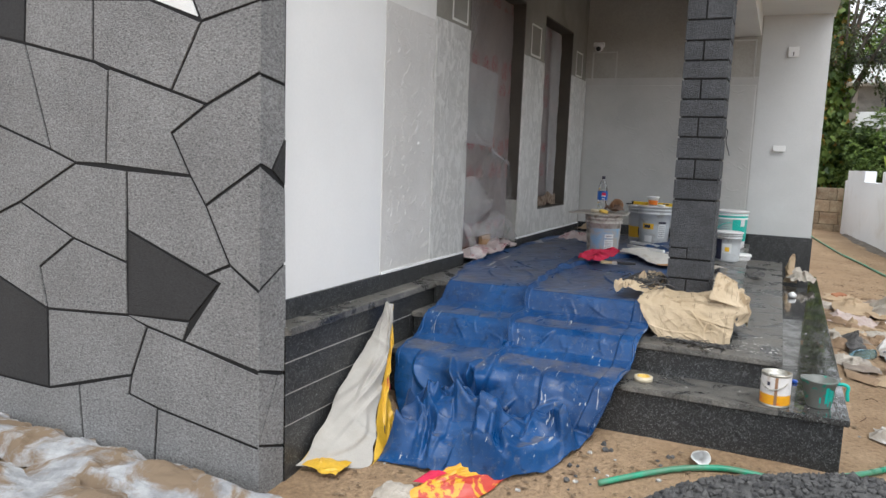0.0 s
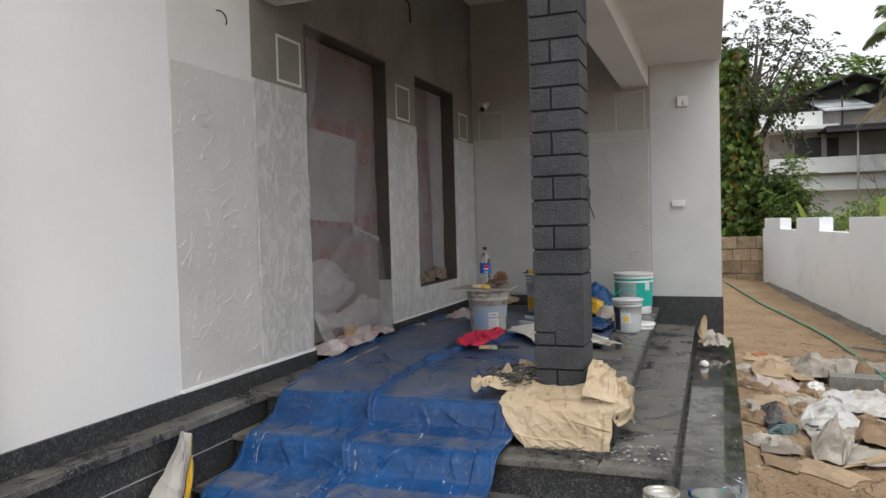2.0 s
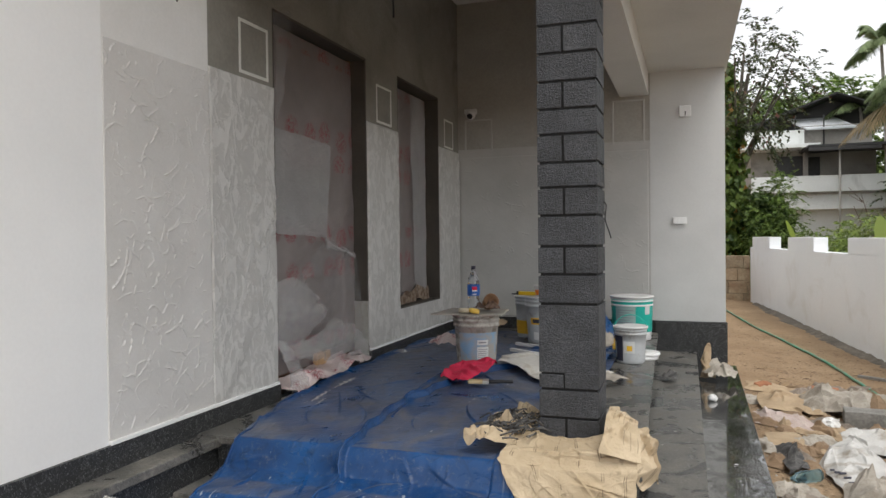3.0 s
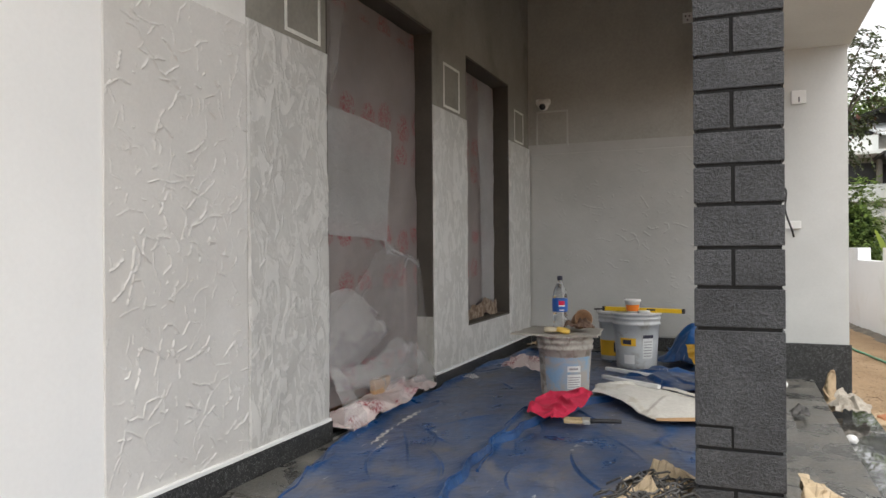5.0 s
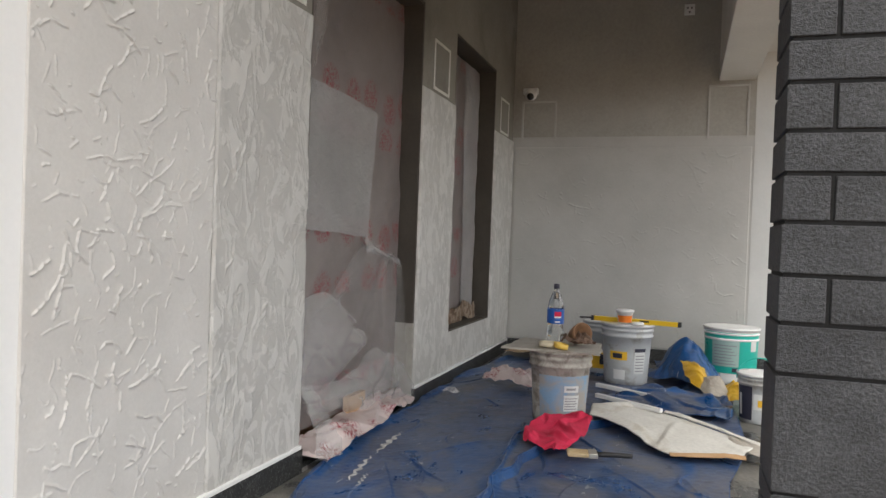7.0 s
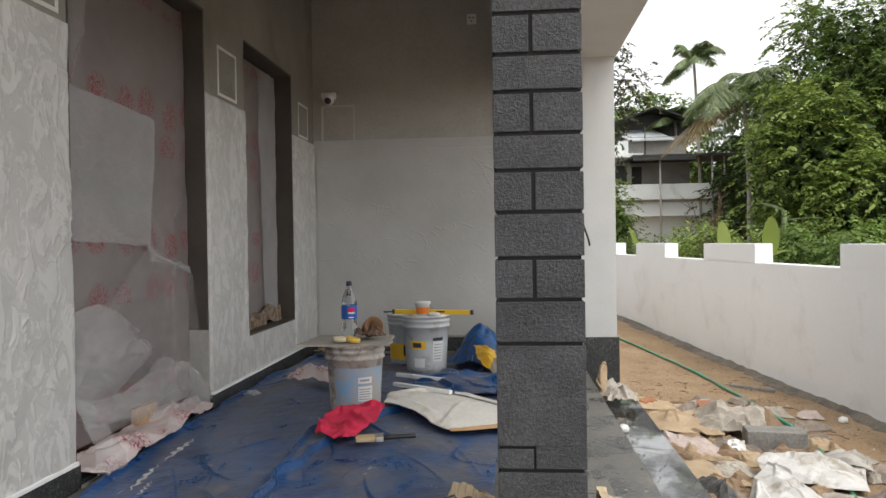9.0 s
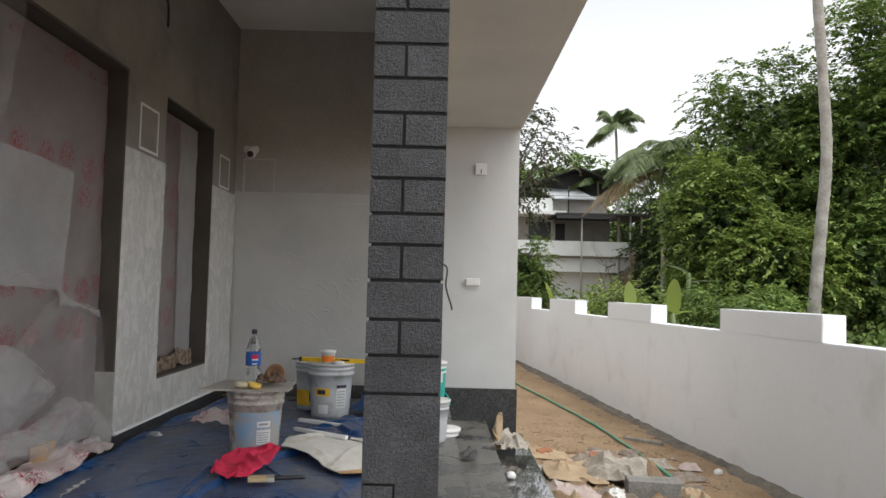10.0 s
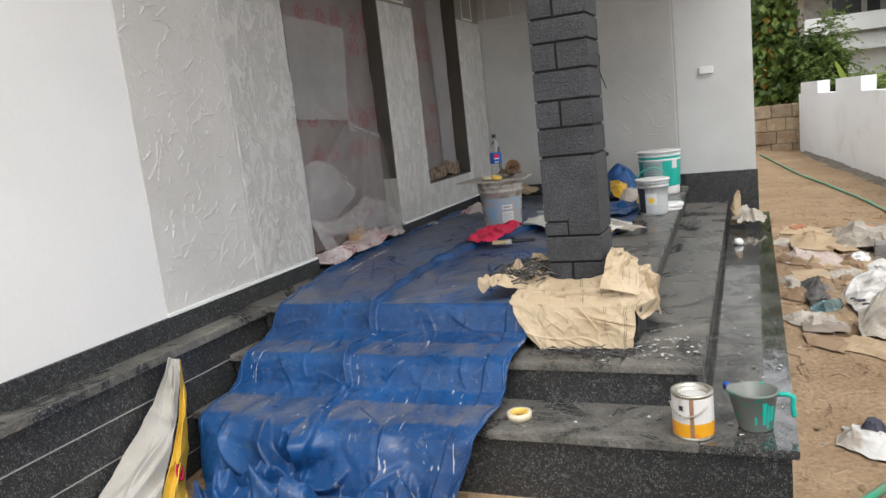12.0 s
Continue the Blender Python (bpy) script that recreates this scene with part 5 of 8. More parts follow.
def on_pail(p, name, a0, a1, z0, z1, material, lift=0.0014, label=""):
    ob, r0, r1, h = p
    bm = bmesh.new()
    patch_on(bm, r0, r1, h, a0, a1, z0 * h, z1 * h, lift)
    if name.startswith("print"):
        plates = [c for c in ob.children if c.name.split(".")[0] in ("label", "sticker", "band")]
        ob = plates[-1] if plates else ob
    return part(name, bm, material, ob, label, True)


# ---- pails and what stands on them ----
def build_pails():
    p = pail("paint_pail", "cement-crusted twenty-litre pail with a faded blue label", (0.79, 1.79, FLOOR + 0.012), 0.128, 0.152, 0.355, PAIL_CEMENT, PAIL_CEMENT)
    on_pail(p, "label", -125, -8, 0.06, 0.68, LABEL_BLUE, label="faded blue label")
    on_pail(p, "sticker", -72, -40, 0.2, 0.42, LABEL_GREY, 0.003)
    on_pail(p, "sticker", -72, -42, 0.46, 0.55, LABEL_GREY, 0.003)
    for i in range(5):
        on_pail(p, "print_line", -70, -43 - 3 * (i % 2), 0.225 + 0.036 * i, 0.238 + 0.036 * i, INK_GREY, 0.0038)
    on_pail(p, "print_line", -68, -48, 0.49, 0.52, INK_GREY, 0.0038)

    q = pail("paint_pail", "white twenty-litre paint pail with lid and small labels", (1.03, 2.98, FLOOR + 0.012), 0.135, 0.16, 0.385, PAIL_WHITE, PLASTIC_WHITE)
    on_pail(q, "label", -128, -84, 0.42, 0.56, LABEL_YELLOW)
    on_pail(q, "print_block", -120, -96, 0.45, 0.53, INK, 0.0025)
    on_pail(q, "label", -66, -36, 0.2, 0.62, LABEL_GREY)
    on_pail(q, "print_block", -66, -36, 0.56, 0.62, INK, 0.0025)
    for i in range(6):
        on_pail(q, "print_line", -63, -40, 0.24 + 0.05 * i, 0.255 + 0.05 * i, INK_GREY, 0.0025)
    on_pail(q, "label", -118, -88, 0.1, 0.26, PLASTIC_WHITE)

    s = pail("paint_tub", "small white tub with a yellow and black label", (0.83, 3.3, FLOOR + 0.012), 0.1, 0.115, 0.36, PAIL_WHITE, PLASTIC_WHITE)
    on_pail(s, "label", -160, -20, 0.1, 0.42, LABEL_YELLOW)
    on_pail(s, "print_block", -85, -45, 0.18, 0.38, INK, 0.0025)
    bm = bmesh.new()
    box(bm, (-0.12, -0.012, 0), (0.13, 0.012, 0.012), 0, 0.003)
    stick = finish("stirring_stick", bm, BLACK)
    stick.matrix_world = Matrix.Translation((0.8, 3.3, FLOOR + 0.38)) @ Matrix.Rotation(radians(14), 4, 'Z')
    tagged(stick, "dark stirring stick lying on the small tub", "stick")

    t = pail("paint_pail", "teal and white paint pail with white lid and printed label", (1.69, 3.46, FLOOR), 0.158, 0.172, 0.37, PLASTIC_WHITE, PLASTIC_WHITE)
    on_pail(t, "band", -180, 180, 0.2, 0.93, TEAL, 0.0035, "teal printed band")
    on_pail(t, "label", -136, -76, 0.32, 0.8, plain("label_sage", (0.3, 0.42, 0.39), 0.5), 0.005)
    for i in range(7):
        on_pail(t, "print_line", -130, -82 - 5 * (i % 3), 0.36 + 0.055 * i, 0.375 + 0.055 * i, INK_GREY, 0.006)
    on_pail(t, "print_block", -90, -70, 0.23, 0.3, INK, 0.005)
    on_pail(t, "label", -48, -30, 0.6, 0.82, LABEL_GREY, 0.005)

    w = pail("paint_pail", "ten-litre white pail with dark label and raised green handle", (1.765, 2.28, FLOOR), 0.095, 0.108, 0.255, PAIL_WHITE, PLASTIC_WHITE, handle=(0.02, 0.11))
    on_pail(w, "label", -170, -116, 0.08, 0.76, INK)
    on_pail(w, "print_block", -160, -150, 0.16, 0.6, LABEL_GREY, 0.003)
    on_pail(w, "label", -112, -70, 0.3, 0.62, LABEL_GREY)
    on_pail(w, "print_block", -100, -80, 0.36, 0.5, LABEL_YELLOW, 0.003)
    lid = bmesh.new()
    lathe(lid, [(0, 0), (0.1, 0), (0.105, 0.004), (0.105, 0.022), (0.098, 0.025), (0, 0.025)], 32)
    for k in range(2):
        ob = finish("pail_lid", lid.copy(), PLASTIC_WHITE)
        ob.matrix_world = Matrix.Translation((1.84 + 0.012 * k, 2.46, FLOOR + 0.026 * k))
        tagged(ob, "white plastic pail lid lying on the porch floor", "lid", group="lids")
    lid.free()

    # the board on the first pail and its clutter
    bz = FLOOR + 0.012 + 0.355 + 0.004
    bd = sheet("board", (0.52, 1.63, bz), (1.0, 1.64, bz), (0.97, 1.98, bz + 0.006), (0.56, 2.0, bz + 0.004), 0.004, 61, GREY_BOARD, 24, 18, 8, 0, 0.012, thick=0.009)
    tagged(bd, "flat grey cement-stained board lying on the pail", "board")
    bz += 0.012
    b = thing("drink_bottle", "nearly empty clear plastic drink bottle with blue label", "bottle", Matrix.Translation((0.735, 1.92, bz)))
    bm = bmesh.new()
    lathe(bm, [(0, 0.004), (0.028, 0.0), (0.042, 0.012), (0.043, 0.05), (0.04, 0.085), (0.043, 0.1), (0.043, 0.17), (0.041, 0.19), (0.034, 0.22), (0.022, 0.25), (0.0135, 0.268), (0.0135, 0.285), (0, 0.285)], 28)
    part("bottle", bm, PET, b)
    bm = bmesh.new()
    lathe(bm, [(0, 0.278), (0.0155, 0.278), (0.0155, 0.3), (0.014, 0.303), (0, 0.303)], 20)
    part("cap", bm, INK, b, "dark blue cap")
    bm = bmesh.new()
    patch_on(bm, 0.0432, 0.0432, 1, -180, 180, 0.098, 0.172, n=36)
    lb = part("label", bm, plain("bottle_label_blue", (0.012, 0.09, 0.36), 0.35), b, "blue printed label", True)
    for a, c, z0, z1, mt in ((-88, -42, 0.136, 0.16, RED_CLOTH), (-88, -42, 0.128, 0.136, PLASTIC_WHITE), (-86, -44, 0.118, 0.128, plain("roundel_blue", (0.02, 0.12, 0.45), 0.35)), (-84, -48, 0.105, 0.111, PLASTIC_WHITE)):
        bm = bmesh.new()
        patch_on(bm, 0.0446, 0.0446, 1, a, c, z0, z1)
        part("print", bm, mt, lb, "", True)
    pot = thing("coconut_cup", "brown coconut-shell cup lying on its side", "cup", Matrix.Translation((0.86, 1.86, bz + 0.05)) @ Matrix.Rotation(radians(35), 4, 'Z') @ Matrix.Rotation(radians(70), 4, 'X'))
    bm = bmesh.new()
    lathe(bm, [(0, -0.05), (0.028, -0.045), (0.042, -0.02), (0.05, 0.03), (0.053, 0.06), (0.048, 0.062), (0.04, 0.02), (0.0, -0.02)], 26)
    part("shell", bm, CLAY, pot)
    tagged(sheet("rag", (0.79, 1.74, bz), (0.95, 1.73, bz), (0.94, 1.86, bz), (0.8, 1.85, bz), 0.05, 62, RAG_BROWN, 26, 22, 40, 0.01, 0.02), "dark brown crumpled rag on the board", "rag")
    for x, y, r, ry, mt in ((0.735, 1.72, 0.045, 0, CREAM), (0.8, 1.7, 0.036, 12, YELLOW_TAPE)):
        bm = bmesh.new()
        lathe(bm, [(r * 0.68, 0), (r, 0), (r, 0.022), (r * 0.68, 0.022), (r * 0.68, 0)], 30)
        ob = finish("tape_roll", bm, mt)
        ob.matrix_world = Matrix.Translation((x, y, bz + 0.002)) @ Matrix.Rotation(radians(ry), 4, 'Y')
        tagged(ob, "roll of cream masking tape on the board", "tape", group="tape rolls")

    # on the second pail
    z2 = FLOOR + 0.012 + 0.385 + 0.004
    lv = thing("spirit_level", "yellow spirit level lying across the pail", "tool", Matrix.Translation((1.08, 2.93, z2)) @ Matrix.Rotation(radians(-10), 4, 'Z'))
    part("bar", bm_box((-0.27, -0.011, 0), (0.27, 0.011, 0.03), 0.003), LEVEL_YELLOW, lv)
    for e in (-1, 1):
        part("end_cap", bm_box((e * 0.276 - 0.01, -0.013, -0.001), (e * 0.276 + 0.01, 0.013, 0.032), 0.003), BLACK, lv, "black end cap")
    part("vial", bm_box((0.03, -0.0125, 0.012), (0.09, -0.010, 0.024), 0.001), BLACK, lv)
    c = thing("plastic_tub", "small white tub with orange print on the pail", "tub", Matrix.Translation((1.02, 2.87, z2)))
    bm = bmesh.new()
    lathe(bm, [(0, 0), (0.04, 0), (0.05, 0.075), (0.056, 0.077), (0.056, 0.09), (0.05, 0.092), (0, 0.09)], 28)
    part("body", bm, PLASTIC_WHITE, c)
    bm = bmesh.new()
    patch_on(bm, 0.04, 0.05, 0.075, -150, -20, 0.012, 0.055, 0.0015)
    part("label", bm, ORANGE, c, "orange print", True)
    bm = bmesh.new()
    lathe(bm, [(0, 0), (0.04, 0), (0.042, 0.008), (0.038, 0.018), (0, 0.018)], 24)
    ob = finish("plastic_disc", bm, PLASTIC_WHITE)
    ob.matrix_world = Matrix.Translation((1.1, 2.84, z2))
    tagged(ob, "small white plastic lid on the pail", "lid")


build_pails()


def lumpy(name, at, size, seed, material, amp=0.25, scale=3.0, label="", category="", turn=0.0, sub=4, flat=True):
    bm = bmesh.new()
    bmesh.ops.create_icosphere(bm, subdivisions=sub, radius=1.0)
    rng = random.Random(seed)
    off = Vector((rng.uniform(0, 50), rng.uniform(0, 50), rng.uniform(0, 50)))
    rot = Matrix.Rotation(radians(turn), 3, 'Z')
    for v in bm.verts:
        d = v.co.normalized()
        k = 1 + amp * (abs(noise.noise(d * scale + off)) * 2 - 0.5) + 0.4 * amp * noise.noise(d * scale * 3 + off)
        p = Vector((d.x * size[0], d.y * size[1], max(d.z, -0.55) * size[2])) * k
        v.co = rot @ p + Vector(at) + Vector((0, 0, 0.5 * size[2]))
    zmin = min(v.co.z for v in bm.verts)
    for v in bm.verts:
        v.co.z += at[2] - zmin
    ob = finish(name, bm, material, smooth=not flat)
    return tagged(ob, label, category)


# ---- porch floor clutter ----
def build_floor_clutter():
    f = FLOOR + 0.028
    tagged(ribbon("red_cloth", [(0.73, 1.2, f), (0.71, 1.4, f), (0.76, 1.6, f)], [(0.88, 1.05, f), (0.97, 1.3, f), (0.98, 1.6, f + 0.02)], 0.045, 71, RED_CLOTH, (0, 0, 1), 80, 80, 30, 0.022, 0.0, 0.002, spread=1.2, floor=f - 0.006), "crumpled crimson cloth on the tarpaulin", "cloth")
    sh = ribbon("paper_sheet", [(0.93, 2.04, f + 0.02), (1.12, 2.07, f + 0.02), (1.29, 2.0, f + 0.012), (1.5, 1.8, f + 0.012), (1.69, 1.56, f + 0.012)], [(0.95, 1.74, f + 0.03), (1.12, 1.58, f + 0.03), (1.24, 1.38, f + 0.012), (1.34, 1.28, f + 0.012), (1.61, 1.34, f + 0.012)],
                0.014, 72, PAPER_WHITE, (0, 0, 1), 40, 50, 7, 0.015, 0.02, 0.004, floor=f - 0.004)
    tagged(sh, "stiff off-white sheet with brown-taped edge on the tarpaulin", "sheet")
    st = ribbon("edge_strip", [(1.33, 1.275, f + 0.022), (1.47, 1.3, f + 0.024), (1.63, 1.35, f + 0.022)], [(1.335, 1.255, f + 0.014), (1.47, 1.275, f + 0.014), (1.63, 1.325, f + 0.014)], 0.006, 73, RAWWOOD, (0, 0, 1), 8, 40, 3, 0.004, 0, 0.004)
    tagged(st, "narrow brown strip along the pale sheet", "strip")
    st = ribbon("edge_strip", [(1.3, 2.02, f + 0.03), (1.5, 1.83, f + 0.03), (1.72, 1.56, f + 0.026)], [(1.29, 1.995, f + 0.026), (1.485, 1.805, f + 0.026), (1.7, 1.54, f + 0.022)], 0.006, 83, PAPER_WHITE, (0, 0, 1), 8, 40, 3, 0.006, 0, 0.004)
    tagged(st, "rolled pale edge of the stiff sheet", "strip")
    for k, (a, b) in enumerate((((0.93, 2.2), (1.28, 1.97)), ((0.9, 2.5), (1.21, 2.32)))):
        d = Vector((b[0] - a[0], b[1] - a[1]))
        bm = bm_box((0, -0.014, 0), (d.length, 0.014, 0.022), 0.003)
        ob = finish("white_batten", bm, PLASTIC_WHITE)
        ob.matrix_world = Matrix.Translation((a[0], a[1], f + 0.03)) @ Matrix.Rotation(math.atan2(d.y, d.x), 4, 'Z')
        tagged(ob, "white plastic batten lying on the tarpaulin", "batten", group="battens")
    tagged(sheet("paper_sheet", (1.5, 1.6, f), (1.75, 1.35, f), (1.8, 1.5, f), (1.55, 1.75, f), 0.02, 78, NEWS, 20, 20, 12, 0.01, 0.02), "scrap of dirty newspaper behind the column", "paper")
    br = thing("paint_brush", "flat paint brush with pale bristles and black handle", "brush", Matrix.Translation((1.02, 1.12, f + 0.012)) @ Matrix.Rotation(radians(12), 4, 'Z'))
    bm = bmesh.new()
    box(bm, (-0.085, -0.035, 0), (0.0, 0.035, 0.018), 0, 0.006)
    part("bristles", bm, BRISTLE, br, "pale stiff bristles")
    part("ferrule", bm_box((0.0, -0.036, -0.001), (0.035, 0.036, 0.019), 0.003), TIN, br)
    bm = bmesh.new()
    tube(bm, [(0.033, 0, 0.009), (0.06, 0, 0.009), (0.1, 0, 0.01), (0.16, 0, 0.01), (0.175, 0, 0.01)], 0.012, 10, taper=0.75)
    part("handle", bm, BLACK, br, "black handle")
    tagged(sheet("plastic_bag", (0.2, 2.42, f), (0.66, 2.22, f), (0.64, 2.42, f), (0.24, 2.64, f), 0.06, 74, PRINTED_FLOOR, 50, 26, 14, 0.06, 0.03), "pink-white printed plastic bundled on the floor", "plastic sheet")
    tagged(sheet("plastic_strip", (0.1, 2.0, f + 0.01), (0.2, 1.94, f + 0.01), (0.22, 1.98, f + 0.01), (0.12, 2.06, f + 0.01), 0.02, 75, FILM_WHITE, 14, 10, 30, 0.02, 0.01), "curled white plastic strip by the wall", "plastic sheet")
    tagged(sheet("paper_scrap", (0.1, 3.5, f), (0.5, 3.5, f), (0.5, 3.8, f), (0.1, 3.8, f), 0.06, 76, CARD, 30, 20, 12, 0.06, 0.03), "brown paper scraps heaped in the porch corner", "paper")
    bag = thing("yellow_bag", "orange-yellow putty bag with patterned label, half empty", "bag")
    sub = sheet("bag_front", (1.36, 2.86, f + 0.16), (1.42, 2.62, f + 0.06), (1.56, 2.52, f + 0.02), (1.5, 2.84, f + 0.12), 0.03, 77, YELLOW_PRINT, 34, 26, 16, 0.05, 0.01, parent=bag)
    sheet("bag_label", (1.43, 2.68, f + 0.085), (1.5, 2.5, f + 0.03), (1.66, 2.5, f + 0.02), (1.6, 2.74, f + 0.08), 0.025, 79, NEWS, 30, 26, 16, 0.055, 0.01, parent=bag, label="brown and white patterned print")
    sheet("bag_tail", (1.6, 2.66, f + 0.06), (1.62, 2.46, f + 0.01), (1.76, 2.5, f + 0.01), (1.72, 2.7, f + 0.05), 0.04, 80, YELLOW_PRINT, 24, 24, 20, 0.05, 0.01, parent=bag)


build_floor_clutter()


# ---- things on the steps ----
def build_step_things():
    z = STEP1 + 0.001
    can = thing("paint_can", "opened paint tin with white and orange-yellow label", "paint can", Matrix.Translation((2.2, -0.615, z)))
    bm = bmesh.new()
    lathe(bm, [(0, 0), (0.066, 0), (0.068, 0.004), (0.066, 0.007), (0.066, 0.148), (0.069, 0.151), (0.069, 0.158), (0.064, 0.16), (0.055, 0.157), (0.052, 0.15), (0.052, 0.135), (0, 0.133)], 40)
    part("tin", bm, TIN, can)
    for z0, z1, mt, nm in ((0.06, 0.147, CAN_PAPER, "white label"), (0.012, 0.06, ORANGE_YELLOW, "orange-yellow label")):
        bm = bmesh.new()
        patch_on(bm, 0.0665, 0.0665, 1, -85, 268, z0, z1, n=60)
        part("label", bm, mt, can, nm, True)
    bm = bmesh.new()
    patch_on(bm, 0.068, 0.068, 1, -94, -83, 0.012, 0.147, n=4)
    part("drip", bm, CLAY, can, "brown paint drip", True)
    bm = bmesh.new()
    patch_on(bm, 0.068, 0.068, 1, -124, -112, 0.105, 0.122, n=4)
    part("print_mark", bm, INK, can, "", True)
    bm = bmesh.new()
    lathe(bm, [(0, 0.134), (0.051, 0.134), (0.051, 0.137), (0, 0.138)], 30)
    part("paint", bm, LABEL_GREY, can, "grey leftover paint skin")
    bm = bmesh.new()
    pts = []
    for t in np.linspace(0, math.pi, 22):
        a = radians(-160) + t * 1.0
        pts.append((0.073 * math.cos(radians(-165) + t * (118 / 180)), 0.073 * math.sin(radians(-165) + t * (118 / 180)), 0.122 - 0.035 * math.sin(t)))
    tube(bm, pts, 0.003, 8)
    part("handle", bm, TIN, can)

    mug = thing("plastic_mug", "grey plastic mug splashed with green paint", "mug", Matrix.Translation((2.395, -0.53, z)) @ Matrix.Rotation(radians(-8), 4, 'Z'))
    bm = bmesh.new()
    lathe(bm, [(0, 0), (0.052, 0), (0.055, 0.005), (0.07, 0.125), (0.076, 0.128), (0.076, 0.135), (0.068, 0.134), (0.053, 0.012), (0, 0.01)], 36)
    for v in bm.verts:
        if v.co.z > 0.12 and v.co.x < -0.06:
            v.co.x -= 0.016
    part("cup", bm, MUG_GREY, mug)
    for a0, a1, z0, z1 in ((-62, -50, 0.03, 0.11), (-48, -40, 0.015, 0.1), (-38, -24, 0.04, 0.095), (-84, -78, 0.03, 0.06), (-20, -12, 0.03, 0.08)):
        bm = bmesh.new()
        patch_on(bm, 0.0552, 0.07, 0.125, a0, a1, z0, z1, 0.0012, 6)
        part("paint_drip", bm, TEAL, mug, "smeared green paint", True)
    bm = bmesh.new()
    tube(bm, curve_points([(0.068, 0, 0.122), (0.1, 0, 0.125), (0.118, 0, 0.115), (0.116, 0, 0.09), (0.12, 0, 0.05)], 5), 0.0085, 8)
    part("handle", bm, TEAL, mug, "green-painted handle")

    bm = bmesh.new()
    lathe(bm, [(0.033, 0), (0.047, 0), (0.047, 0.024), (0.033, 0.024), (0.033, 0)], 34)
    ob = finish("tape_roll", bm, CREAM)
    ob.matrix_world = Matrix.Translation((1.57, -0.575, z))
    bm = bmesh.new()
    lathe(bm, [(0.031, 0.001), (0.0335, 0.001), (0.0335, 0.0248), (0.031, 0.0248), (0.031, 0.001)], 34)
    bmesh.ops.delete(bm, geom=[f for f in bm.faces if len(f.verts) > 10], context='FACES_ONLY')
    part("core", bm, YELLOW_TAPE, ob, "yellow card core")
    tagged(ob, "cream roll of masking tape lying on the step", "tape", group="tape rolls")
    bm = bmesh.new()
    lathe(bm, [(0, 0), (0.015, 0), (0.015, 0.012), (0.012, 0.014), (0, 0.014)], 18)
    ob = finish("bottle_cap", bm, plain("cap_blue", (0.01, 0.08, 0.4), 0.35))
    ob.matrix_world = Matrix.Translation((2.295, -0.17, z))
    tagged(ob, "blue plastic bottle cap on the step", "cap")
    lumpy("putty_lump", (2.31, 2.68, z), (0.035, 0.035, 0.03), 3, PLASTIC_WHITE, 0.15, 2, "small white putty lump on the step", "lump", sub=3, flat=False)
    tagged(sheet("rag", (1.96, 2.44, STEP2 + 0.002), (2.06, 2.42, STEP2 + 0.002), (2.08, 2.58, STEP2 + 0.002), (1.97, 2.6, STEP2 + 0.002), 0.05, 91, PAINT_SKIN, 24, 24, 34, 0.02, 0.02), "small grey rag crumpled on the step", "rag")
    tagged(sheet("cloth", (2.27, 3.3, z), (2.5, 3.28, z), (2.5, 3.62, z), (2.25, 3.62, z), 0.1, 92, NEWS, 44, 44, 16, 0.06, 0.03), "dirty beige rag heaped at the step end", "rag")
    tagged(sheet("paper_bag", (2.25, 3.52, z), (2.37, 3.48, z), (2.33, 3.6, z + 0.27), (2.29, 3.62, z + 0.25), 0.04, 93, CARD, 24, 34, 18, 0.04, 0.02), "crumpled brown paper bag standing against the wall", "paper")
    # paint chips scattered over the steps
    bm = bmesh.new()
    rng = random.Random(17)
    for k in range(260):
        if k % 2:
            x, y, zz = rng.gauss(2.0, 0.13), rng.gauss(-0.22, 0.1), STEP2
        else:
            x, y, zz = rng.uniform(1.5, 2.5), rng.uniform(-0.7, 1.2), None
        if zz is None:
            zz = STEP1 if (x > 2.24 or y < -0.45) else (STEP2 if (x > 1.99 or y < -0.17) else None)
        if zz is None or (zz == STEP2 and (y < -0.42 or x > 2.21)):
            continue
        r, a = rng.uniform(0.003, 0.013), rng.uniform(0, 6.28)
        vs = [bm.verts.new((x + r * rng.uniform(0.5, 1.3) * math.cos(a + j * 1.57), y + 0.6 * r * rng.uniform(0.5, 1.3) * math.sin(a + j * 1.57), zz + 0.002 + rng.uniform(0, 0.006))) for j in range(4)]
        bm.faces.new(vs)
    tagged(finish("paint_chips", bm, CHIPS), "scattered paint chips and plaster flakes on the steps", "debris", kind="stuff")


build_step_things()


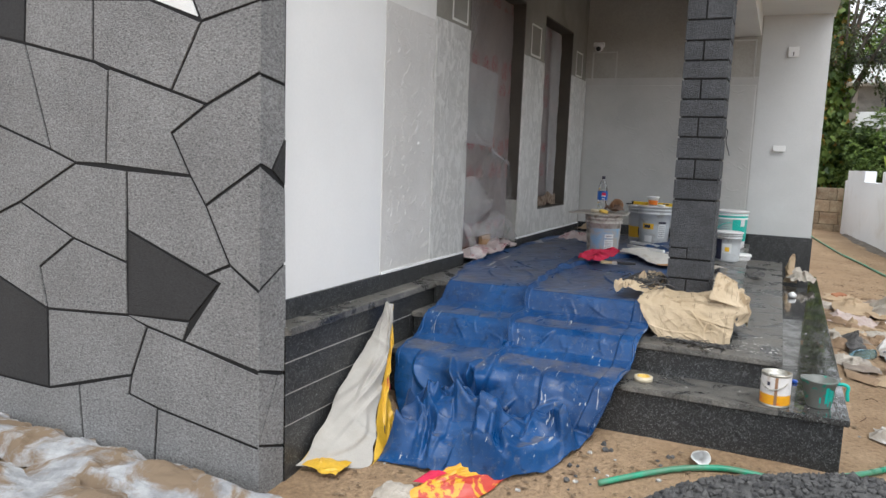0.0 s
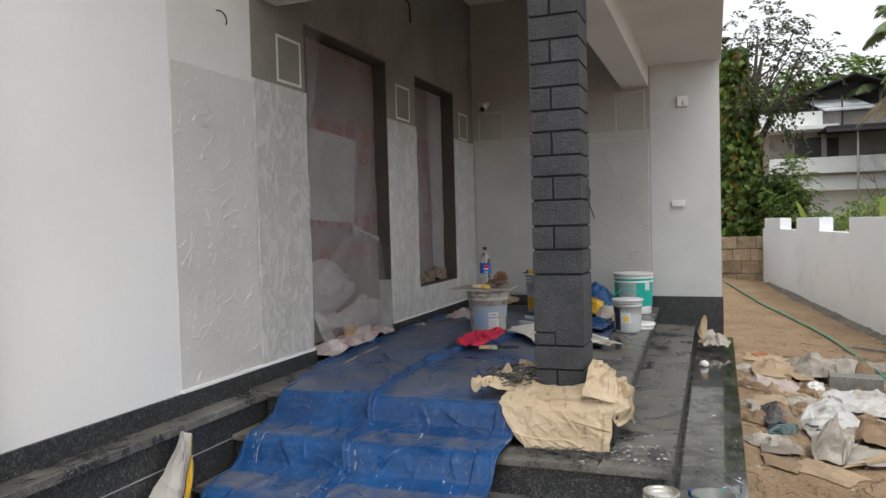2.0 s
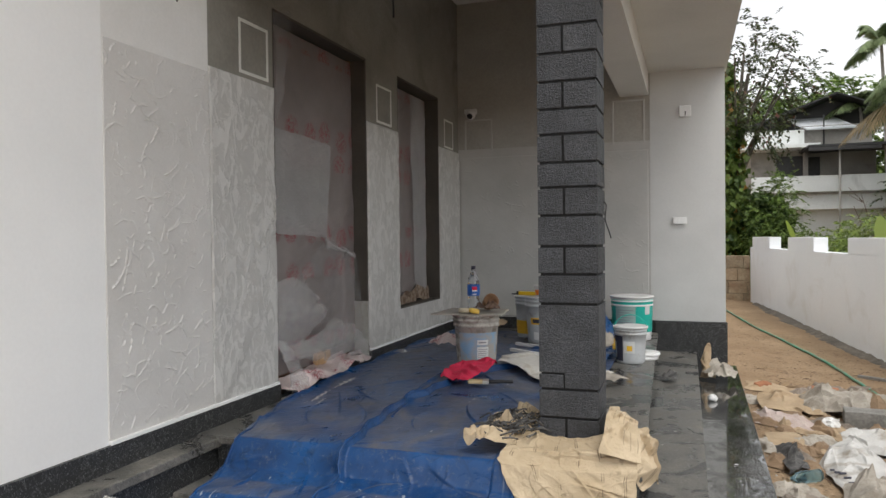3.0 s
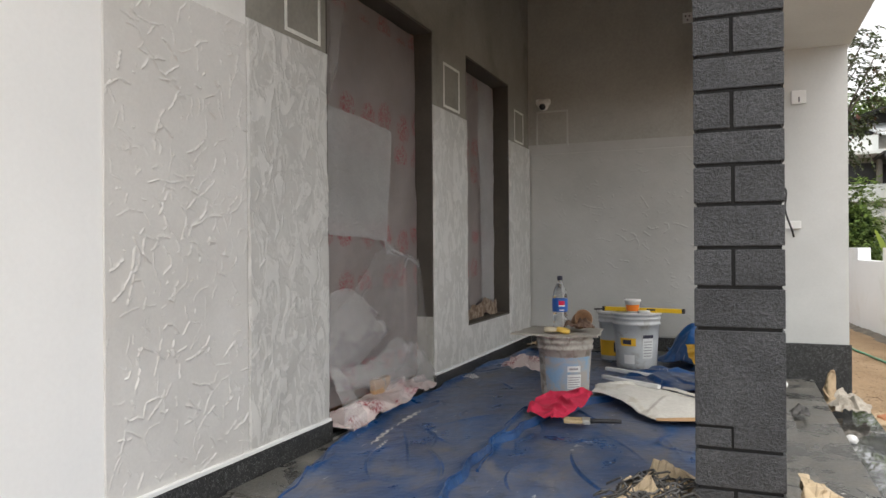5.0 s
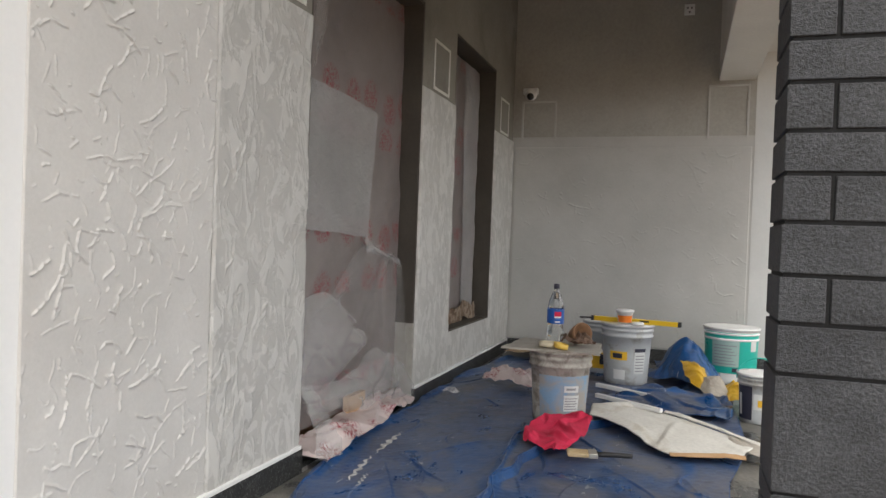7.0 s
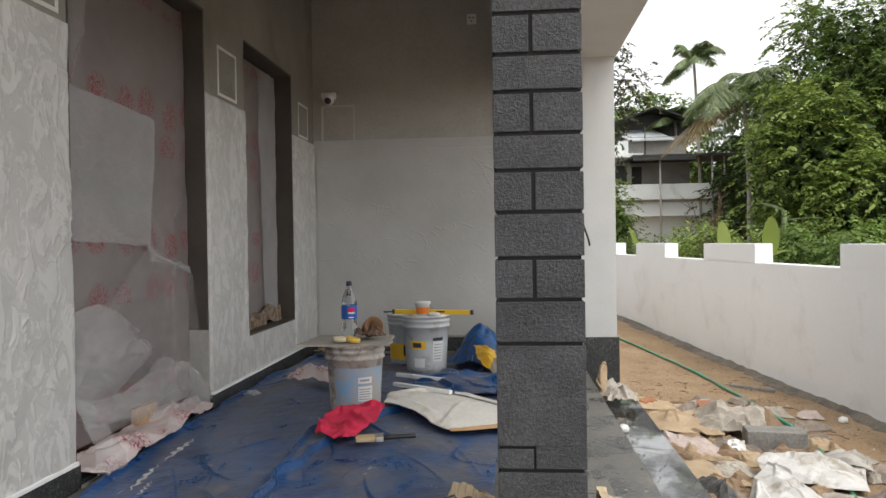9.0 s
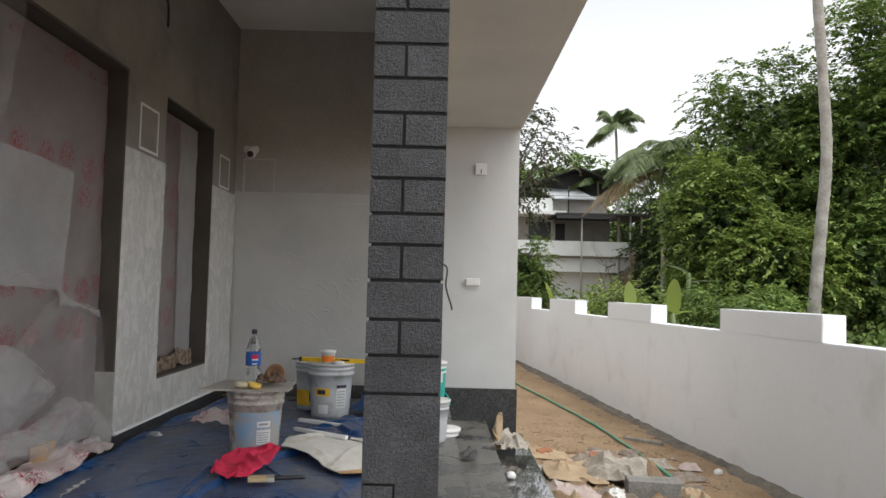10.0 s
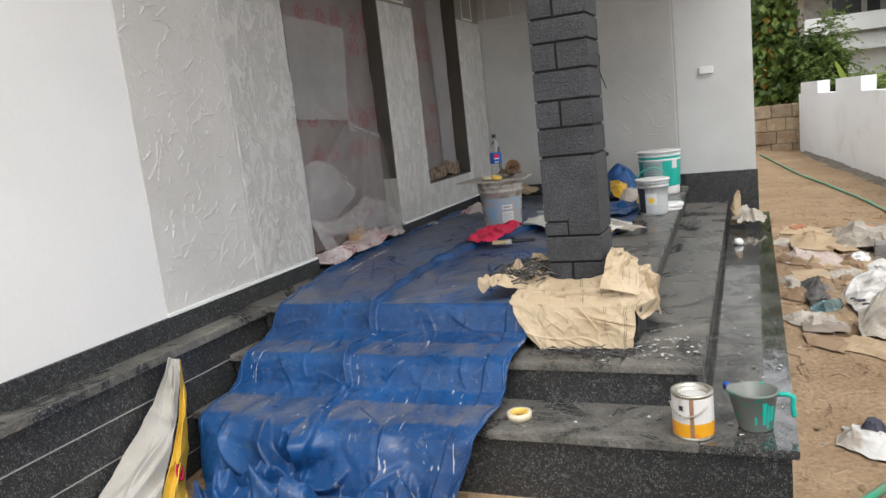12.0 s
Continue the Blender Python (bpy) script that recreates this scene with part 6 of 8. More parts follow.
# ---- brown paper round the column foot ----
def build_column_paper():
    n, m = 130, 110
    u, v = np.meshgrid(np.linspace(0, 1, n), np.linspace(0, 1, m))
    # profile from the column face out over the lip and down to the tread
    prof = np.array([(0.015, 0.61), (-0.03, 0.605), (-0.1, 0.585), (-0.165, 0.565), (-0.195, 0.54), (-0.215, 0.49), (-0.235, 0.42), (-0.255, 0.372)])
    k = np.linspace(0, 1, len(prof))
    Y, Z = np.interp(v, k, prof[:, 0]), np.interp(v, k, prof[:, 1])
    left = np.interp(v, [0, 0.25, 0.5, 0.75, 1], [1.52, 1.46, 1.45, 1.5, 1.59])
    right = np.interp(v, [0, 0.25, 0.5, 0.75, 1], [1.85, 1.93, 1.975, 1.975, 1.96])
    X = left + (right - left) * u
    X += 0.016 * fbm(v, v * 0, 101, 4, 12) * (2 * np.abs(u - 0.5)) ** 2
    U, V = u * 0.5, v * 0.45
    d = 0.012 * crumple(U, V, 102, 16, 3) + 0.016 * facets(U, V, 112, 0.11) + 0.008 * facets(U, V, 113, 0.045)
    d = d + creases(U, V, 114, 16, (0, 0.5, 0, 0.45), 0.3, 0.013, 0.007, 1.4, 0.5) + creases(U, V, 115, 40, (0, 0.5, 0, 0.45), 0.12, 0.008, 0.005, 0.6, 1.5)
    Y = Y - d * np.where(v > 0.45, 0.95, 0.25) - 0.03 * (0.4 - u) * v
    Z = Z + d * np.where(v > 0.45, 0.15, 0.9) - 0.03 * np.sin(np.pi * u) * (1 - v) * (u < 2)
    Z = np.maximum(Z, np.where(Y < -0.15, STEP2 + 0.004, FLOOR + 0.004))
    ob = grid_mesh("brown_paper", np.stack([X, Y, Z], -1)[::-1], SACKPAPER, thick=0.002, uv=True, smooth=False)
    tagged(ob, "creased brown cement-bag paper draped round the column foot", "paper")
    tagged(ribbon("newspaper", [(1.83, -0.16, 0.585), (1.83, 0.0, 0.62), (1.83, 0.12, 0.66), (1.83, 0.26, 0.6)], [(1.97, -0.14, 0.45), (2.0, 0.0, 0.42), (2.02, 0.12, 0.4), (2.0, 0.22, 0.4)], 0.05, 103, SACKPAPER, (0.5, -0.3, 0.8), 70, 70, 26, 0.05, 0.05, 0.0015, spread=1.3, smooth=False), "crumpled printed paper against the column side", "paper")
    tagged(ribbon("newspaper", [(1.83, -0.19, 0.6), (1.84, -0.08, 0.7), (1.85, 0.05, 0.72)], [(1.985, -0.18, 0.57), (1.96, -0.06, 0.66), (1.95, 0.08, 0.66)], 0.02, 104, SACKPAPER, (0.2, -0.7, 0.6), 40, 50, 10, 0.025, 0.0, 0.0015, spread=1.2, smooth=False), "folded brown paper flap standing beside the column", "paper")
    tagged(ribbon("brown_paper", [(1.3, -0.16, FLOOR + 0.03), (1.32, 0.0, FLOOR + 0.03), (1.36, 0.16, FLOOR + 0.04)], [(1.5, -0.12, FLOOR + 0.04), (1.54, 0.05, FLOOR + 0.05), (1.55, 0.2, FLOOR + 0.05)], 0.05, 105, SACKPAPER, (0, -0.3, 1), 60, 60, 20, 0.05, 0.02, 0.0015, spread=1.3, smooth=False, floor=FLOOR + 0.03), "torn brown paper crumpled on the tarpaulin", "paper")
    tagged(ribbon("brown_paper", [(1.42, 0.2, FLOOR + 0.03), (1.4, 0.3, FLOOR + 0.04), (1.43, 0.42, FLOOR + 0.04)], [(1.55, 0.16, FLOOR + 0.06), (1.55, 0.28, FLOOR + 0.07), (1.55, 0.4, FLOOR + 0.04)], 0.03, 107, SACKPAPER, (0, -0.3, 1), 36, 40, 14, 0.025, 0.03, 0.0015, spread=1.3, smooth=False, floor=FLOOR + 0.03), "brown paper piece stuffed behind the column foot", "paper")
    bm = bmesh.new()
    rng = random.Random(24)
    for k in range(150):
        x, y = rng.gauss(1.46, 0.045), rng.gauss(0.0, 0.07)
        a, L = rng.uniform(0, 3.1), rng.uniform(0.03, 0.11)
        z = FLOOR + 0.1 + rng.uniform(-0.01, 0.035)
        tube(bm, [(x, y, z), (x + L * 0.5 * math.cos(a), y + L * 0.5 * math.sin(a), z + rng.uniform(0.0, 0.02)), (x + L * math.cos(a + 0.4), y + L * math.sin(a + 0.4), z - 0.012)], 0.0035, 4)
    tagged(finish("paper_shreds", bm, PAINT_SKIN), "dark tangled paint-skin shreds on the torn paper", "debris", kind="stuff")
    # dark shreds along the paper's lower edge
    bm = bmesh.new()
    rng = random.Random(23)
    for k in range(120):
        x, y = rng.uniform(1.55, 1.96), -0.31 + rng.gauss(0, 0.025)
        a, L = rng.uniform(-0.6, 0.6), rng.uniform(0.015, 0.06)
        z = STEP2 + rng.uniform(0.003, 0.02)
        tube(bm, [(x, y, z), (x + L * 0.5 * math.cos(a), y + L * 0.5 * math.sin(a), z + 0.008), (x + L * math.cos(a), y + L * math.sin(a), z - 0.002)], 0.002, 4)
    tagged(finish("paper_shreds", bm, PAINT_SKIN), "dark shreds of paint skin along the paper edge", "debris", kind="stuff")


def sack_paper():
    m, nt, b = graph("cement_bag_paper", 0.8)
    w = place_node(nt)
    col = mix(nt, ramp(nt, noise_node(nt, w, 6, 5, 0.6), 0.35, 0.65), (0.45, 0.35, 0.225), (0.56, 0.45, 0.31))
    uv = nt.nodes.new("ShaderNodeUVMap")
    sep = nt.nodes.new("ShaderNodeSeparateXYZ")
    nt.links.new(uv.outputs[0], sep.inputs[0])
    value = sep.outputs[0]
    for op, k in (('MULTIPLY', 6.0), ('FRACT', 0.0), ('SUBTRACT', 0.5), ('ABSOLUTE', 0.0), ('SUBTRACT', 0.05), ('ABSOLUTE', 0.0)):
        node = nt.nodes.new("ShaderNodeMath")
        node.operation = op
        node.inputs[1].default_value = k
        nt.links.new(value, node.inputs[0])
        value = node.outputs[0]
    strokes = ramp(nt, value, 0.012, 0.026, (0.85,) * 3, (0,) * 3)
    broken = ramp(nt, noise_node(nt, w, 13, 2, 0.5), 0.5, 0.54)
    col = mix(nt, mix(nt, 1.0, strokes, broken, 'MULTIPLY'), col, (0.12, 0.085, 0.05))
    col = mix(nt, ramp(nt, noise_node(nt, w, 17, 4, 0.6), 0.62, 0.7, (0,) * 3, (0.6,) * 3), col, (0.22, 0.17, 0.11))
    nt.links.new(col, b.inputs["Base Color"])
    bump(nt, b, noise_node(nt, w, 24, 5, 0.65, 0.8), 0.7, 0.014)
    return m


SACKPAPER = sack_paper()
build_column_paper()


# ---- sack leaning by the steps, printed bag, cup, gravel, hose ----
def build_front_yard():
    sack = thing("empty_sack", "empty grey-white woven sack with yellow printed inside, leaning on the plinth", "sack")
    back_l = [(0.125, -1.6, -0.2), (0.125, -1.25, 0.1), (0.135, -0.96, 0.32), (0.15, -0.84, 0.49)]
    mid = [(0.43, -1.44, -0.21), (0.31, -1.18, 0.0), (0.225, -0.93, 0.25), (0.19, -0.82, 0.48)]
    front_r = [(0.44, -1.2, -0.19), (0.275, -1.005, -0.03), (0.185, -0.85, 0.16), (0.165, -0.8, 0.4)]
    ribbon("sack_back", back_l, mid, 0.02, 111, SACK_GREY, (0.6, -0.6, 0.4), 50, 80, 12, 0.035, 0.03, 0.0015, parent=sack)
    ribbon("sack_front", mid, front_r, 0.015, 113, YELLOW_PRINT, (0.75, -0.2, 0.5), 44, 60, 8, 0.025, 0.015, 0.0015, parent=sack, label="yellow printed inner face")
    sheet("sack_hem", (0.12, -1.6, -0.205), (0.34, -1.6, -0.215), (0.36, -1.48, -0.185), (0.13, -1.52, -0.17), 0.02, 114, YELLOW_PRINT, 24, 14, 14, 0.01, 0.015, parent=sack, label="yellow folded hem")
    facing = Vector((0.9, 0.38, 0.2))
    for k, (a, b) in enumerate((((0.268, -1.03, 0.08), 0.035), ((0.3, -1.11, -0.03), 0.035), ((0.35, -1.2, -0.11), 0.03))):
        bm = bmesh.new()
        lathe(bm, [(b * 0.6, 0), (b, 0), (b, 0.003), (b * 0.6, 0.003), (b * 0.6, 0)], 22)
        bm.transform(Matrix.Translation(Vector(a) + 0.022 * facing) @ facing.to_track_quat('Z', 'Y').to_matrix().to_4x4())
        part("printed_ring", bm, (RED_CLOTH, INK, INK)[k], sack, "printed ring mark")
    tagged(sheet("printed_bag", (0.68, -1.62, 0.012), (1.02, -1.5, 0.012), (1.12, -1.22, 0.012), (0.8, -1.36, 0.012), 0.04, 115, PRINT_BAG, 50, 40, 12, 0.02, 0.03, rest=True), "flattened yellow and red printed plastic bag on the soil", "bag")
    tagged(sheet("paper_scrap", (0.72, -1.55, 0.05), (0.82, -1.52, 0.05), (0.85, -1.42, 0.055), (0.76, -1.44, 0.05), 0.012, 116, RED_CLOTH, 12, 12, 20, 0.01, 0.01, rest=True), "red printed scrap on the yellow bag", "scrap")
    tagged(sheet("paper_scrap", (0.55, -1.68, 0.01), (0.75, -1.66, 0.01), (0.76, -1.52, 0.01), (0.58, -1.55, 0.01), 0.03, 117, NEWS, 24, 20, 20, 0.02, 0.03, rest=True), "crumpled white paper scrap on the soil", "scrap")
    # spilt putty and wrappers along the stone wall
    for k, (x0, x1, y0, y1) in enumerate(((-1.9, -0.75, -2.25, -1.9), (-1.0, 0.05, -2.3, -1.92), (-0.35, 0.3, -2.15, -1.93), (-1.7, -0.6, -2.7, -2.3), (-0.7, 0.2, -2.7, -2.25))):
        tagged(sheet("putty_spill", (x0, y0, 0.008), (x1, y0 + 0.05, 0.008), (x1, y1, 0.05), (x0, y1, 0.06), 0.05, 120 + k, LIME, 60, 30, 11, 0.02, 0.05, rest=True), "white putty and wrapper litter along the wall foot", "litter", group="putty litter")
    tagged(sheet("cardboard_piece", (-1.75, -2.7, 0.05), (-1.2, -2.75, 0.06), (-1.1, -2.4, 0.08), (-1.6, -2.35, 0.08), 0.03, 127, CARD, 30, 24, 9, 0.03, 0.03, rest=True), "wet brown cardboard scrap on the putty litter", "cardboard")
    c = thing("paper_cup", "crushed white paper cup lying on the soil", "cup", Matrix.Translation((1.9, -0.86, float(ground_z(1.9, -0.86)) + 0.035)) @ Euler((radians(76), radians(8), radians(10))).to_matrix().to_4x4())
    bm = bmesh.new()
    lathe(bm, [(0, -0.045), (0.03, -0.045), (0.043, 0.045), (0.046, 0.047), (0.041, 0.046), (0.028, -0.04), (0, -0.04)], 24)
    for v in bm.verts:
        v.co.y *= 0.75 + 0.15 * math.sin(v.co.x * 60)
    part("cup", bm, PLASTIC_WHITE, c)
    # gravel heap
    n = 60
    gx, gy = np.meshgrid(np.linspace(1.35, 4.1, n), np.linspace(-2.6, -0.92, n))

    def heap(x, y):
        e = np.clip(1 - ((x - 2.75) / 1.25) ** 2 - ((y + 1.75) / 0.82) ** 2, 0, 1)
        return ground_z(x, y) - 0.02 + 0.47 * e ** 0.75 + 0.02 * fbm(x, y, 131, 3, 7) * (e > 0)
    tagged(grid_mesh("gravel_heap", np.stack([gx, gy, heap(gx, gy)], -1), GRAVEL), "heap of dark crushed gravel before the steps", "gravel", kind="stuff")
    rng = np.random.RandomState(9)
    ico = bmesh.new()
    bmesh.ops.create_icosphere(ico, subdivisions=1, radius=1.0)
    base = np.array([v.co[:] for v in ico.verts])
    tri = np.array([[v.index for v in f.verts] for f in ico.faces])
    ico.free()
    V, F, cnt = [], [], 0
    while cnt < 6500:
        x, y = rng.uniform(1.3, 4.1), rng.uniform(-2.65, -0.85)
        inside = 1 - ((x - 2.75) / 1.3) ** 2 - ((y + 1.75) / 0.88) ** 2
        if inside < 0 and rng.rand() > 0.05:
            continue
        r = rng.uniform(0.007, 0.019)
        pts = base * rng.uniform(0.55, 1.25, base.shape) * r * rng.uniform(0.6, 1.3, 3) + (x, y, max(float(heap(x, y)), float(ground_z(x, y))) + 0.3 * r)
        F.append(tri + cnt * len(base))
        V.append(pts)
        cnt += 1
    me = bpy.data.meshes.new("gravel_stones")
    me.from_pydata(np.concatenate(V).tolist(), [], np.concatenate(F).tolist())
    me.materials.append(GRAVEL)
    tagged(new("gravel_stones", me), "loose dark crushed stone chips on the heap", "gravel", kind="stuff")
    # hose
    keys = [(1.5, -1.2), (1.75, -1.02), (2.0, -0.9), (2.3, -0.86), (2.62, -0.62), (2.9, -0.18), (3.1, 0.3), (3.2, 0.62), (3.34, 1.15), (3.48, 1.9), (3.68, 2.9), (3.8, 3.55), (3.8, 4.6), (3.66, 6.2), (3.45, 7.6), (3.1, 9.4), (2.85, 10.9), (2.6, 12.5)]
    pts = curve_points([(x, y, 0) for x, y in keys], 8)
    for p in pts:
        p.z = float(ground_z(p.x, p.y)) + 0.018
        if 1.6 < p.x < 2.9 and p.y < -0.5:
            p.z = max(p.z, float(heap(np.array(p.x), np.array(p.y))) + 0.016)
    bm = bmesh.new()
    tube(bm, pts, 0.0145, 10)
    tagged(finish("garden_hose", bm, HOSE), "long green garden hose snaking over the soil", "hose")


build_front_yard()


# ---- rubbish on the soil beside the porch ----
def build_rubbish():
    def lay(name, label, cat, corners, amp, seed, mat, scale=12, bulge=0.03, nu=40, ragged=0.04, lift=0.008, group=""):
        c = [(x, y, lift) for x, y in corners]
        tagged(sheet(name, *c, amp * 0.6, seed, mat, nu, nu, scale, bulge, ragged, rest=True), label, cat, group)
    def pile(name, label, cat, A, B, amp, seed, mat, folds=14, fold_h=0.03, bulge=0.03, nu=56, nv=56, smooth=False, spread=1.2):
        up = [[(x, y, z + float(ground_z(x, y)) + 0.006) for x, y, z in E] for E in (A, B)]
        base = min(float(ground_z(x, y)) for E in (A, B) for x, y, _ in E)
        return tagged(ribbon(name, up[0], up[1], amp, seed, mat, (0.1, -0.25, 1), nu, nv, folds, fold_h, bulge, 0.0015, smooth=smooth, spread=spread, floor=base - 0.004), label, cat)

    sack = pile("white_sack", "torn white woven sack with printed letters on the soil", "sack", [(2.93, 2.25, 0.0), (3.05, 2.5, 0.06), (3.22, 2.76, 0.1)], [(3.0, 1.7, 0.0), (3.22, 1.72, 0.02), (3.34, 2.1, 0.05)], 0.035, 141, WOVEN, 16, 0.03, 0.04)
    top = np.array([v.co[:] for v in sack.data.vertices])
    for k in range(5):
        x, y = 2.99 + 0.016 * k, 2.07 - 0.055 * k
        z = float(top[np.argmin((top[:, 0] - x) ** 2 + (top[:, 1] - y) ** 2), 2])
        ob = finish("printed_letter", bm_box((-0.02, -0.012, 0), (0.02, 0.012, 0.002)), INK, sack)
        ob.matrix_world = Matrix.Translation((x, y, z + 0.004)) @ Euler((radians(8), radians(-6), radians(-12 + 7 * (k % 3)))).to_matrix().to_4x4()
    pile("white_sack", "white sack end folded over with dirty rim", "sack", [(3.16, 2.6, 0.03), (3.4, 2.52, 0.03), (3.68, 2.45, 0.02)], [(3.16, 2.86, 0.08), (3.45, 2.95, 0.1), (3.8, 2.8, 0.06)], 0.03, 142, WOVEN, 14, 0.04, 0.04)
    pile("white_sack", "soiled grey mouth of the white sack", "sack", [(3.6, 2.78, 0.08), (3.72, 2.72, 0.09), (3.82, 2.7, 0.06)], [(3.62, 3.08, 0.02), (3.78, 3.1, 0.05), (3.92, 3.02, 0.03)], 0.03, 160, SACK_GREY, 10, 0.04, 0.05, 36, 36)
    pile("crumpled_paper", "crumpled stained newspaper bundle on the soil", "paper", [(2.94, 1.3, 0.0), (2.94, 1.5, 0.05), (2.98, 1.7, 0.06)], [(3.1, 1.26, 0.01), (3.17, 1.5, 0.04), (3.22, 1.76, 0.08)], 0.05, 143, NEWS, 18, 0.05, 0.06)
    pile("paper_sheet", "dirty beige bag sheet lying on the soil", "paper", [(3.1, 1.28, 0.01), (3.35, 1.4, 0.01), (3.6, 1.55, 0.03)], [(3.17, 1.66, 0.04), (3.38, 1.76, 0.03), (3.6, 1.82, 0.05)], 0.025, 144, NEWS, 10, 0.025, 0.02)
    pile("crumpled_paper", "crumpled brown paper bag on the sack edge", "paper", [(3.18, 1.7, 0.03), (3.3, 1.64, 0.05), (3.42, 1.62, 0.03)], [(3.36, 2.2, 0.04), (3.48, 2.05, 0.08), (3.58, 1.86, 0.05)], 0.05, 145, CARD_WET, 18, 0.055, 0.05)
    pile("crumpled_paper", "grey crumpled wrapper with dark folds on the soil", "paper", [(3.56, 1.95, 0.02), (3.6, 2.1, 0.05), (3.62, 2.28, 0.04)], [(3.75, 2.0, 0.02), (3.82, 2.2, 0.05), (3.9, 2.45, 0.03)], 0.05, 161, RAG_GREY, 20, 0.06, 0.05)
    pile("paper_bag", "pale cement bag folded open with orange lining", "bag", [(3.5, 1.48, 0.02), (3.47, 1.62, 0.05), (3.48, 1.78, 0.07)], [(3.64, 1.46, 0.03), (3.74, 1.75, 0.1), (3.8, 2.08, 0.08)], 0.05, 162, NEWS, 16, 0.05, 0.04)
    pile("paper_bag", "grey cement bag piece by the hose", "bag", [(3.6, 1.4, 0.0), (3.8, 1.55, 0.03), (4.0, 1.75, 0.02)], [(3.7, 1.75, 0.04), (3.9, 1.95, 0.08), (4.1, 2.2, 0.03)], 0.04, 163, NEWS, 14, 0.045, 0.04)
    pile("paper_strip", "long orange-brown torn bag edge across the heap", "strip", [(3.07, 1.24, 0.01), (3.31, 1.41, 0.03), (3.68, 1.66, 0.06)], [(3.09, 1.27, 0.02), (3.31, 1.45, 0.06), (3.67, 1.72, 0.09)], 0.01, 146, CARD, 4, 0.01, 0.01, 10, 50)
    pile("cardboard_piece", "flat wet brown cardboard on the soil", "cardboard", [(2.66, 1.2, 0.0), (2.66, 1.28, 0.01), (2.65, 1.36, 0.01)], [(2.82, 1.06, 0.0), (2.86, 1.18, 0.015), (2.88, 1.3, 0.0)], 0.008, 147, CARD_WET, 4, 0.012, 0.01, 30, 30)
    pile("paper_scrap", "torn grey paper on the soil", "paper", [(2.66, 1.38, 0.0), (2.66, 1.5, 0.01), (2.66, 1.62, 0.0)], [(2.9, 1.42, 0.0), (2.88, 1.52, 0.02), (2.84, 1.6, 0.0)], 0.02, 148, RAG_GREY, 8, 0.02, 0.01, 36, 36)
    pile("dark_rag", "dark stiff rag edge beside the white sack", "rag", [(2.72, 1.95, 0.0), (2.7, 2.2, 0.02), (2.7, 2.55, 0.0)], [(2.84, 2.0, 0.02), (2.82, 2.25, 0.07), (2.76, 2.56, 0.03)], 0.03, 149, PAINT_SKIN, 10, 0.03, 0.02, 30, 50)
    pile("cardboard_piece", "flat tan cardboard sheet on the soil", "cardboard", [(2.7, 2.5, 0.0), (2.67, 2.7, 0.01), (2.68, 2.94, 0.0)], [(3.06, 2.56, 0.0), (2.98, 2.8, 0.02), (2.9, 3.06, 0.0)], 0.01, 150, CARD, 5, 0.012, 0.01)
    lay("cloth", "dirty pinkish cloth on the soil", "rag", ((2.62, 3.2), (3.05, 3.1), (3.1, 3.5), (2.66, 3.6)), 0.08, 151, RAG_PINK, 14, 0.03)
    pile("cloth", "pale brown crumpled cloth on the soil", "rag", [(2.72, 3.7, 0.0), (2.72, 4.0, 0.03), (2.76, 4.3, 0.0)], [(3.2, 3.65, 0.02), (3.25, 3.95, 0.07), (3.3, 4.25, 0.02)], 0.035, 152, CARD, 16, 0.035, 0.03)
    pile("cloth", "grey and brown rags bundled on the soil", "rag", [(3.05, 3.72, 0.0), (3.05, 4.0, 0.06), (3.12, 4.3, 0.0)], [(3.5, 3.64, 0.02), (3.58, 3.9, 0.1), (3.62, 4.12, 0.02)], 0.06, 153, NEWS, 22, 0.07, 0.07)
    lay("cloth", "faded brown rag on the pile", "rag", ((3.35, 3.95), (3.75, 3.85), (3.8, 4.3), (3.4, 4.45)), 0.14, 154, CARD_WET, 10, 0.06, 50)
    lay("paper_sheet", "dark red-brown board on the rag pile", "board", ((3.2, 4.3), (3.42, 4.22), (3.46, 4.6), (3.24, 4.66)), 0.02, 155, BRICK, 6, 0.02, 20, 0.01, 0.08)
    lay("paper_scrap", "flat brown paper on the soil", "paper", ((2.65, 4.5), (3.1, 4.45), (3.1, 4.9), (2.7, 4.95)), 0.05, 156, CARD, 9, 0.02)
    lay("cloth", "white cloth with dark stain on the soil", "rag", ((2.66, -0.06), (2.92, -0.16), (2.96, 0.06), (2.7, 0.12)), 0.05, 157, WOVEN, 16, 0.03, 36)
    lay("dark_rag", "small navy rag on the white cloth", "rag", ((2.76, 0.0), (2.86, -0.02), (2.87, 0.06), (2.78, 0.08)), 0.04, 158, INK, 20, 0.02, 20, 0.02, 0.05)
    lay("cloth", "small pinkish paper scrap by the wall", "paper", ((4.02, 4.3), (4.2, 4.25), (4.2, 4.45), (4.05, 4.5)), 0.06, 159, RAG_PINK, 16, 0.02, 24)
    rs = random.Random(88)
    mats = (CARD, NEWS, RAG_GREY, CARD_WET, RAG_GREY, NEWS, CARD_WET, CARD)
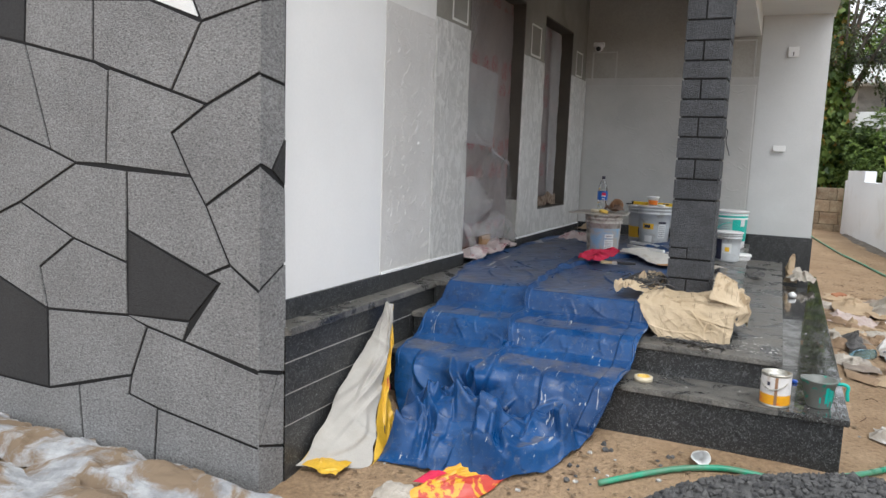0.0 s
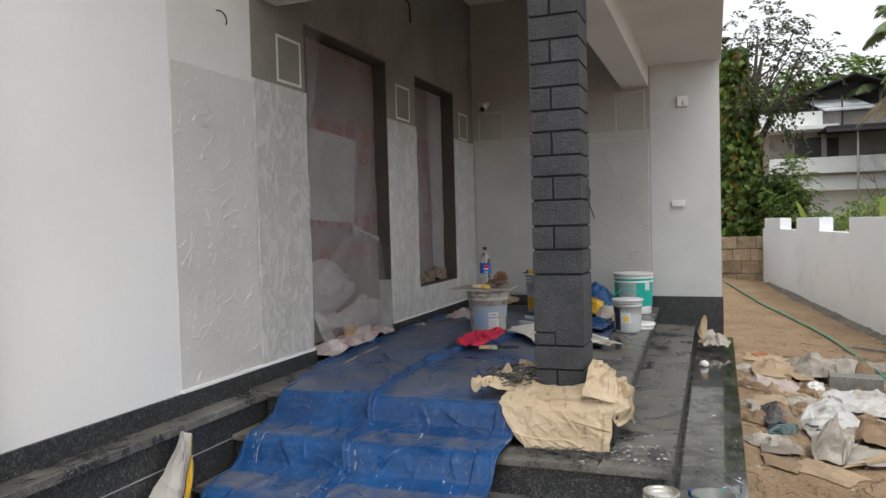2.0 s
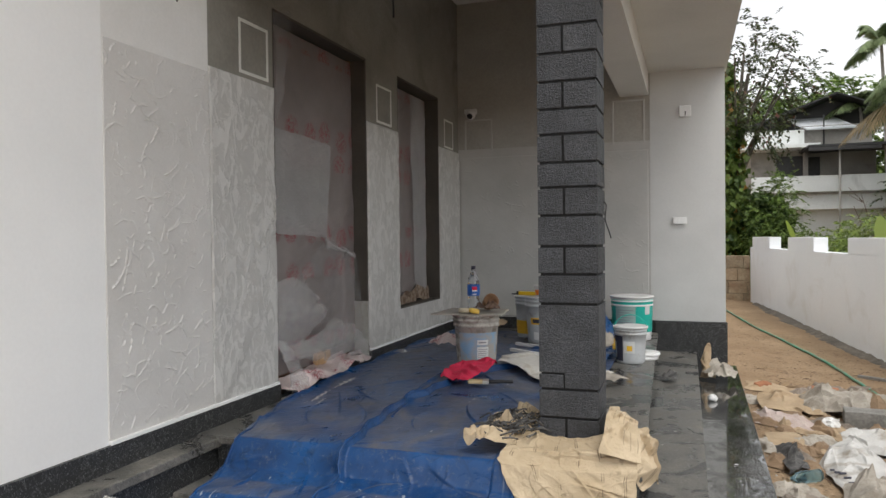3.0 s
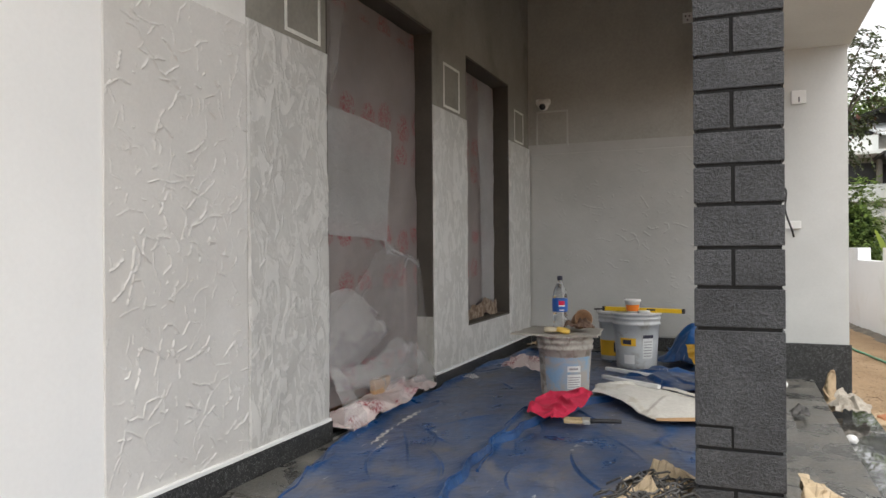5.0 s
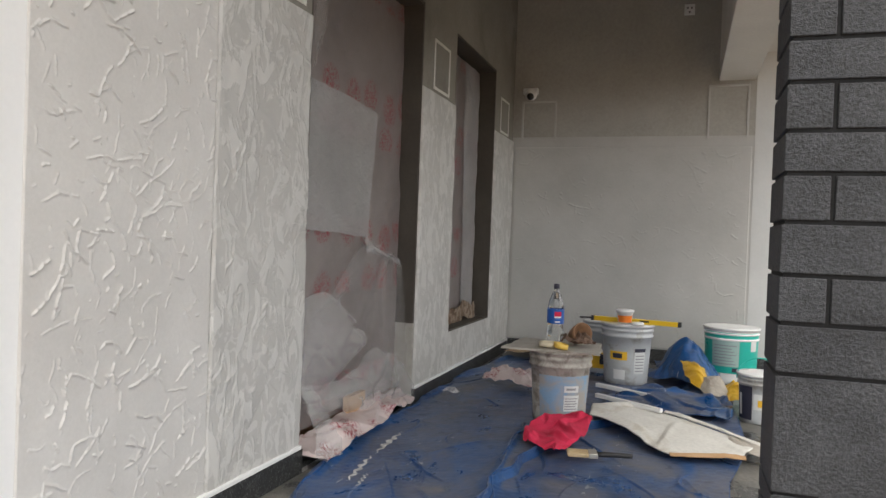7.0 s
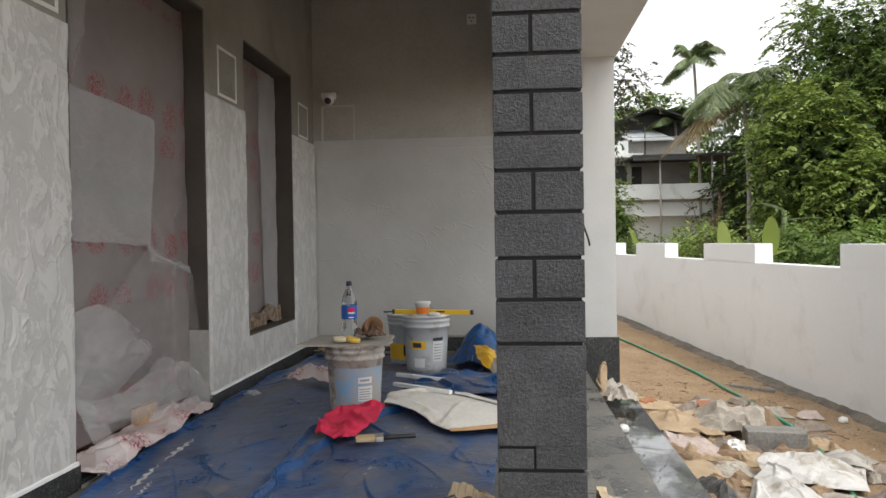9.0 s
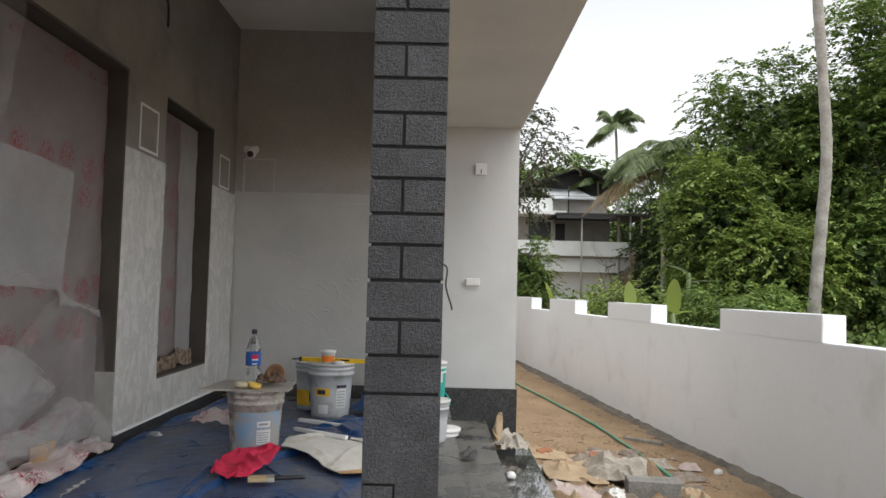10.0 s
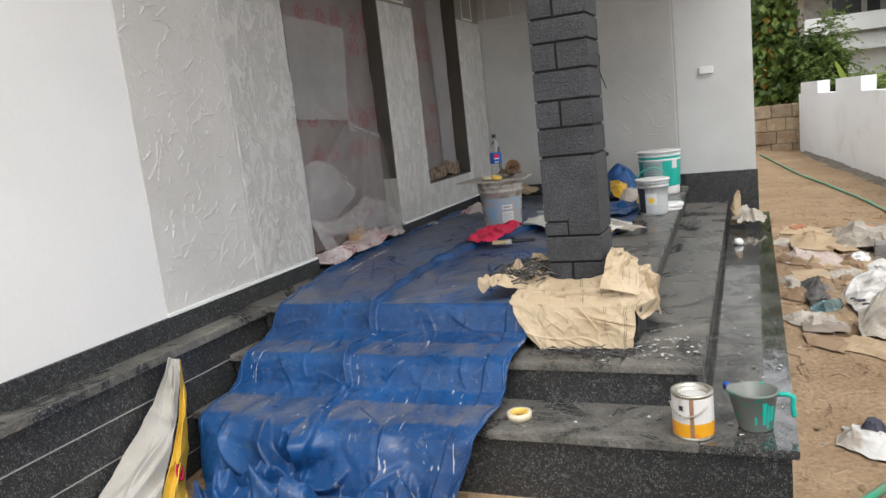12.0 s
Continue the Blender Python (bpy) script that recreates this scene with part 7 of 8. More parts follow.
    for k in range(84):
        cx, cy = rs.uniform(2.66, 4.0), rs.triangular(0.9, 5.2, 2.9)
        if cx > 3.3 and cy < 1.3:
            continue
        w_, h_, a_ = rs.uniform(0.04, 0.2), rs.uniform(0.03, 0.15), rs.uniform(0, 3.1)
        q = [(cx + (sx * w_ * math.cos(a_) - sy * h_ * math.sin(a_)) * rs.uniform(0.7, 1.2), cy + (sx * w_ * math.sin(a_) + sy * h_ * math.cos(a_)) * rs.uniform(0.7, 1.2)) for sx, sy in ((-1, -1), (1, -1), (1, 1), (-1, 1))]
        lay("paper_scrap", "torn paper and cloth scrap trodden on the soil", "paper", q, rs.uniform(0.03, 0.09), 300 + k, mats[k % 8], 22, 0.015, 22, 0.03, 0.004, "scraps on the soil")
    g = float(ground_z(3.5, 3.45))
    bl = bmesh.new()
    box(bl, (-0.2, -0.1, 0), (0.2, 0.1, 0.16), 0, 0.008)
    bmesh.ops.subdivide_edges(bl, edges=bl.edges[:], cuts=2, use_grid_fill=True)
    for v in bl.verts:
        v.co += 0.005 * noise.noise_vector(v.co * 30)
    ob = finish("concrete_block", bl, CONCRETE)
    ob.matrix_world = Matrix.Translation((3.5, 3.46, g - 0.02)) @ Matrix.Rotation(radians(-6), 4, 'Z')
    tagged(ob, "rough grey concrete block lying on the soil", "concrete block")
    lumpy("brick_piece", (2.82, 4.62, float(ground_z(2.82, 4.62)) - 0.005), (0.085, 0.06, 0.06), 5, BRICK, 0.25, 1.6, "broken red-brown brick piece on the soil", "brick", 20, 2)
    lumpy("stone", (4.3, 4.2, float(ground_z(4.3, 4.2))), (0.04, 0.035, 0.03), 6, PLASTIC_WHITE, 0.2, 2, "white plaster lump near the compound wall", "lump", 20, 2)
    lumpy("paper_ball", (3.18, 3.3, float(ground_z(3.18, 3.3))), (0.07, 0.06, 0.06), 7, PLASTIC_WHITE, 0.35, 3, "crumpled white paper ball on the soil", "paper", 20, 3)
    pk = bm_box((-0.22, -0.022, 0), (0.22, 0.022, 0.03), 0.003)
    ob = finish("wood_stick", pk, CONCRETE)
    ob.matrix_world = Matrix.Translation((4.0, 5.5, float(ground_z(4.0, 5.5)) - 0.002)) @ Matrix.Rotation(radians(-38), 4, 'Z')
    tagged(ob, "weathered grey wood stick on the soil", "stick")
    b = thing("water_bottle", "crushed pale blue plastic bottle on the soil", "bottle", Matrix.Translation((2.82, 1.9, float(ground_z(2.82, 1.9)) + 0.035)) @ Euler((radians(90), 0, radians(-55))).to_matrix().to_4x4())
    bm = bmesh.new()
    lathe(bm, [(0, -0.1), (0.034, -0.1), (0.038, -0.09), (0.036, -0.02), (0.039, 0.04), (0.03, 0.08), (0.014, 0.1), (0.014, 0.115), (0, 0.115)], 22)
    for v in bm.verts:
        v.co.x *= 0.8 + 0.12 * math.sin(v.co.z * 60)
    part("bottle", bm, PET_BLUE, b)
    # litter: dry leaves, twigs and crumbs trodden into the soil
    rng = random.Random(31)
    bm = bmesh.new()
    k = 0
    while k < 4200:
        x, y = rng.uniform(2.55, 4.4), rng.triangular(-1.2, 12, 2.5)
        if rng.random() < 0.25:
            x, y = rng.uniform(0.3, 2.6), rng.uniform(-2.6, -0.8)
        if x > bw_x(y) - 0.05:
            continue
        k += 1
        r, a = rng.uniform(0.004, 0.026), rng.uniform(0, 6.28)
        z = float(ground_z(x, y)) + 0.004
        e = rng.uniform(0.2, 0.6)
        vs = [bm.verts.new((x + r * math.cos(a + j * 1.57) * (1 if j % 2 else e), y + r * math.sin(a + j * 1.57) * (1 if j % 2 else e), z + rng.uniform(0, 0.5) * r)) for j in range(4)]
        bm.faces.new(vs)
    tagged(finish("ground_litter", bm, LEAFLITTER), "dry leaf litter and crumbs on the soil", "litter", kind="stuff")
    bm = bmesh.new()
    for k in range(140):
        x, y = rng.uniform(2.6, 4.2), rng.uniform(-0.8, 6)
        a, L = rng.uniform(0, 6.28), rng.uniform(0.05, 0.22)
        z = float(ground_z(x, y)) + 0.005
        tube(bm, [(x, y, z), (x + L * 0.5 * math.cos(a), y + L * 0.5 * math.sin(a), z + 0.01), (x + L * math.cos(a + 0.3), y + L * math.sin(a + 0.3), z)], 0.0022, 4)
    tagged(finish("ground_twigs", bm, RAG_BROWN), "thin dry twigs scattered on the soil", "litter", kind="stuff")
    bm = bmesh.new()
    for k in range(420):
        x, y = rng.uniform(0.3, 4.2), rng.uniform(-2.4, 5)
        if (x < 2.6 and y > -0.8) or x > bw_x(y) - 0.1:
            continue
        r = rng.uniform(0.005, 0.016)
        bmesh.ops.create_icosphere(bm, subdivisions=1, radius=r, matrix=Matrix.Translation((x, y, float(ground_z(x, y)) + 0.3 * r)) @ Matrix.Diagonal((1, rng.uniform(0.6, 1), 0.6, 1)))
    tagged(finish("ground_pebbles", bm, CHIPS), "small pale pebbles and plaster crumbs on the soil", "litter", kind="stuff")


build_rubbish()


# ---- greenery and the neighbour's house ----
def leaf_material(name, dark, light, dry=None):
    m, nt, b = graph(name, 0.5)
    geo = nt.nodes.new("ShaderNodeNewGeometry")
    r = nt.nodes.new("ShaderNodeValToRGB")
    r.color_ramp.elements[0].color, r.color_ramp.elements[1].color = (*dark, 1), (*light, 1)
    if dry:
        r.color_ramp.elements[1].position = 0.9
        e = r.color_ramp.elements.new(0.975)
        e.color = (*dry, 1)
    nt.links.new(geo.outputs["Random Per Island"], r.inputs[0])
    col = mix(nt, 1.0, r.outputs[0], ramp(nt, noise_node(nt, geo.outputs["Position"], 0.7, 3), 0.3, 0.7, (0.7,) * 3, (1.25,) * 3), 'MULTIPLY')
    nt.links.new(col, b.inputs["Base Color"])
    t = nt.nodes.new("ShaderNodeBsdfTranslucent")
    nt.links.new(col, t.inputs["Color"])
    s = nt.nodes.new("ShaderNodeMixShader")
    s.inputs[0].default_value = 0.3
    nt.links.new(b.outputs[0], s.inputs[1])
    nt.links.new(t.outputs[0], s.inputs[2])
    nt.links.new(s.outputs[0], nt.nodes["Material Output"].inputs["Surface"])
    return m


LEAF = leaf_material("tree_leaf", (0.07, 0.13, 0.03), (0.25, 0.35, 0.085))
LEAF_LIGHT = leaf_material("young_leaf", (0.12, 0.2, 0.04), (0.36, 0.44, 0.11))
# darkest greens; inner crowns use them as shade put into the leaf colour
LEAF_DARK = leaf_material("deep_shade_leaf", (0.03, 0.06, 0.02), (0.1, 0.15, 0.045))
LEAF_VINE = leaf_material("vine_leaf", (0.05, 0.1, 0.025), (0.2, 0.28, 0.06), (0.45, 0.22, 0.04))
LEAF_RED = leaf_material("sparse_leaf", (0.035, 0.05, 0.02), (0.1, 0.12, 0.05), (0.16, 0.07, 0.05))
FROND = leaf_material("palm_frond", (0.1, 0.155, 0.06), (0.26, 0.32, 0.15))
FROND_DRY = leaf_material("dry_palm_frond", (0.26, 0.19, 0.09), (0.4, 0.3, 0.16))
BANANA = leaf_material("banana_leaf", (0.16, 0.24, 0.04), (0.36, 0.4, 0.06))
BANANA_PALE = leaf_material("pale_banana_leaf", (0.2, 0.26, 0.16), (0.34, 0.38, 0.26))
BARK = surface("tree_bark", (0.09, 0.075, 0.06), (0.17, 0.15, 0.125), 5, 40, 0.95, relief=0.7, dist=0.02, speck=0.25)
PALM_BARK = surface("palm_bark", (0.28, 0.26, 0.235), (0.42, 0.4, 0.37), 3, 22, 0.95, relief=0.6, dist=0.02, speck=0.2, stain=(0.2, 0.18, 0.16), stain_scale=2)
HOUSE_WHITE = surface("weathered_white_wall", (0.7, 0.73, 0.72), (0.8, 0.82, 0.81), 0.8, 20, 0.8, relief=0.2, speck=0.05, stain=(0.4, 0.42, 0.4), stain_scale=0.7)
HOUSE_GREY = surface("weathered_grey_wall", (0.3, 0.285, 0.26), (0.42, 0.4, 0.37), 0.8, 20, 0.9, relief=0.2, stain=(0.14, 0.13, 0.12), stain_scale=0.9)
ROOF_DARK = surface("dark_sheet_roof", (0.035, 0.035, 0.037), (0.06, 0.06, 0.062), 1.5, 20, 0.7, relief=0.2)
ROOF_LIGHT = surface("bright_sheet_roof", (0.62, 0.65, 0.68), (0.72, 0.75, 0.77), 1.5, 20, 0.35, relief=0.1)


def leaves(name, pts, size, seed, material, parent, label="", droop=0.5, slim=0.42):
    """Many small bent leaves, one at each point."""
    rng = np.random.RandomState(seed)
    n = len(pts)
    a = rng.uniform(0, 2 * np.pi, n)
    tilt = rng.normal(-droop, 0.45, n)
    d = np.stack([np.cos(a) * np.cos(tilt), np.sin(a) * np.cos(tilt), np.sin(tilt)], -1)
    up = rng.normal(0, 0.35, (n, 3)) + (0, 0, 1)
    side = np.cross(d, up)
    side /= np.linalg.norm(side, axis=1, keepdims=True) + 1e-9
    L = (size * rng.uniform(0.6, 1.35, n))[:, None]
    nrm = np.cross(side, d)
    V = np.stack([pts, pts + d * L * 0.5 + side * L * slim + nrm * L * 0.08, pts + d * L - nrm * L * 0.12, pts + d * L * 0.5 - side * L * slim + nrm * L * 0.08], 1).reshape(-1, 3)
    F = np.arange(4 * n).reshape(n, 4)
    F = np.concatenate([F[:, [0, 1, 2]], F[:, [0, 2, 3]]])
    me = bpy.data.meshes.new(name)
    me.from_pydata(V.tolist(), [], F.tolist())
    me.materials.append(material)
    ob = new(name, me)
    if parent is not None:
        ob.parent = parent
    if label:
        ob["label"] = label
    return ob


def sprays(name, pts, size, seed, material, parent, centre, every=9, nodes=6):
    """Drooping leafy twigs pointing out of the crown, a pair of leaflets at each node."""
    rng = np.random.RandomState(seed)
    p = pts[::every]
    n = len(p)
    out = (p - np.array(centre)) * (1, 1, 0.5)
    out = out / (np.linalg.norm(out, axis=1, keepdims=True) + 1e-6) + rng.normal(0, 0.55, (n, 3))
    out = out / np.linalg.norm(out, axis=1, keepdims=True)
    L = (size * 3.6 * rng.uniform(0.6, 1.3, n))[:, None]
    sag = rng.uniform(0.25, 0.7, n)[:, None]
    side = np.cross(out, np.array([0.0, 0, 1]))
    side = side / (np.linalg.norm(side, axis=1, keepdims=True) + 1e-6)
    quads = []
    for j in range(1, nodes + 1):
        f = j / nodes
        c = p + out * L * f + np.array([0, 0, -1.0]) * sag * L * f * f
        for e in (-1, 1):
            d = side * e * 0.8 + out * 0.55 + np.array([0, 0, -0.35]) + rng.normal(0, 0.22, (n, 3))
            d = d / np.linalg.norm(d, axis=1, keepdims=True)
            w = np.cross(d, rng.normal(0, 0.3, (n, 3)) + (0, 0, 1))
            w = w / (np.linalg.norm(w, axis=1, keepdims=True) + 1e-6)
            l = size * rng.uniform(0.75, 1.3, n)[:, None] * (1.1 - 0.45 * abs(f - 0.5))
            quads.append(np.stack([c, c + d * l * 0.45 + w * l * 0.26, c + d * l + np.array([0, 0, -0.12]) * l, c + d * l * 0.45 - w * l * 0.26], 1))
    V = np.concatenate(quads).reshape(-1, 3)
    F = np.arange(len(V)).reshape(-1, 4)
    me = bpy.data.meshes.new(name)
    me.from_pydata(V.tolist(), [], F.tolist())
    me.materials.append(material)
    ob = new(name, me)
    ob.parent = parent
    return ob


def clumps(rng, n_clump, per, centre, radii, clump_r, hollow=0.55):
    """Leaf points in uneven clumps near the skin of an egg-shaped crown."""
    out = []
    for _ in range(n_clump):
        d = rng.normal(0, 1, 3)
        d /= np.linalg.norm(d)
        k = rng.uniform(hollow, 1.02)
        c = np.array(centre) + d * np.array(radii) * k
        r = clump_r * rng.uniform(0.6, 1.4)
        p = np.clip(rng.normal(0, 1, (int(per * rng.uniform(0.6, 1.4)), 3)), -1.7, 1.7) * (r, r, r * 0.55)
        out.append(c + p)
    return np.concatenate(out)


def tree(name, label, base, height, crown, radii, seed, mat, n_clump=90, per=95, clump_r=0.42, leaf=0.2, trunk_r=0.16, extra=None):
    rng = np.random.RandomState(seed)
    t = thing(name, label, "tree", Matrix.Translation(base))
    bm = bmesh.new()
    top = np.array(crown) + (0, 0, 0.2 * radii[2])
    keys = [(0, 0, -0.3), (0.1 * crown[0], 0.1 * crown[1], height * 0.3), tuple(np.array(crown) * (0.6, 0.6, 0.8)), tuple(top)]
    tube(bm, curve_points(keys, 6), trunk_r, 9, taper=0.3)
    for k in range(9):
        d = rng.normal(0, 1, 3)
        d[2] = abs(d[2]) * 0.5
        d /= np.linalg.norm(d)
        s = np.array(crown) * (0.5, 0.5, rng.uniform(0.5, 0.95))
        e = np.array(crown) + d * np.array(radii) * 0.85
        tube(bm, curve_points([tuple(s), tuple((s + e) / 2 + (0, 0, 0.15)), tuple(e)], 5), trunk_r * 0.35, 6, taper=0.25)
    part("trunk", bm, BARK, t)
    pts = clumps(rng, n_clump, per, crown, radii, clump_r)
    sprays("crown", pts, leaf * 0.8, seed + 1, mat, t, crown, 5)
    # leaves inside the crown are coloured darker, as if shaded
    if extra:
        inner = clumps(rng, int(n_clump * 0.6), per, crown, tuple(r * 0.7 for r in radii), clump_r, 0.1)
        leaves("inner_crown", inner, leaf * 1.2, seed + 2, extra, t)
    return t


def frond(bm, base, yaw, lift, length, seed, droop=0.9, width=0.45, n=54):
    rng = random.Random(seed)
    pts = []
    for i in range(n + 1):
        f = i / n
        r = length * (f - 0.12 * f * f)
        pts.append(Vector(base) + Vector((math.cos(yaw) * r * math.cos(lift), math.sin(yaw) * r * math.cos(lift), r * math.sin(lift) - droop * length * f ** 2.2 * 0.6)))
    tube(bm, pts, 0.025, 5, taper=0.2)
    side = Vector((-math.sin(yaw), math.cos(yaw), 0))
    for i in range(3, n):
        f = i / n
        L = width * math.sin(math.pi * min(f * 0.9 + 0.1, 1)) * rng.uniform(0.8, 1.1) + 0.08
        d = (pts[i + 1] - pts[i]).normalized()
        for s in (-1, 1):
            tip = pts[i] + (side * s * 0.75 + d * 0.55).normalized() * L + Vector((0, 0, -0.6 * L * rng.uniform(0.7, 1.2)))
            w = d * 0.021
            mid = (pts[i] + tip) / 2 + Vector((0, 0, 0.05 * L))
            vs = [bm.verts.new(pts[i] - w * 0.5), bm.verts.new(mid - w), bm.verts.new(tip), bm.verts.new(mid + w), bm.verts.new(pts[i] + w * 0.5)]
            bm.faces.new(vs)


def palm(name, label, base, top, n, length, seed, r=0.1, width=0.5, dry=0, droop=0.9):
    t = thing(name, label, "palm tree", Matrix.Translation(base))
    rng = random.Random(seed)
    bm = bmesh.new()
    tv = Vector(top) - Vector(base)
    tube(bm, curve_points([(0, 0, -0.2), tuple(tv * 0.5 + Vector((0.08, 0, 0))), tuple(tv)], 8), r, 9, taper=0.7)
    part("trunk", bm, PALM_BARK, t)
    for k in range(n):
        bm = bmesh.new()
        frond(bm, tv, 2 * math.pi * k / n + rng.uniform(-0.25, 0.25), rng.uniform(0.0, 1.25), length * rng.uniform(0.8, 1.1), seed * 50 + k, droop, width)
        part("frond", bm, FROND, t)
    for k in range(dry):
        bm = bmesh.new()
        frond(bm, tv - Vector((0, 0, 0.1)), math.pi * (0.95 + 0.2 * k) , -0.1, length * 1.05, seed * 70 + k, 0.75, width)
        part("dry_frond", bm, FROND_DRY, t, "dry brown hanging frond")
    return t


def big_leaf(bm, base, yaw, lift, length, width, droop):
    n, rows = 12, []
    for i in range(n + 1):
        f = i / n
        r = length * f
        c = Vector(base) + Vector((math.cos(yaw) * r * math.cos(lift), math.sin(yaw) * r * math.cos(lift), r * math.sin(lift) - droop * f * f * length))
        w = width * math.sin(math.pi * min(0.06 + f * 0.94, 1.0)) ** 0.6 * 0.5
        s = Vector((-math.sin(yaw), math.cos(yaw), 0)) * w
        rows.append([bm.verts.new(c - s + Vector((0, 0, 0.12 * w))), bm.verts.new(c), bm.verts.new(c + s + Vector((0, 0, 0.12 * w)))])
    for a, b in zip(rows, rows[1:]):
        for j in range(2):
            bm.faces.new((a[j], a[j + 1], b[j + 1], b[j]))


def banana(base, leaves_, mat, label):
    t = thing("banana_plant", label, "banana plant", Matrix.Translation(base), group="banana plants")
    bm = bmesh.new()
    h = max(l[2] for l in leaves_)
    tube(bm, [(0, 0, -0.2), (0.02, 0, h * 0.5), (0, 0, h)], 0.07, 8, taper=0.6)
    part("stem", bm, FROND, t)
    for yaw, lift, z, length, width, droop in leaves_:
        bm = bmesh.new()
        big_leaf(bm, (0, 0, z), radians(yaw), radians(lift), length, width, droop)
        part("leaf", bm, mat, t, smooth=True)


def build_greenery():
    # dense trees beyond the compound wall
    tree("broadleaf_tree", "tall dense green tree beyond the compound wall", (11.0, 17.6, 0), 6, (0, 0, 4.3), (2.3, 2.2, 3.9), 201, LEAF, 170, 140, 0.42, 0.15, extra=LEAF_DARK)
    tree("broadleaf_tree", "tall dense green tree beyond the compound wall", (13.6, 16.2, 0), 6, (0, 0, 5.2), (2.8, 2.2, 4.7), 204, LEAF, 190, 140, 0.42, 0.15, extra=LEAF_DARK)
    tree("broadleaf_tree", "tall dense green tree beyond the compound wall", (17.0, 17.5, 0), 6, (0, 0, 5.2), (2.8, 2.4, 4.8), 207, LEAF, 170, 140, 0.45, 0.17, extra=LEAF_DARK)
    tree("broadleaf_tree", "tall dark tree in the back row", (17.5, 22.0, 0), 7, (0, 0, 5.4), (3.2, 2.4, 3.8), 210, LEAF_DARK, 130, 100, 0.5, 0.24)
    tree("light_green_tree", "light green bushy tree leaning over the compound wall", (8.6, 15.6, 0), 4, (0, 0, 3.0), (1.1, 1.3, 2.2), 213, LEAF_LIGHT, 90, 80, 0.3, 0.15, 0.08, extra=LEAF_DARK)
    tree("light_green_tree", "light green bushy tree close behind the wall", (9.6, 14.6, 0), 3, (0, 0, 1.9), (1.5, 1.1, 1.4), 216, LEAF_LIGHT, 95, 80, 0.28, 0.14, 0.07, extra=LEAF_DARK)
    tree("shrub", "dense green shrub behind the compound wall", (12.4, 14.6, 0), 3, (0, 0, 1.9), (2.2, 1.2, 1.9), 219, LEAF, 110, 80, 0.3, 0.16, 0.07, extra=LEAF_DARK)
    tree("shrub", "dense green shrub behind the compound wall", (7.2, 11.0, 0), 2, (0, 0, 0.9), (1.0, 1.0, 0.75), 222, LEAF, 60, 70, 0.22, 0.12, 0.04)
    tree("shrub", "leafy low shrub behind the compound wall", (5.6, 12.4, 0), 2, (0, 0, 1.0), (1.0, 1.2, 0.75), 225, LEAF_LIGHT, 55, 60, 0.2, 0.1, 0.04)
    tree("shrub", "leafy low shrub before the neighbour's house", (7.6, 17.0, 0), 2, (0, 0, 0.75), (1.8, 1.0, 0.6), 228, LEAF_VINE, 70, 70, 0.26, 0.14, 0.04)
    tree("shrub", "leafy low shrub before the neighbour's house", (5.6, 19.0, 0), 2, (0, 0, 0.8), (1.6, 1.0, 0.6), 231, LEAF, 60, 70, 0.26, 0.14, 0.04)
    tree("broadleaf_tree", "hazy tree behind the neighbour's house", (8.0, 34.0, 0), 8, (0, 0, 5.4), (3.6, 2.4, 3.4), 234, LEAF, 90, 80, 0.6, 0.3)
    tree("broadleaf_tree", "hazy tree behind the neighbour's house", (4.0, 33.0, 0), 7, (0, 0, 4.6), (3.2, 2.4, 3.2), 237, LEAF, 80, 80, 0.6, 0.3)
    tree("broadleaf_tree", "hazy tree behind the palms", (14.5, 31.0, 0), 8, (0, 0, 5.4), (3.4, 2.4, 3.2), 240, LEAF_DARK, 90, 80, 0.6, 0.3)
    tree("broadleaf_tree", "dark undergrowth tree under the palms", (10.2, 23.0, 0), 3, (0, 0, 2.0), (1.9, 1.2, 2.2), 243, LEAF_DARK, 80, 80, 0.4, 0.2)
    # vine-covered tree at the end of the compound
    v = tree("vine_covered_tree", "vine-covered tree with sparse reddish upper crown", (3.0, 16.2, 0), 6, (0.55, 0, 5.0), (1.25, 1.2, 1.5), 246, LEAF_RED, 60, 42, 0.3, 0.13, 0.13)
    rng = np.random.RandomState(250)
    n = 5200
    z = rng.uniform(0.2, 5.6, n)
    r = np.abs(rng.normal(0.42, 0.13, n)) * np.interp(z, [0, 2, 4, 5.6], [1.15, 1.0, 0.85, 0.4])
    a = rng.uniform(0, 6.28, n)
    leaves("vine", np.stack([-0.1 + r * np.cos(a), r * np.sin(a), z], -1), 0.17, 251, LEAF_VINE, v, "dense green vine with some orange leaves", 0.9, 0.5)
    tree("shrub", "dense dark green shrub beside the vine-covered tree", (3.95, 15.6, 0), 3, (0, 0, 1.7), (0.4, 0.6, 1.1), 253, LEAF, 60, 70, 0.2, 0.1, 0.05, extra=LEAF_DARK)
    # palms
    palm("areca_palm", "slender areca palm against the sky", (8.3, 24.2, 0), (8.1, 24.0, 7.6), 13, 1.6, 5, 0.07, 0.42, droop=0.8)
    palm("areca_palm", "slender areca palm against the sky", (8.2, 27.0, 0), (8.0, 26.5, 5.9), 10, 1.5, 6, 0.07, 0.4, droop=0.8)
    palm("coconut_palm", "coconut palm with drooping fronds and a dry frond", (9.0, 21.2, 0), (8.85, 21.0, 5.6), 26, 2.7, 7, 0.1, 0.65, 2, 1.0)
    palm("coconut_palm", "coconut palm with arching fronds", (10.6, 24.5, 0), (10.5, 24.3, 6.6), 20, 2.4, 8, 0.12, 0.6)
    t = thing("palm_trunk", "tall grey coconut palm trunk behind the compound wall", "palm tree")
    bm = bmesh.new()
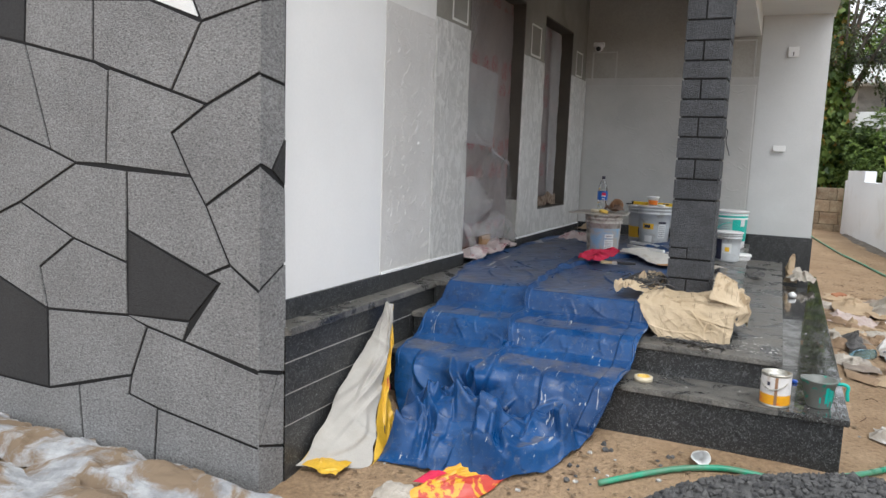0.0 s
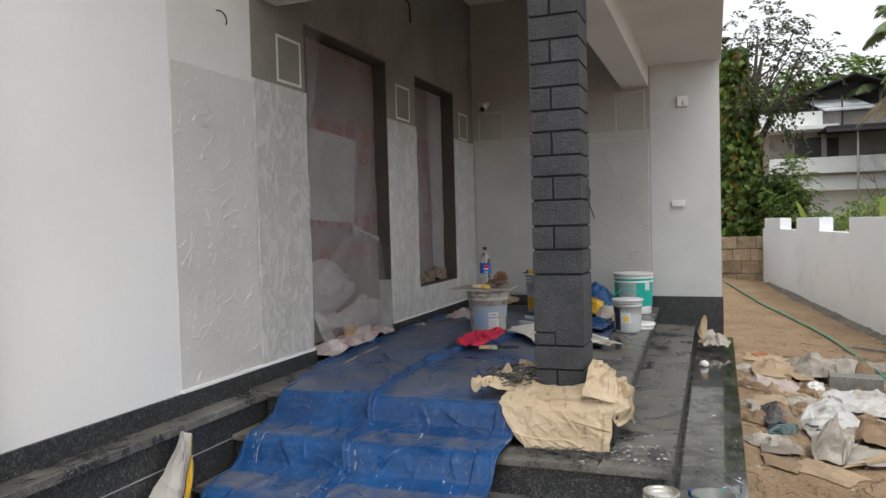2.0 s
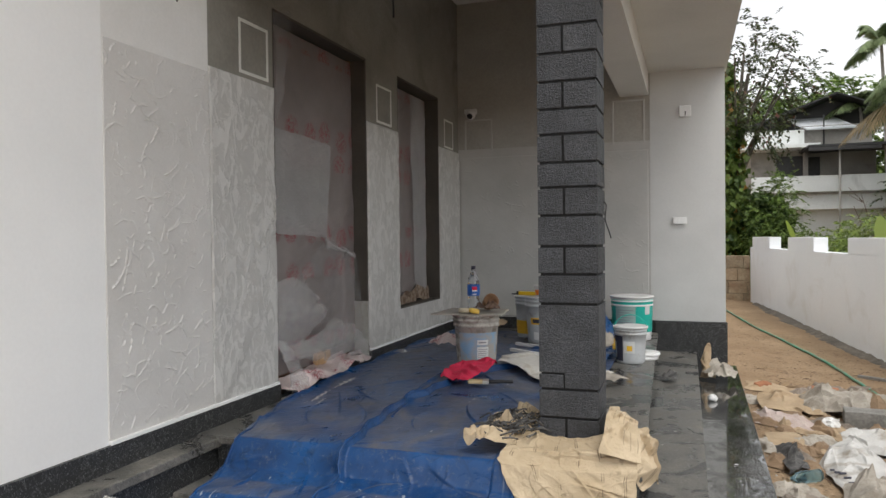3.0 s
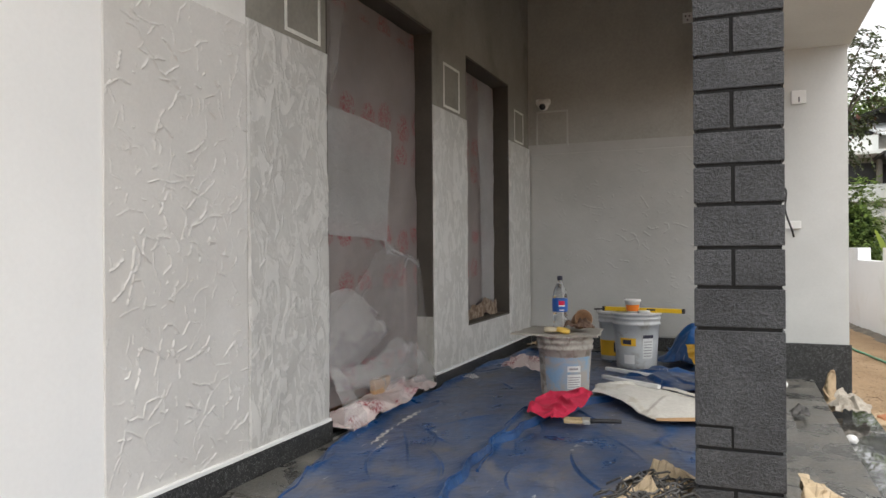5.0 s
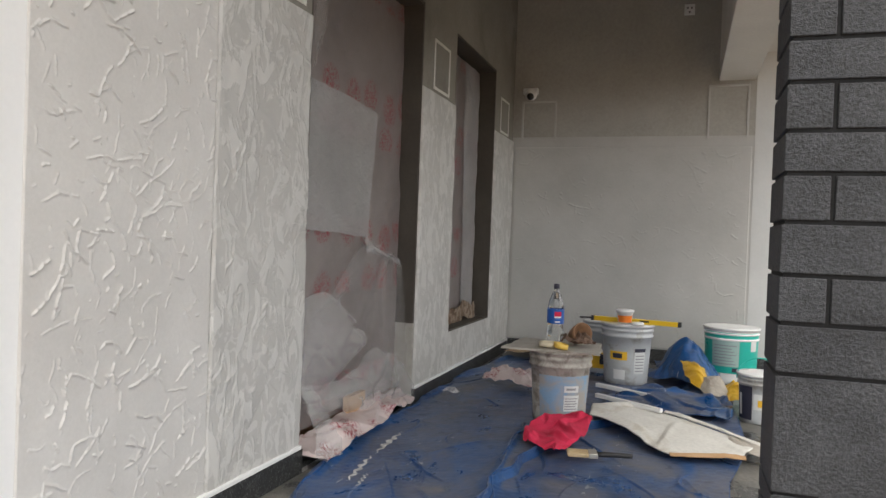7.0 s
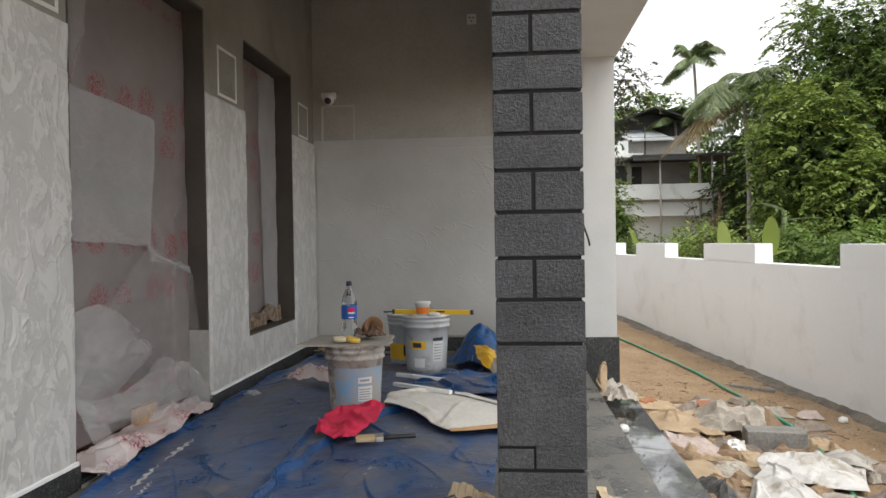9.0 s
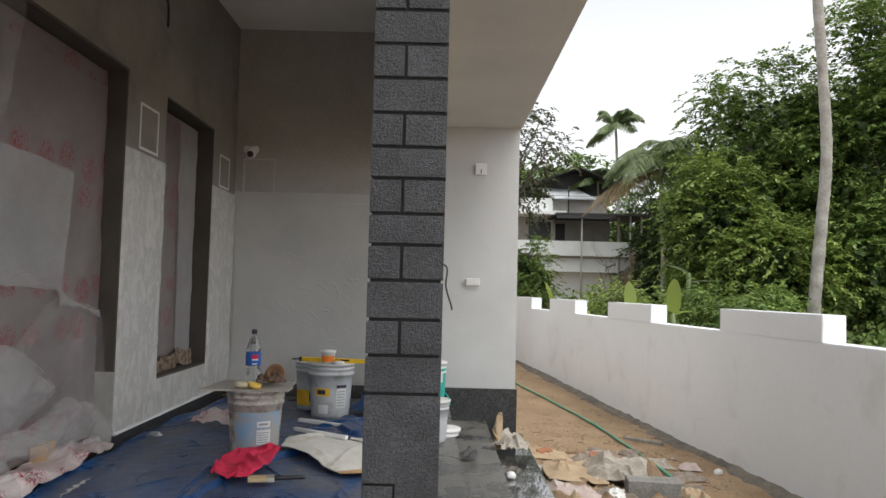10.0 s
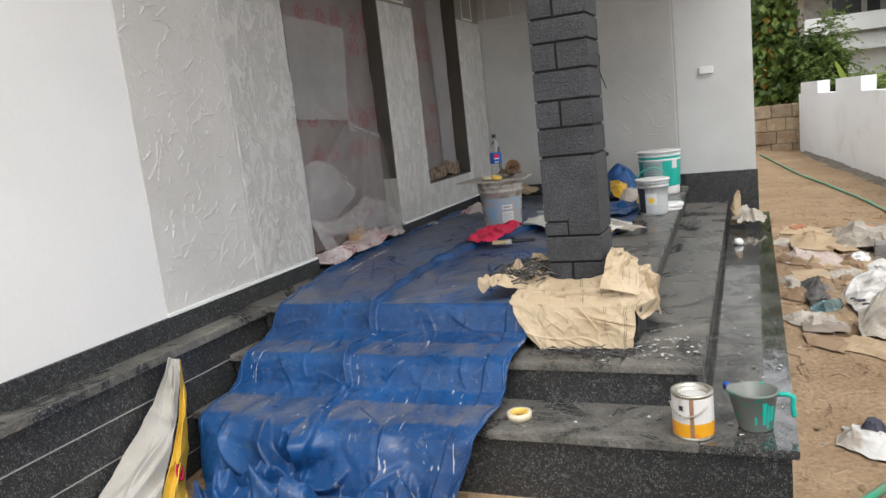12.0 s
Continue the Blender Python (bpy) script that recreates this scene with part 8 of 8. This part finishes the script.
    pts = curve_points([(9.66, 13, -0.3), (9.7, 13, 1.2), (9.86, 13, 3.0), (9.98, 13, 4.6), (9.9, 13, 6.4), (9.7, 13, 9.5), (9.6, 13, 12)], 14)
    tube(bm, pts, 0.135, 14, taper=0.72)
    for v_ in bm.verts:
        ring = 1 + 0.035 * math.sin(v_.co.z * 38) + 0.02 * math.sin(v_.co.z * 11)
        k = min(range(len(pts)), key=lambda i: abs(pts[i].z - v_.co.z))
        v_.co.x, v_.co.y = pts[k].x + (v_.co.x - pts[k].x) * ring, pts[k].y + (v_.co.y - pts[k].y) * ring
    part("trunk", bm, PALM_BARK, t)
    for k in range(10):
        bm = bmesh.new()
        frond(bm, (9.6, 13, 12), 0.63 * k, 0.5, 3.0, 400 + k)
        part("frond", bm, FROND, t)
    # banana plants behind the wall
    banana((4.95, 9.6, 0), [(100, 78, 1.1, 0.62, 0.22, 0.05), (200, 40, 1.0, 0.5, 0.18, 0.3), (340, 45, 1.0, 0.5, 0.18, 0.3)], BANANA, "yellow-green banana plant behind the wall")
    banana((5.75, 10.0, 0), [(60, 80, 1.05, 0.75, 0.26, 0.05), (170, 30, 1.15, 0.7, 0.2, 0.25), (20, 25, 1.1, 0.6, 0.2, 0.3)], BANANA, "yellow-green banana plant behind the wall")
    banana((4.15, 12.2, 0), [(150, 70, 1.0, 0.8, 0.25, 0.1), (30, 40, 1.05, 0.6, 0.2, 0.35), (270, 30, 0.9, 0.5, 0.2, 0.3)], BANANA, "young banana plant behind the wall")
    banana((6.7, 12.0, 0), [(175, 10, 1.55, 0.9, 0.2, 0.12), (10, 12, 1.7, 0.8, 0.2, 0.15), (200, 20, 1.9, 0.6, 0.16, 0.1), (350, 5, 1.3, 0.9, 0.22, 0.2)], BANANA_PALE, "pale broad-leaved banana plant behind the wall")
    # bare twigs before the house
    sh = thing("bare_shrub", "leafless brown twiggy shrub behind the wall", "shrub", Matrix.Translation((6.0, 14.5, 0)))
    rng = random.Random(77)
    for k in range(14):
        bm = bmesh.new()
        a, s = rng.uniform(0, 6.28), rng.uniform(0.15, 0.55)
        e = Vector((s * math.cos(a) * 1.3, s * math.sin(a), rng.uniform(1.6, 2.5)))
        tube(bm, curve_points([(0, 0, 0), tuple(e * 0.5 + Vector((0.06, 0, 0.1))), tuple(e)], 5), 0.018, 5, taper=0.25)
        for j in range(5):
            f = rng.uniform(0.4, 0.95)
            b_ = e * f
            tube(bm, [b_, b_ + Vector((rng.uniform(-0.3, 0.3), rng.uniform(-0.2, 0.2), rng.uniform(0.15, 0.4)))], 0.008, 4, taper=0.3)
        part("branch", bm, RAG_BROWN, sh)
    rg = np.random.RandomState(260)
    m = 30000
    x, y = rg.uniform(4.6, 16, m), rg.uniform(5, 20, m)
    ok = x > 4.44 - 0.13 * (y - 4.98) + 0.4
    x, y = x[ok], y[ok]
    leaves("undergrowth", np.stack([x, y, 0.05 + 0.75 * rg.uniform(0, 1, len(x)) ** 1.5 * (0.6 + 0.4 * np.sin(x * 1.3 + y))], -1), 0.2, 261, LEAF, None, "", -0.5, 0.3)
    tagged(bpy.data.objects["undergrowth"], "low green undergrowth behind the compound wall", "undergrowth", kind="stuff")
    # wooded backdrop so that the horizon stays green
    m = 26000
    a = rg.uniform(-0.5, 1.75, m)
    d = rg.uniform(42, 62, m)
    hgt = (4.5 + 2.0 * np.sin(a * 9) + 1.2 * np.sin(a * 23)) * rg.uniform(0, 1, m) ** 0.8
    leaves("far_woods", np.stack([1 + d * np.sin(a), d * np.cos(a), hgt], -1), 1.1, 263, LEAF_DARK, None, "", 0.3, 0.45)
    tagged(bpy.data.objects["far_woods"], "distant dark green woods beyond the compound", "woods", kind="stuff")


def build_house():
    h = thing("neighbour_house", "two-storey weathered white house with dark sheet roofs", "house")

    def p(name, lo, hi, mat, label="", bevel=0.01):
        return part(name, bm_box(lo, hi, bevel), mat, h, label)
    p("ground_wall", (4.6, 24.6, -0.2), (8.75, 29, 2.25), HOUSE_WHITE)
    p("lower_band", (4.4, 24.1, 2.2), (8.7, 24.6, 2.72), HOUSE_WHITE, "weathered white concrete band")
    p("balcony_slab", (4.2, 24.0, 2.7), (8.72, 29, 2.78), HOUSE_GREY)
    p("parapet", (4.2, 23.9, 2.78), (8.85, 24.1, 3.32), HOUSE_WHITE, "white balcony parapet")
    p("upper_wall", (4.3, 25.6, 2.75), (8.3, 29, 4.4), HOUSE_GREY, "stained grey upper wall")
    # no real holes: flat black panels paint the unlit depth of two doorways
    p("doorway_panel", (5.15, 25.55, 2.8), (6.0, 25.62, 4.15), BLACK, "black panel painting the darkness of an open doorway")
    p("doorway_panel", (6.15, 25.56, 2.8), (6.55, 25.62, 4.1), BLACK, "black panel painting the darkness of an open doorway")
    p("column_post", (6.0, 25.3, 2.75), (6.14, 25.6, 4.35), HOUSE_GREY)
    p("eave", (3.6, 24.4, 4.33), (6.4, 29, 4.47), HOUSE_WHITE, "white concrete eave")
    p("top_parapet", (3.6, 24.8, 4.47), (5.95, 25.0, 4.98), HOUSE_WHITE)
    p("top_wall", (5.95, 25.2, 4.4), (8.1, 28.5, 5.15), HOUSE_GREY)
    p("dark_canopy", (5.9, 23.5, 4.24), (9.3, 25.6, 4.31), ROOF_DARK, "dark flat sheet canopy", 0.004)
    p("canopy_edge", (5.9, 23.45, 4.1), (8.0, 23.52, 4.22), ROOF_DARK, "", 0.004)
    for x in (6.85, 8.6, 9.0):
        bm = bmesh.new()
        tube(bm, [(x, 23.7, 0), (x, 23.7, 4.25)], 0.035, 8)
        part("post", bm, HOUSE_GREY, h)
    for x in (4.9, 5.7, 6.6):
        bm = bmesh.new()
        tube(bm, [(x, 25.1, 4.4), (x, 25.1, 5.5)], 0.025, 6)
        part("post", bm, ROOF_DARK, h)

    def roof(name, a, b, c, d, mat, label):
        bm = bmesh.new()
        top = [bm.verts.new(q) for q in (a, b, c, d)]
        bot = [bm.verts.new((q[0], q[1], q[2] - 0.05)) for q in (a, b, c, d)]
        bm.faces.new(top)
        bm.faces.new(bot[::-1])
        for i in range(4):
            bm.faces.new((bot[i], bot[(i + 1) % 4], top[(i + 1) % 4], top[i]))
        part(name, bm, mat, h, label)
    roof("light_roof", (6.05, 24.9, 5.02), (7.6, 24.9, 5.02), (7.1, 27.0, 5.75), (5.5, 27.0, 5.75), ROOF_LIGHT, "bright metal sheet roof")
    roof("dark_roof", (7.1, 25.6, 6.35), (8.75, 25.6, 5.72), (8.75, 30, 5.72), (7.1, 30, 6.35), ROOF_DARK, "dark sheet gable roof")
    roof("dark_roof", (3.8, 25.6, 5.15), (7.1, 25.6, 6.35), (7.1, 30, 6.35), (3.8, 30, 5.15), ROOF_DARK, "dark sheet gable roof")
    bm = bmesh.new()
    vs = [bm.verts.new(q) for q in ((4.2, 26.6, 5.0), (8.5, 26.6, 5.0), (8.5, 26.6, 5.7), (7.1, 26.6, 6.25), (4.2, 26.6, 5.2))]
    bm.faces.new(vs)
    part("gable", bm, ROOF_DARK, h, "dark gable end")


build_house()
build_greenery()
